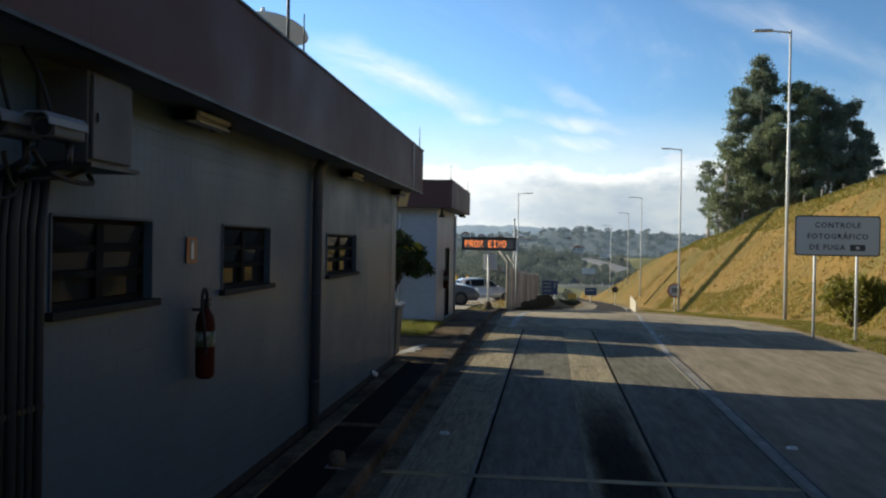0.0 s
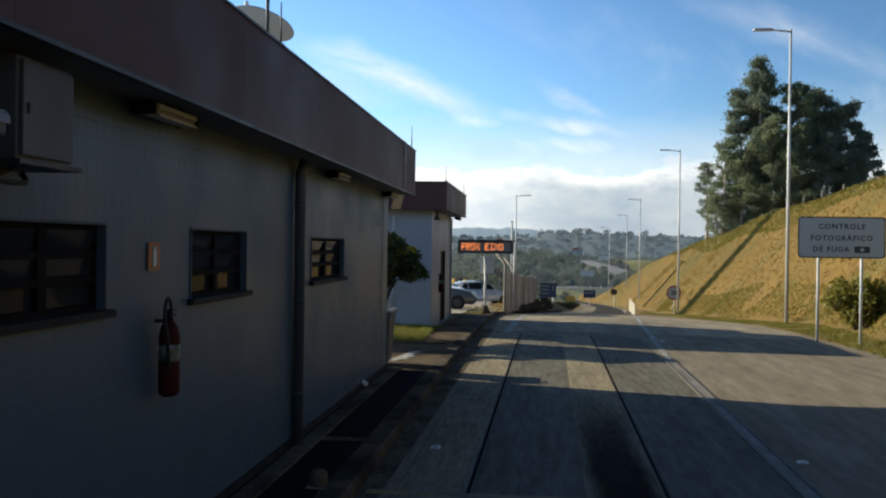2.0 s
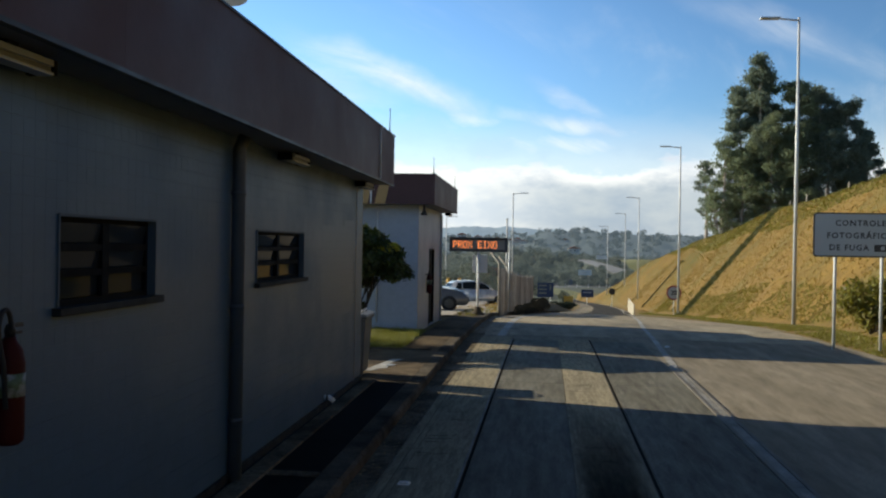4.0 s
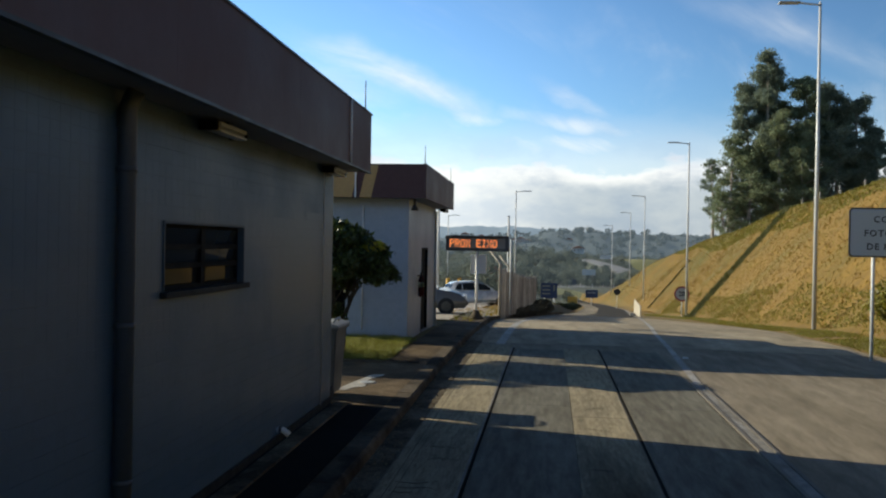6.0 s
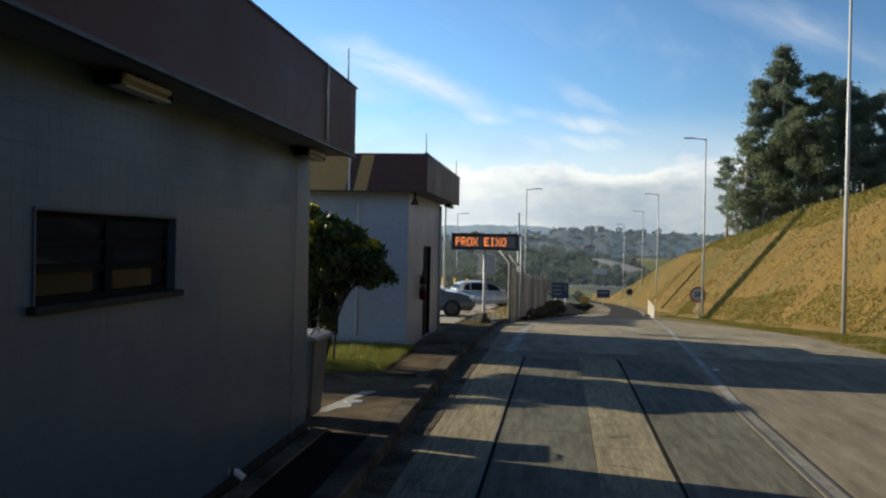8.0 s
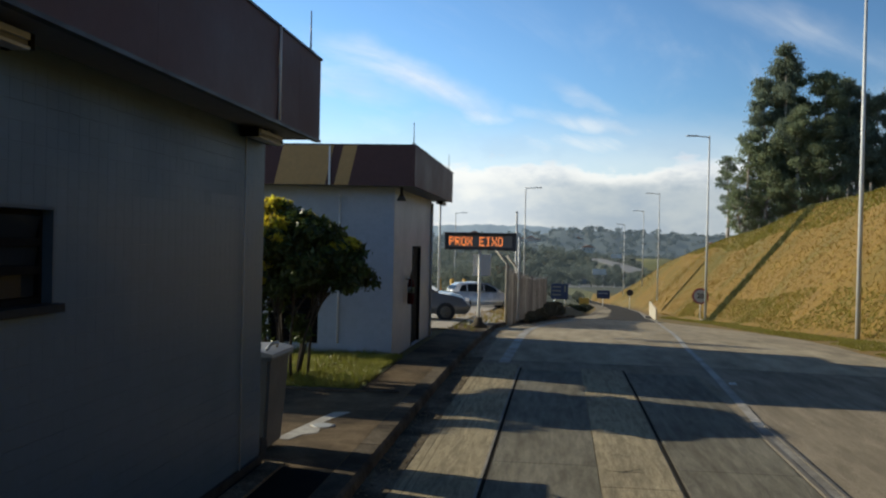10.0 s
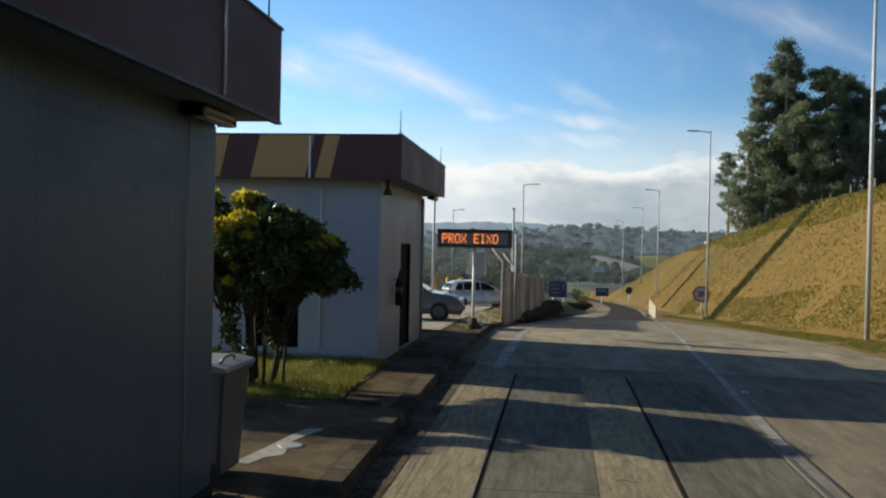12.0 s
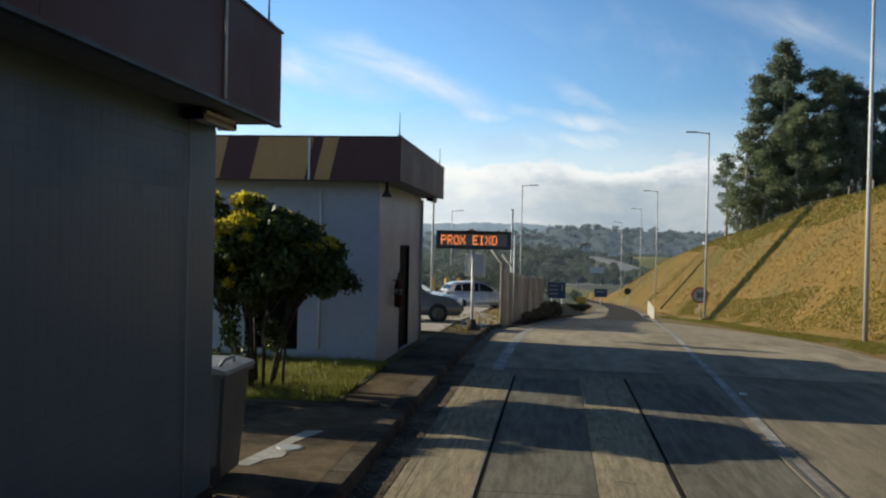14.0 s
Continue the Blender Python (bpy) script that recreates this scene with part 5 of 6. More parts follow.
tufts("gutter_weeds", L_GREEN, [(x, y, verge_z(x, y)) for x, y in ((lerp_table(LEFT_EDGE, y) - 0.28 - rng.random() * 0.9, y) for y in (rng.uniform(33, 50) for _ in range(160)))], 0.10, "green weeds on the verge", seed=16, blades=4, width=0.012)


def shrub(x, y, z, rx, ry, rz, n, size, material, label, seed):
    s = empty("shrub", label, "shrub", "shrubs", at=(x, y, z))
    rnd = random.Random(seed)
    bm = bmesh.new()
    cl = []
    for k in range(34):
        a, q = rnd.uniform(0, 6.283), math.sqrt(rnd.random())
        c = Vector((x + rx * 0.75 * q * math.cos(a), y + ry * 0.75 * q * math.sin(a), z + rz * rnd.uniform(0.35, 0.75 + 0.25 * (1 - q))))
        cl.append((c, (rx * 0.26, min(ry * 0.26, 0.35), rz * 0.22)))
        tube(bm, [(x, y, z - 0.1), c], [0.02, 0.006], 5)
    part("branching", bm, M_TWIG, s)
    leaves("foliage", material, cl, n, size, s, seed=seed)
    return s


shrub(10.35, 30.5, ground_z(10.35, 30.5) - 0.1, 1.25, 1.2, 1.75, 4200, 0.085, L_GREEN, "dull green shrub on the dry grass bank", 41)
for x, y, rx, rz, seed in ((-0.55, 46.5, 0.32, 0.34, 42), (-0.30, 49.6, 0.42, 0.42, 47), (0.0, 53.0, 0.50, 0.48, 48), (0.25, 56.8, 0.55, 0.55, 49)):
    shrub(x, y, verge_z(x, y) - 0.08, rx, 2.1, rz, 2600, 0.065, L_SCRUB, "low dry brownish shrub at the foot of the concrete fence", seed)
shrub(0.6, 60.5, verge_z(0.4, 60) - 0.08, 0.7, 3.4, 0.75, 4000, 0.07, L_SCRUB, "low dry brownish shrub at the end of the concrete fence", 43)
shrub(1.9, 84.0, road_z(2, 84), 1.4, 3.0, 0.7, 2400, 0.14, L_DARK, "low dark hedge on the traffic island", 45)
shrub(3.4, 92.0, road_z(3, 92), 1.3, 3.0, 0.7, 2400, 0.14, L_DARK, "low dark hedge on the traffic island", 46)

# drain channel down the bank


def channel(x0, y0, x1, y1, w, label):
    bm = bmesh.new()
    rows, n = [], 22
    for k in range(n + 1):
        s = k / n
        x, y = x0 + (x1 - x0) * s, y0 + (y1 - y0) * s
        z = ground_z(x, y) + 0.05 + 0.02 * math.sin(k * 1.9)
        rows.append([bm.verts.new(p) for p in ((x, y - w - 0.15, z - 0.3), (x, y - w - 0.10, z + 0.03), (x, y - w, z + 0.03), (x, y - w + 0.05, z - 0.04), (x, y + w - 0.05, z - 0.04), (x, y + w, z + 0.06), (x, y + w + 0.10, z + 0.06), (x, y + w + 0.15, z - 0.3))])
    for r, s in zip(rows, rows[1:]):
        for q in range(7):
            bm.faces.new((r[q], r[q + 1], s[q + 1], s[q]))
    return solid("drain_channel", bm, M_MOSS, label, "drain channel", kind="structure")


channel(11.2, 72.2, 21.0, 79.0, 0.20, "overgrown dark concrete drain channel down the bank")
channel(12.3, 104.0, 17.5, 108.5, 0.22, "overgrown dark concrete drain channel down the bank")
rng = random.Random(12)
tufts("channel_grass", L_CHANNEL, [(x, y, ground_z(x, y)) for x, y in ((11.2 + 9.8 * s + rng.uniform(-0.3, 0.3), 72.0 + 6.8 * s + rng.uniform(-0.75, 0.65)) for s in (rng.random() for _ in range(2600)))], 0.20, "dark green grass along the drain channel", seed=14, blades=4, width=0.04)

# fence of concrete posts along the crest
for k in range(16):
    y = 52 + k * 5.0
    x = lerp_table(FOOT, y) + 10.6
    z = ground_z(x, y)
    p = empty("fence_post", "short grey concrete fence post on the crest", "fence post", "posts along the crest", at=(x, y, z))
    one_box("post", M_CONC, p, (x - 0.045, x + 0.045, y - 0.045, y + 0.045, z - 0.3, z + 1.0), 0.01)

# power pole behind the crest
pw = empty("power_pole", "dark wooden power pole with a crossarm above the bank", "power pole", at=(39.0, 92, 6))
one_tube("pole", M_TWIG, pw, [(39.0, 92, 4), (39.0, 92, 16.0)], [0.17, 0.12], 8)
one_box("crossarm", M_TWIG, pw, (37.6, 40.4, 91.9, 92.1, 15.2, 15.4))
for xx in (37.7, 38.4, 39.6, 40.3):
    one_tube("insulator", M_GREY, pw, [(xx, 92, 15.4), (xx, 92, 15.75)], 0.06, 6)


# cars
def wheel(parent, x, y, z, side, r=0.31):
    bm = bmesh.new()
    lathe(bm, [(r * 0.62, -0.09), (r * 0.92, -0.10), (r, -0.07), (r, 0.07), (r * 0.92, 0.10), (r * 0.62, 0.09)], (x, y, z), 22, "y")
    w = part("wheel", bm, M_RUBBER, parent)
    bm = bmesh.new()
    s = side
    lathe(bm, [(r * 0.62, 0.0), (r * 0.60, 0.02 * s)], (x, y + 0.075 * s, z), 22, "y")
    for k in range(5):
        a = 2 * math.pi * k / 5
        d = Vector((math.cos(a), 0, math.sin(a)))
        c = Vector((x, y + 0.10 * s, z))
        tube(bm, [c, c + d * r * 0.58], [0.035, 0.028], 6)
    ob = new("rim", mesh("rim", bm, M_STEEL))
    ob.parent = w
    tagged(ob, "alloy rim")
    return w


def car(label, paint, glass, m, long=4.1, hatch=True):
    """A passenger car, front towards +x, built at the origin and set down at pose m."""
    c = empty("car", label, "car", "parked cars")
    h = long / 2
    low = [(-h, 0.34), (-h + 0.01, 0.62), (-h + 0.06, 0.90), (-h + 0.4, 0.95), (0.60, 0.94), (1.0, 0.92), (h - 0.62, 0.86), (h - 0.28, 0.75), (h - 0.07, 0.60), (h, 0.44), (h - 0.06, 0.24), (-h + 0.1, 0.22)]
    bm = bmesh.new()
    prism(bm, low, "y", -0.83, 0.83)
    bmesh.ops.bevel(bm, geom=bm.edges[:], offset=0.05, segments=2, affect="EDGES")
    for f in bm.faces:
        f.smooth = True
    part("body", bm, paint, c)
    def half(z):
        return 0.79 - 0.20 * max(0.0, (z - 0.90) / 0.58) ** 1.3

    roof = [(-h + 0.04, 0.90), (-h + 0.10, 1.08), (-h + 0.30, 1.34), (-h + 0.55, 1.44), (-0.75, 1.49), (-0.25, 1.49), (0.10, 1.44), (0.42, 1.27), (1.02, 0.90)]
    bm = bmesh.new()
    prism(bm, roof, "y", -1, 1)
    for vert in bm.verts:
        vert.co.y *= half(vert.co.z)
    bmesh.ops.bevel(bm, geom=bm.edges[:], offset=0.035, segments=2, affect="EDGES")
    for fc in bm.faces:
        fc.smooth = True
    part("cabin", bm, paint, c)

    def pane(q, name="side_window"):
        bm = bmesh.new()
        a = [Vector(p) for p in q]
        nrm = (a[1] - a[0]).cross(a[2] - a[0]).normalized()
        if nrm.dot(sum(a, Vector()) / 4 - Vector((-0.3, 0, 1.1))) < 0:
            nrm = -nrm
        lo, hi = [bm.verts.new(p - nrm * 0.02) for p in a], [bm.verts.new(p + nrm * 0.008) for p in a]
        for k in range(4):
            bm.faces.new((lo[k], lo[(k + 1) % 4], hi[(k + 1) % 4], hi[k]))
        bm.faces.new(hi)
        bm.faces.new(lo[::-1])
        part(name, bm, glass, c)

    for side in (-1, 1):
        for q in (((-h + 0.34, 1.02), (-h + 0.78, 1.00), (-h + 0.78, 1.38), (-h + 0.52, 1.34)), ((-h + 0.84, 1.00), (-0.24, 0.99), (-0.24, 1.42), (-h + 0.84, 1.39)), ((-0.17, 0.99), (0.70, 0.98), (0.30, 1.28), (-0.17, 1.42))):
            pane([(px, side * half(pz), pz) for px, pz in q])
        wheel(c, -h + 0.72, 0.76 * side, 0.31, side)
        wheel(c, h - 0.78, 0.76 * side, 0.31, side)
        bm = bmesh.new()
        box(bm, h - 0.30, h - 0.03, 0.52 * side - 0.17, 0.52 * side + 0.17, 0.56, 0.70, 0.03)
        part("headlight", bm, M_WHITE, c, "clear headlight")
        bm = bmesh.new()
        box(bm, -h - 0.005, -h + 0.12, 0.66 * side - 0.10, 0.66 * side + 0.10, 0.66, 0.92, 0.02)
        part("tail_light", bm, M_RED, c, "red tail light")
        bm = bmesh.new()
        box(bm, 0.55, 0.68, 0.86 * side - 0.09, 0.86 * side + 0.09, 0.94, 1.05, 0.03)
        part("wing_mirror", bm, paint, c)
    pane([(0.92, -0.70, 0.965), (0.92, 0.70, 0.965), (0.46, 0.56, 1.25), (0.46, -0.56, 1.25)], "windscreen")
    pane([(-h + 0.12, -0.62, 1.10), (-h + 0.12, 0.62, 1.10), (-h + 0.27, 0.55, 1.31), (-h + 0.27, -0.55, 1.31)], "rear_window")
    bm = bmesh.new()
    box(bm, h - 0.10, h + 0.015, -0.34, 0.34, 0.34, 0.48, 0.02)
    part("grille", bm, M_DARK, c)
    c.matrix_world = m
    return c


M_CARW = mat("pale_silver_car_paint", (0.50, 0.51, 0.51), 0.25, 0.2, vary=0.03, scale=1, fine=10, bump=0, coat=0.6)
M_CARG = mat("silver_car_paint", (0.24, 0.235, 0.225), 0.38, 0.3, vary=0.03, scale=1, fine=10, bump=0, coat=0.6)
M_CARGL = glass_mat("car_glass", (0.015, 0.018, 0.02), 0.07)
car("silver-grey hatchback parked beyond the service building", M_CARG, M_CARGL, pose(-4.5, 38.2, walk_z(38.2) - 0.02, 0, 0, 4))
car("pale silver hatchback parked behind the message sign", M_CARW, M_CARGL, pose(-3.45, 58.3, walk_z(58.3) - 0.12, 0, 0, 24), 4.0)

# fence of upright concrete planks with bent tops
fence = empty("concrete_fence", "tall fence of weathered upright concrete planks", "fence", at=(-1.1, 40, -0.3))
M_PLANK = mat("fence_concrete", (0.44, 0.38, 0.31), 0.9, vary=0.25, scale=1.2, fine=14, bump=0.25, tint=(0.14, 0.115, 0.095), tint_at=(0.45, 0.75), piece=0.22, stretch=(1, 1, 0.3))
n = 66
for k in range(n):
    s = k / (n - 1)
    y = 41.0 + 22.5 * s
    x = -1.25 + 1.35 * s + 0.02 * math.sin(k * 2.3)
    z = verge_z(x, y) - 0.03
    h = 1.93 + 0.07 * math.sin(k * 1.7) + 0.05 * math.sin(k * 5.3)
    one_box("plank", M_PLANK, fence, (x - 0.03, x + 0.03, y - 0.14, y + 0.14, z - 0.2, z + h))
for k in range(2):
    s = k / 6
    y, x = 40.6 + 22.9 * s, -1.33 + 1.35 * s
    z = verge_z(x, y) - 0.03
    one_tube("post", M_CONC, fence, [(x, y, z - 0.2), (x, y, z + 2.15), (x - 0.42, y, z + 2.65)], [0.065, 0.06, 0.045], 6)


def pole(x, y, z0, z1, r, label):
    p = empty("pole", label, "pole", "poles", at=(x, y, z0))
    one_tube("shaft", M_GALV, p, [(x, y, z0), (x, y, z1)], [r, r * 0.8], 8)
    one_box("cap", M_DARK, p, (x - r, x + r, y - r, y + r, z1, z1 + 0.04))


pole(-1.18, 45.2, walk_z(45) - 0.2, 3.6, 0.05, "slim grey pole beside the concrete fence")
pole(-1.02, 44.0, walk_z(44) - 0.2, 2.6, 0.05, "short grey pole beside the concrete fence")
pole(-4.35, 45.0, walk_z(45) - 0.2, 5.2, 0.055, "slim pale pole behind the service building")
M_BOLL = mat("yellow_post_paint", (0.62, 0.36, 0.05), 0.6, vary=0.15, scale=3, fine=30, bump=0.02)
for x, y in ((-5.4, 60.0), (-4.75, 61.0), (-6.2, 60.5)):
    b = empty("barrier_post", "yellow painted steel post in the car park", "post", "yellow posts", at=(x, y, walk_z(y)))
    one_tube("shaft", M_BOLL, b, [(x, y, walk_z(y) - 0.2), (x, y, walk_z(y) + 1.5)], 0.11, 10)
    one_box("cap", M_BOLL, b, (x - 0.1, x + 0.1, y - 0.1, y + 0.1, walk_z(y) + 1.5, walk_z(y) + 1.53))

# blue direction sign, warning boards
M_BLUE = mat("sign_blue", (0.016, 0.035, 0.095), 0.5, vary=0.1, scale=2, fine=20, bump=0)
bs = empty("direction_sign", "blue direction sign with pale unreadable lines", "road sign", at=(1.25, 87, -3.2))
one_box("panel", M_BLUE, bs, (0.50, 2.00, 87, 87.05, -2.49, -1.115), 0.01)
for k in range(3):
    one_box("text_bar", M_LABEL, bs, (0.62, 1.36, 86.992, 86.998, -1.46 - 0.35 * k, -1.33 - 0.35 * k))
one_box("arrow_bar", M_LABEL, bs, (1.64, 1.78, 86.992, 86.998, -1.83, -1.28))
for xx in (0.82, 1.70):
    one_tube("post", M_WHITE, bs, [(xx, 87.08, -4.2), (xx, 87.08, -1.2)], 0.05, 8)
M_CREAM = mat("cream_board_paint", (0.38, 0.34, 0.26), 0.7, vary=0.1, scale=2, fine=20, bump=0.02)
wb = empty("barrier_board", "white barrier board beside the road edge", "barrier", at=(8.2, 82, -3.4))
bm = bmesh.new()
rows = [[bm.verts.new((x + o, y, z)) for x, y, z in ((8.42, 82.0, -3.25), (8.76, 80.4, -3.6), (8.76, 80.4, -2.6), (8.42, 82.0, -2.10))] for o in (0, 0.08)]
bm.faces.new(rows[0])
bm.faces.new(rows[1][::-1])
for k in range(4):
    bm.faces.new((rows[0][k], rows[0][(k + 1) % 4], rows[1][(k + 1) % 4], rows[1][k]))
part("board", bm, M_CREAM, wb)
one_box("foot", M_CONC, wb, (8.1, 8.6, 81.9, 82.3, -3.7, -3.3))
ob_ = empty("warning_sign", "orange warning panel beside the far road", "road sign", at=(3.5, 92, -4))
one_box("panel", M_BOLL, ob_, (3.15, 4.05, 92, 92.05, -3.25, -2.6))
one_tube("post", M_GALV, ob_, [(3.5, 92.1, -4.4), (3.5, 92.1, -2.5)], 0.04, 6)
b2s = empty("direction_sign", "blue direction sign far down the road", "road sign", at=(7.7, 130, -6))
one_box("panel", M_BLUE, b2s, (6.9, 8.6, 130, 130.05, -4.85, -3.75), 0.01)
one_box("text_bar", M_SIGN, b2s, (7.1, 8.3, 129.99, 129.998, -4.2, -4.1))
one_tube("post", M_GALV, b2s, [(7.7, 130.1, -7.0), (7.7, 130.1, -3.9)], 0.06, 6)
hs = empty("disc_sign", "dark round sign seen from behind on the bank", "road sign", at=(10.35, 120, -5.5))
bm = bmesh.new()
lathe(bm, [(0.42, 0), (0.42, 0.03)], (10.35, 120, -3.45), 20, "y")
part("disc", bm, M_DARK, hs)
one_tube("post", M_GALV, hs, [(10.35, 120.06, -6.4), (10.35, 120.06, -3.3)], 0.04, 6)

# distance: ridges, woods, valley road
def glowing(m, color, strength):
    """Adds emission to a distant material, standing in for the haze in front of it."""
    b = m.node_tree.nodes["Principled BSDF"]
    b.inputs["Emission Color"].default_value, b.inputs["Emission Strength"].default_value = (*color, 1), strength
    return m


# ridge colours are bluish and glow, both painting haze onto the hills
M_RIDGE = mat("hazed_far_forest", (0.10, 0.135, 0.15), 0.95, vary=0.2, scale=0.010, fine=0.05, bump=0, tint=(0.07, 0.10, 0.105), tint_at=(0.45, 0.7))
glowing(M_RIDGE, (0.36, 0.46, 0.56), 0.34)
M_RIDGE2 = mat("hazed_near_forest", (0.034, 0.047, 0.042), 0.95, vary=0.25, scale=0.015, fine=0.07, bump=0, tint=(0.048, 0.060, 0.050), tint_at=(0.5, 0.7))
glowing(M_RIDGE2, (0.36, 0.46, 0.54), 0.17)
M_SLOPE = mat("wooded_slope", (0.075, 0.088, 0.062), 0.95, vary=0.3, scale=0.03, fine=0.3, bump=0)


def ridge(name, material, label, y, depth, x0, x1, base, height, seed, step=14.0, rough=0.12):
    """A long hill: a front slope that rises to an uneven skyline, and a back slope."""
    nx_, nd = int((x1 - x0) / step), 9
    vs, fs = [], []
    for i in range(nx_ + 1):
        x = x0 + (x1 - x0) * i / nx_
        top = height(x) + rough * 28 * noise.noise((x * 0.021, seed, 0)) + rough * 14 * noise.noise((x * 0.075, seed, 4)) + rough * 7 * noise.noise((x * 0.3, seed, 9))
        for j in range(nd + 1):
            s = j / nd
            rise = ramp01(s, 0, 0.8) if s < 0.8 else 1 - 0.5 * (s - 0.8)
            vs.append((x, y + depth * s, base + (top - base) * rise + (4 * noise.noise((x * 0.03, s * 5, seed)) if 0 < s < 0.75 else 0)))
    for i in range(nx_):
        for j in range(nd):
            a = i * (nd + 1) + j
            fs.append((a, a + nd + 1, a + nd + 2, a + 1))
    me = bpy.data.meshes.new(name)
    me.from_pydata(vs, [], fs)
    me.polygons.foreach_set("use_smooth", [True] * len(fs))
    me.materials.append(material)
    return tagged(new(name, me), label, "hills", kind="structure")


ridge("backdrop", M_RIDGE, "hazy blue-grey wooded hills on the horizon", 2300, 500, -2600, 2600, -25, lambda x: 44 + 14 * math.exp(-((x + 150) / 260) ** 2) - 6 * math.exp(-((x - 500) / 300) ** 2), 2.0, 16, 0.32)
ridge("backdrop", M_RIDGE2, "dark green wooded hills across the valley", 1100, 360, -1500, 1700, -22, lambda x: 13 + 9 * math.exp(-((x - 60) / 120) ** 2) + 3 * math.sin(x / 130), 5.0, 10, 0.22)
ridge("wooded_slope", M_SLOPE, "wooded slope in the middle distance", 420, 170, -520, 70, -14, lambda x: -5.0 - 0.012 * abs(x + 60) + 4.0 * math.exp(-((x + 10) / 38) ** 2), 8.0, 6, 0.10)

rng = random.Random(21)


def woods(name, material, spots, r, n, size, label, seed):
    cl = []
    for x, y, z in spots:
        k = rng.uniform(0.7, 1.25)
        for _ in range(3):
            cl.append((Vector((x + rng.uniform(-0.5, 0.5) * r, y + rng.uniform(-0.5, 0.5) * r, z + r * k * rng.uniform(0.5, 1.1))), (r * 0.6 * k, r * 0.6 * k, r * 0.55 * k)))
    o = leaves(name, material, cl, n, size, None, label, seed=seed, kind="stuff", shell=0.6)
    o["category"] = "woods"
    return o


L_FARW = leaf_mat("hazed_skyline_leaf", (0.075, 0.095, 0.085), 0.12, 0.3)
L_VALLEY = leaf_mat("hazed_valley_leaf", (0.150, 0.172, 0.140), 0.10, 0.5)
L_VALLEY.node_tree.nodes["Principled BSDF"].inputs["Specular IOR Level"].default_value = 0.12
# these leaves glow bluish too, as haze painted into the trees
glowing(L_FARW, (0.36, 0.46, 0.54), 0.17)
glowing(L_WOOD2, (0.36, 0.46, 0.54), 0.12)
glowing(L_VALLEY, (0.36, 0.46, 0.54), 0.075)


woods("far_woods", L_WOOD, [(x, y, ground_z(x, y)) for x, y in ((rng.uniform(-75, -8), rng.uniform(95, 190)) for _ in range(80))], 3.4, 52000, 0.26, "dark green trees beyond the car park", 51)
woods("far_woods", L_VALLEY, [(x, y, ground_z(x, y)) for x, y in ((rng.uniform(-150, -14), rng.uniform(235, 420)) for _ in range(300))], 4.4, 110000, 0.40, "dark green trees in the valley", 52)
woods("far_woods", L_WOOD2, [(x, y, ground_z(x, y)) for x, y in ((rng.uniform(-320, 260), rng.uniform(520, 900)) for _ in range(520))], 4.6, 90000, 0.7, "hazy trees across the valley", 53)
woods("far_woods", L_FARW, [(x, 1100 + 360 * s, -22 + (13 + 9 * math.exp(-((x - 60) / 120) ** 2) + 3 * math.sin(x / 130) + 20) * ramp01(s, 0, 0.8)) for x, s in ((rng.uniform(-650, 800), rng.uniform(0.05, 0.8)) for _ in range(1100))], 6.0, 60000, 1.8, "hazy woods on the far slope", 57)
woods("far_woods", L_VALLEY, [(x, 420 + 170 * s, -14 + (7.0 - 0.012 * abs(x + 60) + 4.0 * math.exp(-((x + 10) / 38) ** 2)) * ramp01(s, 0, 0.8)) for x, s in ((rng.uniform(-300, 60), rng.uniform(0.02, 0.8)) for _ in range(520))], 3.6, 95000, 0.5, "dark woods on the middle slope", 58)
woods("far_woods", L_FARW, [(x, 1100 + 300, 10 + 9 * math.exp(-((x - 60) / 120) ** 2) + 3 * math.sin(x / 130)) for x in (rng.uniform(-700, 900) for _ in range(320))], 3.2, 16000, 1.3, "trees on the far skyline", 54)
woods("far_woods", L_WOOD, [(x, y, ground_z(x, y)) for x, y in ((rng.uniform(24, 60), rng.uniform(165, 260)) for _ in range(50))], 3.0, 9000, 0.7, "scrub on the flank of the bank", 55)
woods("far_woods", L_PINK, [(-12.0 + rng.uniform(-3, 3), 235 + rng.uniform(-2, 2), -9.5) for _ in range(5)], 3.2, 1500, 0.5, "pinkish flowering tree in the valley", 56)

# valley road with a bridge, rails, signs and houses
M_FIELD = mat("sunlit_field", (0.17, 0.165, 0.060), 0.95, vary=0.25, scale=0.03, fine=0.3, bump=0, tint=(0.11, 0.12, 0.05), tint_at=(0.45, 0.7))
M_FAR = mat("far_asphalt", (0.20, 0.20, 0.195), 0.8, vary=0.1, scale=0.05, fine=0.5, bump=0)
M_FARW = mat("far_masonry", (0.62, 0.60, 0.55), 0.8, vary=0.15, scale=0.05, fine=0.5, bump=0)
M_ROOFT = mat("far_roof_tile", (0.34, 0.17, 0.11), 0.8, vary=0.2, scale=0.2, fine=2, bump=0)


def strip_road(name, pts, w, label):
    bm = bmesh.new()
    rows = []
    for i, p in enumerate(pts):
        p = Vector(p)
        d = (Vector(pts[min(i + 1, len(pts) - 1)]) - Vector(pts[max(i - 1, 0)])).normalized()
        s = Vector((d.y, -d.x, 0)).normalized() * w / 2
        rows.append([bm.verts.new(q) for q in (p - s - Vector((0, 0, 0.2)), p - s, p + s, p + s - Vector((0, 0, 0.2)))])
    for r, s in zip(rows, rows[1:]):
        for q in range(3):
            bm.faces.new((r[q], r[q + 1], s[q + 1], s[q]))
    return solid(name, bm, M_FAR, label, "road", kind="structure")


def bed(pts, lift):
    return [(x, y, ground_z(x, y) + lift) for x, y in pts]


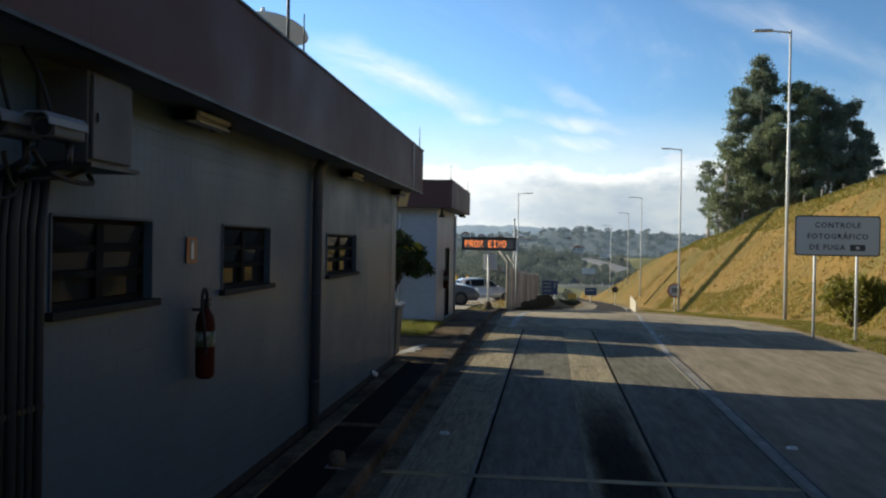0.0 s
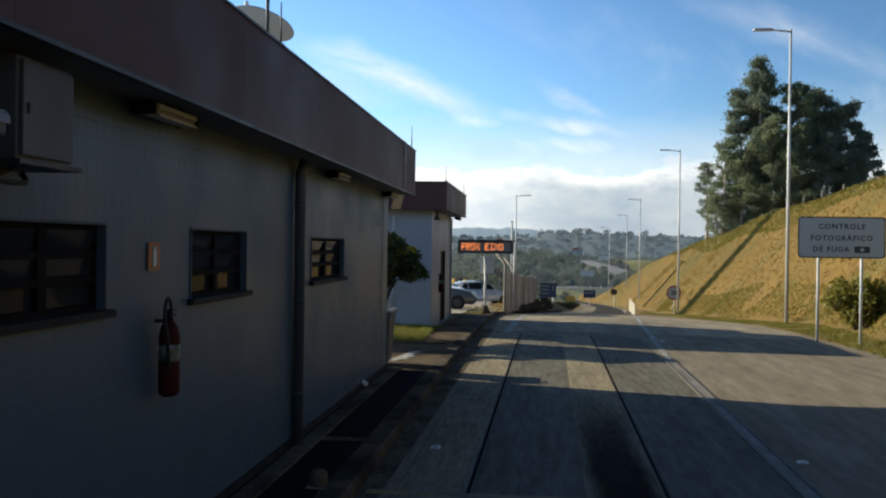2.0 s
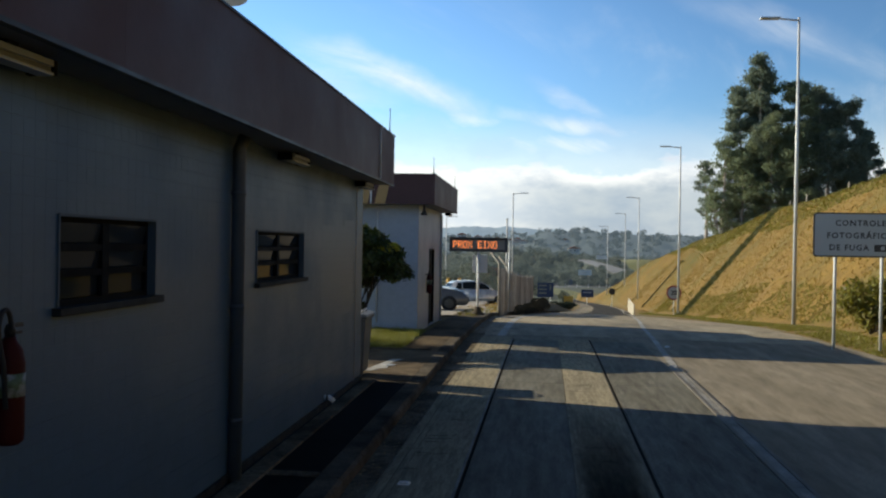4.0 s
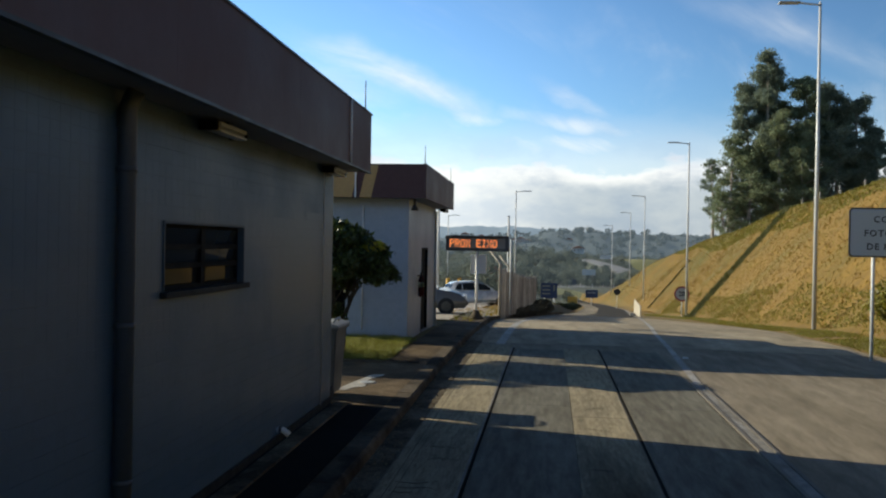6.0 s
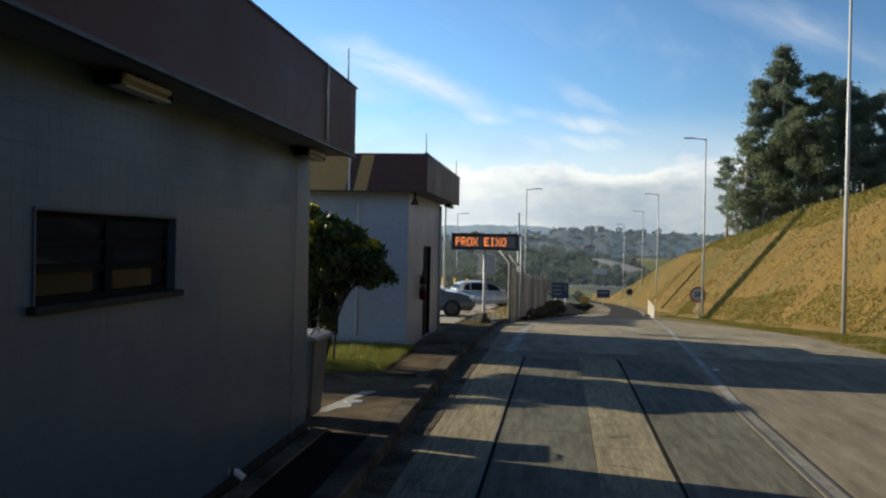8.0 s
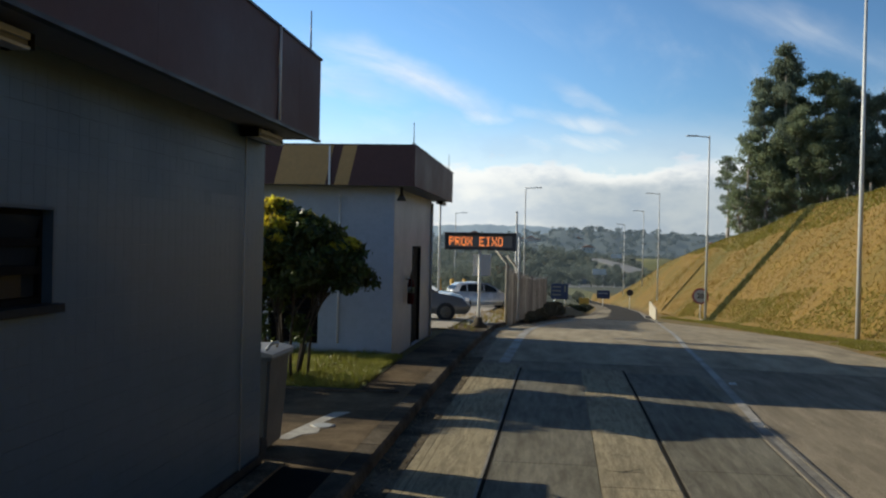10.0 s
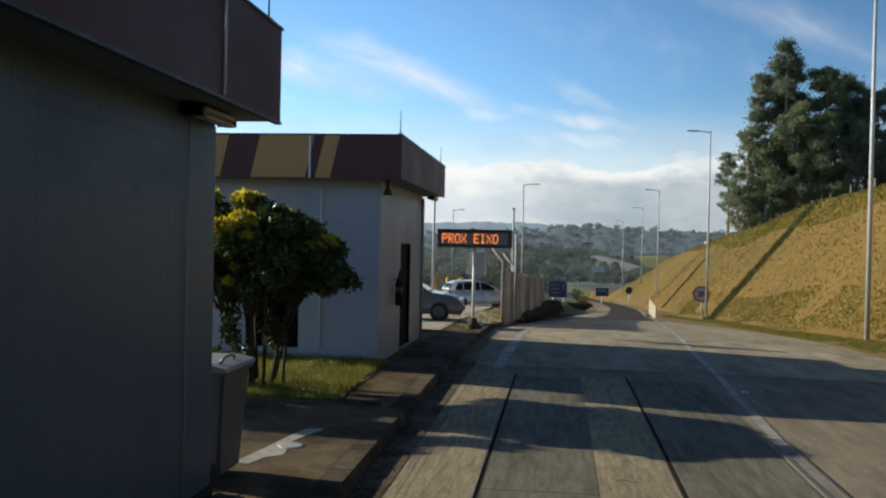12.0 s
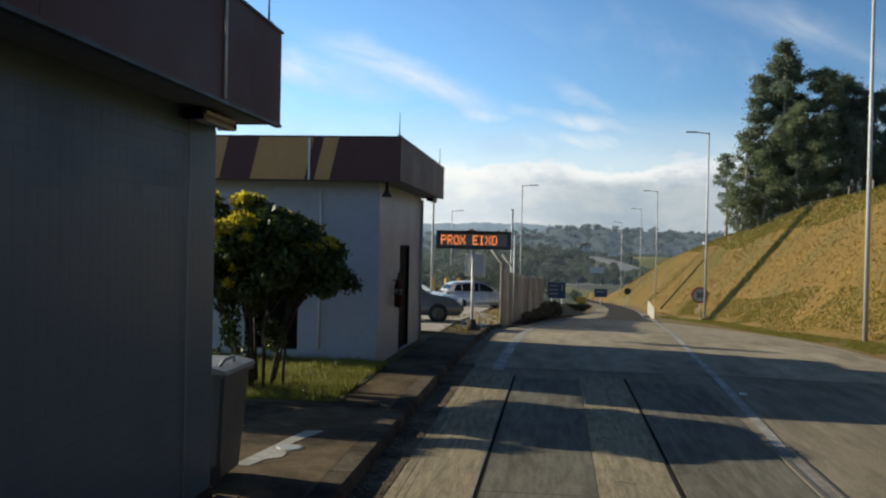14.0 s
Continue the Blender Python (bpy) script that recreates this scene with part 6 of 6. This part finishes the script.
strip_road("road", bed([(-60, 226), (-10, 228), (8, 232), (19, 242), (28, 262), (34, 292)], 0.12), 4.5, "grey slip road in the valley")
strip_road("road", bed([(-90, 258), (-40, 262), (-2, 268), (14, 280), (24, 300), (31, 330)], 0.15), 5.5, "grey motorway across the valley")


def embankment(pts, w, label):
    """A road on a low grassed bank."""
    bm = bmesh.new()
    rows = []
    for i, p in enumerate(pts):
        p = Vector(p)
        d = (Vector(pts[min(i + 1, len(pts) - 1)]) - Vector(pts[max(i - 1, 0)])).normalized()
        s = Vector((d.y, -d.x, 0)).normalized() * w / 2
        rows.append([bm.verts.new(q) for q in (p - s * 3.2 - Vector((0, 0, 6.5)), p - s, p + s, p + s * 3.2 - Vector((0, 0, 6.5)))])
    for r, s in zip(rows, rows[1:]):
        for q in range(3):
            bm.faces.new((r[q], r[q + 1], s[q + 1], s[q]))
    bm.faces.new(rows[0])
    return solid("embankment", bm, M_SLOPE, label, "embankment", kind="structure")


RISE = [(42, 262, -8.3), (36.5, 290, -7.5), (32.5, 330, -6.9), (30, 400, -5.7), (25, 480, -4.6)]
embankment([(x, y, z - 0.2) for x, y, z in RISE], 11.0, "grassed road bank in the valley")
strip_road("road", RISE, 8.0, "grey motorway climbing out of the valley")
ridge("meadow", M_FIELD, "sunlit yellow-green field beyond the bank", 330, 120, 40, 190, -14, lambda x: -3.4 + 0.01 * (x - 60), 11.0, 6, 0.03)
bm = bmesh.new()
prism(bm, [(5.5, -11.6), (13.2, -11.6), (13.2, -8.9), (12.4, -8.8), (5.5, -10.7)], "y", 305, 306)
solid("retaining_wall", bm, M_FAR, "grey concrete wing wall in the valley", "wall", kind="structure")
for x, y, z, w in ((16.3, 288, -6.8, 4.2), (30.2, 404, -3.2, 4.8)):
    g = empty("motorway_sign", "pale sign board on two posts beside the motorway", "road sign", "motorway signs", at=(x, y, z - 4))
    for s in (-1, 1):
        one_tube("post", M_FAR, g, [(x + s * w * 0.3, y, z - 4.5), (x + s * w * 0.3, y, z + 1.6)], 0.10, 6)
    one_box("panel", M_FARW, g, (x - w / 2, x + w / 2, y - 0.25, y - 0.12, z, z + 1.8))
# guard rail and marker posts beside the slip road
for x, y in ((2, 225), (5, 225.5), (8, 226.5), (11, 228.5), (14, 231), (17, 234.5), (20, 239)):
    z = ground_z(x, y)
    g = empty("marker_post", "pale marker post beside the slip road", "post", "marker posts", at=(x, y, z))
    one_box("shaft", M_FARW, g, (x - 0.09, x + 0.09, y - 0.09, y + 0.09, z - 0.2, z + 1.0))
    one_box("cap", M_FARW, g, (x - 0.11, x + 0.11, y - 0.11, y + 0.11, z + 1.0, z + 1.06))
rng = random.Random(34)
spots = []
for _ in range(60):
    k = rng.random() * 3.99
    a, b = Vector(RISE[int(k)]), Vector(RISE[int(k) + 1])
    p = a.lerp(b, k - int(k))
    off = rng.uniform(6.5, 13.0)
    spots.append((p.x - off, p.y, p.z - 0.2 - 6.5 * min(1, (off - 5.5) / 12.1)))
woods("far_woods", L_VALLEY, spots, 1.7, 22000, 0.26, "scrub on the road bank", 63)
rng = random.Random(33)
woods("far_woods", L_VALLEY, [(x, y, ground_z(x, y)) for x, y in ((rng.uniform(-22, 24), rng.uniform(312, 420)) for _ in range(90))], 3.6, 40000, 0.36, "dark trees behind the motorway", 59)
woods("far_woods", L_VALLEY, [(x, y, ground_z(x, y)) for x, y in ((rng.uniform(-16, 22), rng.uniform(244, 256)) for _ in range(26))], 1.2, 8000, 0.26, "low scrub between the valley roads", 60)
woods("far_woods", L_WOOD, [(x, y, ground_z(x, y)) for x, y in ((rng.uniform(-26, 6), rng.uniform(150, 215)) for _ in range(40))], 1.3, 12000, 0.22, "low scrub below the road", 61)
woods("far_woods", L_VALLEY, [(x, y, ground_z(x, y)) for x, y in ((-4.5, 330), (6.5, 395), (8.5, 398), (-14, 300), (-10, 306), (-30, 290))], 6.0, 16000, 0.36, "taller dark trees in the valley", 62)


def far_house(x, y, z, w, d, h):
    hs_ = empty("house", "small pale house with a tiled roof on the far hillside", "house", "far houses", at=(x, y, z))
    one_box("wall", M_FARW, hs_, (x - w / 2, x + w / 2, y - d / 2, y + d / 2, z - 4, z + h))
    bm = bmesh.new()
    prism(bm, [(x - w * 0.56, z + h), (x + w * 0.56, z + h), (x, z + h + w * 0.22)], "y", y - d * 0.55, y + d * 0.55)
    part("roof", bm, M_ROOFT, hs_)
    for k in (-0.28, 0.05, 0.3):
        one_box("window", M_DARK, hs_, (x + k * w - 0.6, x + k * w + 0.6, y - d / 2 - 0.05, y - d / 2 - 0.01, z + h * 0.35, z + h * 0.75))


for x, y, z, w, d, h in ((-78, 960, 9, 10, 7, 4), (-60, 950, 7, 9, 7, 4), (-40, 955, 5, 10, 7, 4), (170, 960, 2, 10, 7, 4), (205, 950, 4, 10, 7, 4), (40, 900, -4, 12, 8, 4), (-34, 1290, 5.5, 12, 9, 4), (-50, 1296, 6.5, 11, 9, 4), (-14, 1288, 5.0, 12, 9, 4), (-24, 1300, 8.0, 10, 9, 4), (4, 1292, 5.5, 11, 9, 4), (44, 1300, 7.5, 12, 9, 4), (-62, 1286, 4.5, 12, 9, 4)):
    far_house(x, y, z, w, d, h)

# roof dish
M_DISH = mat("dish_paint", (0.40, 0.48, 0.60), 0.55, vary=0.08, scale=1.5, fine=20, bump=0.02)
dish = empty("satellite_dish", "large pale satellite dish on the flat roof", "satellite dish", at=(-4.05, 13.6, 3.85))
bm = bmesh.new()
rings = []
axis = Vector((0.18, 0.28, 0.94)).normalized()
u = Vector((1, 0, 0)) - axis * axis.x
u.normalize()
v = axis.cross(u)
DC = Vector((-4.02, 13.6, 5.56))
for k, q_ in enumerate((0.05, 0.3, 0.55, 0.8, 0.98, 1.0, 0.97, 0.6, 0.05)):
    r = 0.49 * q_
    lift = 0.26 * r * r - (0.02 if k > 4 else 0)
    rings.append([bm.verts.new(DC + axis * lift + r * (math.cos(a) * u + math.sin(a) * v)) for a in (2 * math.pi * q / 32 for q in range(32))])
for a, b in zip(rings, rings[1:]):
    for q in range(32):
        f = bm.faces.new((a[q], a[(q + 1) % 32], b[(q + 1) % 32], b[q]))
        f.smooth = True
bm.faces.new(rings[0][::-1])
bm.faces.new(rings[-1])
part("reflector", bm, M_DISH, dish)
one_tube("mast", M_GALV, dish, [(-4.05, 13.6, 3.85), DC - axis * 0.02], 0.05, 8)
tip = DC + axis * 0.26 - u * 0.30
for a in (0.4, 2.5, 4.6):
    one_tube("feed_strut", M_GALV, dish, [DC + axis * 0.06 + 0.46 * (math.cos(a) * u + math.sin(a) * v), tip], 0.012, 5)
bm = bmesh.new()
lathe(bm, [(0.04, -0.06), (0.055, 0.0), (0.035, 0.06), (0.03, 0.10)], tip, 12)
part("feed_horn", bm, M_WHITE, dish, "pale feed horn")
mast = empty("antenna_mast", "thin antenna mast on the flat roof", "antenna", at=(-2.85, 10.2, 3.85))
one_tube("mast", M_DARK, mast, [(-2.85, 10.2, 3.85), (-2.85, 10.2, 5.9)], 0.02, 6)
one_box("foot", M_GALV, mast, (-2.92, -2.78, 10.13, 10.27, 3.85, 3.88))

# electrical cabinet, surveillance cameras, conduits
cab = empty("electrical_cabinet", "grey electrical cabinet on a wall bracket under the eaves", "electrical cabinet", at=(W1X, 5.1, 2.75))
one_box("body", M_BOX, cab, (W1X + 0.005, -2.375, 4.87, 5.36, 2.77, 3.26), 0.008)
one_box("door", M_BOX, cab, (-2.374, -2.352, 4.89, 5.34, 2.79, 3.24), 0.005)
one_box("latch", M_DARK, cab, (-2.351, -2.340, 4.925, 4.95, 2.99, 3.04))
one_box("bracket", M_DARK, cab, (W1X + 0.005, -2.33, 4.83, 5.40, 2.745, 2.768))


def security_camera(x, y, z):
    s = empty("security_camera", "pale boxed surveillance camera with a sun hood on a bracket", "camera", "surveillance cameras", at=(x, y, z))
    bm = bmesh.new()
    prism(bm, rounded(x - 0.055, x + 0.055, z - 0.045, z + 0.050, 0.02, 3), "y", y + 0.02, y + 0.29)
    part("housing", bm, M_BOX, s)
    bm = bmesh.new()
    outer = [(x - 0.070, z + 0.01), (x - 0.066, z + 0.045), (x - 0.045, z + 0.068), (x + 0.045, z + 0.068), (x + 0.066, z + 0.045), (x + 0.070, z + 0.01)]
    inner = [(x + 0.064, z + 0.01), (x + 0.060, z + 0.042), (x + 0.042, z + 0.061), (x - 0.042, z + 0.061), (x - 0.060, z + 0.042), (x - 0.064, z + 0.01)]
    prism(bm, outer + inner, "y", y - 0.05, y + 0.30)
    part("sun_hood", bm, M_HOOD, s, "pale sun hood")
    bm = bmesh.new()
    lathe(bm, [(0.036, 0.0), (0.038, 0.02)], (x, y + 0.002, z + 0.002), 16, "y")
    part("window", bm, M_GLASS, s, "dark glass front")
    bm = bmesh.new()
    tube(bm, [(x, y + 0.25, z - 0.04), (x, y + 0.25, z - 0.14), (W1X + 0.01, y + 0.33, z - 0.24)], 0.02, 8)
    part("bracket", bm, M_DARK, s)
    return s


security_camera(-2.24, 4.20, 2.87)
security_camera(-2.40, 4.10, 2.87)
rnd = random.Random(77)
for k in range(9):
    y = 4.18 + 0.085 * k
    c = empty("conduit", "dark grey cable conduit running up the wall", "conduit", "conduits on the wall", at=(W1X, y, 0.1))
    r = rnd.choice((0.020, 0.026, 0.032))
    one_tube("pipe", M_CONDUIT, c, [(W1X + 0.035, y, 0.12), (W1X + 0.035, y, 2.35 + 0.1 * rnd.random()), (W1X + 0.06, y + 0.01, 2.72)], r, 8)
    one_box("clamp", M_DARK, c, (W1X + 0.003, W1X + 0.05, y - 0.036, y + 0.036, 1.45, 1.48))
for k, (pts, r) in enumerate((
    ([(-2.34, 4.30, 2.78), (-2.38, 4.5, 2.70), (-2.42, 4.8, 2.665), (-2.44, 5.05, 2.67), (-2.50, 5.12, 2.72)], 0.014),
    ([(-2.45, 4.25, 2.76), (-2.50, 4.4, 2.62), (-2.55, 4.6, 2.66), (-2.52, 4.9, 2.69), (-2.46, 5.0, 2.74)], 0.012),
    ([(-2.30, 4.40, 2.94), (-2.40, 4.45, 3.15), (-2.52, 4.5, 3.3)], 0.010),
    ([(-2.45, 4.30, 2.94), (-2.50, 4.3, 3.12), (-2.56, 4.35, 3.3)], 0.010),
    ([(-2.58, 4.2, 2.72), (-2.52, 4.28, 2.56), (-2.50, 4.42, 2.58), (-2.56, 4.55, 2.72)], 0.012))):
    bm = bmesh.new()
    fine_pts = []
    for i in range(len(pts) - 1):
        p0, p1, p2, p3 = (Vector(pts[max(0, min(len(pts) - 1, i + o))]) for o in (-1, 0, 1, 2))
        for q in range(6):
            s = q / 6
            fine_pts.append(0.5 * ((2 * p1) + (p2 - p0) * s + (2 * p0 - 5 * p1 + 4 * p2 - p3) * s * s + (3 * p1 - p0 - 3 * p2 + p3) * s ** 3))
    fine_pts.append(Vector(pts[-1]))
    tube(bm, fine_pts, r, 7)
    solid("cable", bm, M_RUBBER, "loose black cable hanging below the cabinet", "cable", "loose cables")

# bin between the buildings
wbn = empty("wheelie_bin", "grey plastic wheelie bin with a pale lid beside the wall", "bin", at=(-2.9, 17.55, 0.12))
bm = bmesh.new()
lo = [bm.verts.new(p) for p in ((-3.17, 17.28, 0.17), (-2.70, 17.28, 0.17), (-2.70, 17.82, 0.17), (-3.17, 17.82, 0.17))]
hi = [bm.verts.new(p) for p in ((-3.22, 17.20, 1.13), (-2.64, 17.20, 1.13), (-2.64, 17.90, 1.13), (-3.22, 17.90, 1.13))]
for k in range(4):
    bm.faces.new((lo[k], lo[(k + 1) % 4], hi[(k + 1) % 4], hi[k]))
bm.faces.new(lo[::-1])
bm.faces.new(hi)
bmesh.ops.bevel(bm, geom=bm.edges[:], offset=0.025, segments=2, affect="EDGES")
part("body", bm, M_BIN, wbn)
one_box("rim", M_BIN, wbn, (-3.25, -2.61, 17.17, 17.93, 1.09, 1.13), 0.01)
bm = bmesh.new()
prism(bm, [(-3.26, 1.132), (-2.60, 1.132), (-2.61, 1.165), (-2.75, 1.195), (-3.12, 1.195), (-3.25, 1.165)], "y", 17.16, 17.94)
part("lid", bm, M_LID, wbn, "pale plastic lid")
one_tube("handle", M_LID, wbn, [(-2.72, 17.30, 1.18), (-2.69, 17.36, 1.24), (-2.69, 17.60, 1.24), (-2.72, 17.66, 1.18)], 0.016, 8)
for xx in (-3.14, -2.72):
    bm = bmesh.new()
    lathe(bm, [(0.10, -0.03), (0.10, 0.03)], (xx, 17.22, 0.22), 18, "x")
    part("wheel", bm, M_RUBBER, wbn)

# small things on the ground
sp = empty("drain_spout", "short pale drain spout at the foot of the wall", "pipe", at=(W1X, 14.5, 0.2))
one_tube("pipe", M_WHITE, sp, [(W1X - 0.02, 14.5, 0.26), (W1X + 0.06, 14.5, 0.26), (W1X + 0.13, 14.5, 0.21)], 0.035, 10)
bm = bmesh.new()
lathe(bm, [(0.042, -0.01), (0.042, 0.02)], (W1X + 0.03, 14.5, 0.26), 12, "x")
part("collar", bm, M_PIPE, sp)
st = empty("stub_post", "short worn concrete stub beside the kerb", "bollard", at=(-1.95, 9.1, 0.12))
bm = bmesh.new()
lathe(bm, [(0.09, -0.05), (0.085, 0.10), (0.07, 0.14), (0.03, 0.155)], (-1.95, 9.1, 0.12), 14)
part("stub", bm, M_KERB, st)
one_box("base", M_CONC, st, (-2.06, -1.84, 8.99, 9.21, 0.08, 0.125), 0.01)
for x, y in ((-1.10, 11.3), (3.05, 11.25), (3.32, 24.3), (-1.05, 3.0), (3.1, 3.0)):
    s = empty("road_stud", "small pale reflective road stud", "road stud", "road studs", at=(x, y, 0))
    bm = bmesh.new()
    z = road_z(x, y) + 0.012
    lo = [bm.verts.new((x + a, y + b, z)) for a, b in ((-0.06, -0.05), (0.06, -0.05), (0.06, 0.05), (-0.06, 0.05))]
    hi = [bm.verts.new((x + a, y + b, z + 0.022)) for a, b in ((-0.045, -0.02), (0.045, -0.02), (0.045, 0.02), (-0.045, 0.02))]
    for k in range(4):
        bm.faces.new((lo[k], lo[(k + 1) % 4], hi[(k + 1) % 4], hi[k]))
    bm.faces.new(hi)
    bm.faces.new(lo[::-1])
    part("body", bm, M_WHITE, s)
    one_box("reflector", M_LABEL, s, (x - 0.04, x + 0.04, y - 0.036, y - 0.032, z + 0.006, z + 0.016))
bm = bmesh.new()
box(bm, -1.55, 2.70, 9.30, 9.44, 0.010, 0.016)
solid("stop_line", bm, M_LINEY, "faded yellow stop line across the lane", "road marking", kind="structure")
bm = bmesh.new()
prism(bm, [(-2.84, 18.05), (-2.68, 18.02), (-2.60, 18.30), (-2.46, 18.42), (-2.47, 18.62), (-2.56, 18.72), (-2.52, 19.1), (-2.40, 19.55), (-2.36, 19.7), (-2.56, 19.66), (-2.64, 19.3), (-2.69, 18.95), (-2.76, 18.5)], "z", 0.121, 0.126)
solid("paint_spill", bm, M_LINE, "pale spilled paint patch on the pavement", "stain", kind="structure")
lid = empty("manhole_cover", "pale round manhole cover set into the pavement", "manhole cover", kind="structure", at=(-2.50, 18.82, 0.12))
bm = bmesh.new()
lathe(bm, [(0.125, 0.0), (0.125, 0.012), (0.115, 0.016)], (-2.50, 18.82, 0.118), 24)
part("cover", bm, M_GREY, lid)
bm = bmesh.new()
lathe(bm, [(0.150, 0.0), (0.150, 0.008), (0.128, 0.010)], (-2.50, 18.82, 0.118), 24)
part("ring", bm, M_CONC, lid, "cement ring")
# grit and fallen leaves in the gutter
rng = random.Random(91)
grit_v, grit_f = [], []
for _ in range(1500):
    y = 9.0 + 27.0 * rng.random()
    x = lerp_table(LEFT_EDGE, y) + 0.04 + 0.36 * rng.random() ** 1.6
    r, z = rng.uniform(0.006, 0.022), road_z(x, y) + 0.006
    a = rng.uniform(0, 6.283)
    k = len(grit_v)
    grit_v += [(x + r * math.cos(a + q), y + r * math.sin(a + q), z) for q in (0, 2.1, 4.2)] + [(x, y, z + r * rng.uniform(0.4, 0.9))]
    grit_f += [(k, k + 1, k + 3), (k + 1, k + 2, k + 3), (k + 2, k, k + 3)]
me = bpy.data.meshes.new("grit")
me.from_pydata(grit_v, [], grit_f)
me.materials.append(M_GRIT)
tagged(new("grit", me), "loose grit and leaf litter in the gutter", "litter", kind="stuff")
# cement edging along the wall and across the walk
for k in range(31):
    y = -14 + k * 1.0
    one_box("edging", M_GUTTER, walkway, (-2.60, -2.40, y + 0.005, y + 0.995, 0.05, 0.145), 0.006)
one_box("edging", M_GUTTER, walkway, (-2.39, -1.90, 11.0, 11.15, 0.05, 0.135), 0.006)
one_box("edging", M_KERB, walkway, (-9.0, -2.0, 21.20, 21.32, 0.05, 0.15), 0.006)

# wall tiles: small glazed tiles in level courses, with tight upright joints, on the faces towards the road and the yard
TW, TH, GAP_Y, GAP_Z = 0.115, 0.108, 0.0010, 0.0022
TILE_FACES = ((4, 5, 6, 7), (0, 1, 5, 4), (1, 2, 6, 5), (2, 3, 7, 6), (3, 2, 1, 0))


def tiling(parent, material, label, a0, a1, z0, z1, holes, place, pieces=None):
    """Tiles from a0 to a1 and z0 to z1, cut round the openings; place(u, z, out) gives a point on the wall. pieces: (material, a, z limits) for tiles of their own."""
    vs, fs, made = [], [], 0
    one = None
    for j in range(int((z1 - z0) / TH)):
        z = z0 + j * TH
        for i in range(int((a1 - a0) / TW)):
            u = a1 - (i + 1) * TW
            cell = (u, u + TW - GAP_Y, z, z + TH - GAP_Z)
            cut = [cell]
            for h in holes:
                if h[0] < cell[1] and cell[0] < h[1] and h[2] < cell[3] and cell[2] < h[3]:
                    ya, yb = max(cell[0], h[0]), min(cell[1], h[1])
                    cut = [(cell[0], h[0], z, cell[3]), (h[1], cell[1], z, cell[3]), (ya, yb, z, h[2]), (ya, yb, h[3], cell[3])]
            out = 0.0035 + 0.0006 * math.sin(i * 12.9 + j * 78.2)
            if pieces and made < 300 and len(cut) == 1 and pieces[1] < u and pieces[2] < z < pieces[3]:
                if one is None:
                    bm = bmesh.new()
                    box(bm, 0, 0.0035, 0, TW - GAP_Y, 0, TH - GAP_Z)
                    one = mesh("tile", bm, pieces[0])
                o = new("tile", one)
                o.parent = parent
                o.matrix_parent_inverse = Matrix.Translation(-parent.location)
                o.location = Vector(place(u, z, 0.0)) + Vector((out - 0.0035, 0, 0))
                made += 1
                continue
            for c0, c1, d0, d1 in cut:
                if c1 - c0 < 0.004 or d1 - d0 < 0.004:
                    continue
                k = len(vs)
                vs += [place(c0, d0, 0), place(c0, d0, out), place(c1, d0, out), place(c1, d0, 0), place(c0, d1, 0), place(c0, d1, out), place(c1, d1, out), place(c1, d1, 0)]
                fs += [tuple(k + q for q in f) for f in TILE_FACES]
    me = bpy.data.meshes.new("tiling")
    me.from_pydata(vs, [], fs)
    me.materials.append(material)
    ob = new("tiling", me)
    ob.parent = parent
    ob.matrix_parent_inverse = Matrix.Translation(-parent.location)
    return tagged(ob, label, kind="stuff")


tiling(side_wall, M_TILES, "pale glazed wall tiles in courses, coloured dark blue as in shade", -8.0, W1Y, 0.215, 3.33, [(a - 0.006, b + 0.006, c - 0.05, d + 0.006) for a, b, c, d in WIN], lambda u, z, out: (W1X - 0.012 + out, u, z), (M_TILE, 14.2, 1.2, 2.9))
tiling(shed_side, M_WTILES, "white painted wall tiles in courses", B2["y0"], B2["y1"], 0.16, 3.36, [(DOOR[0] - 0.002, DOOR[1] + 0.002, 0.0, DOOR[3] + 0.002)], lambda u, z, out: (B2["x"] + out * 0.8, u, z))
tiling(shed_front, M_WTILES, "white painted wall tiles in courses", B2["left"], B2["x"], 0.16, 3.36, [(LX0 - 0.002, LX1 + 0.002, 0.278, 1.282)], lambda u, z, out: (u, B2["y0"] + 0.002 - out * 0.8, z))
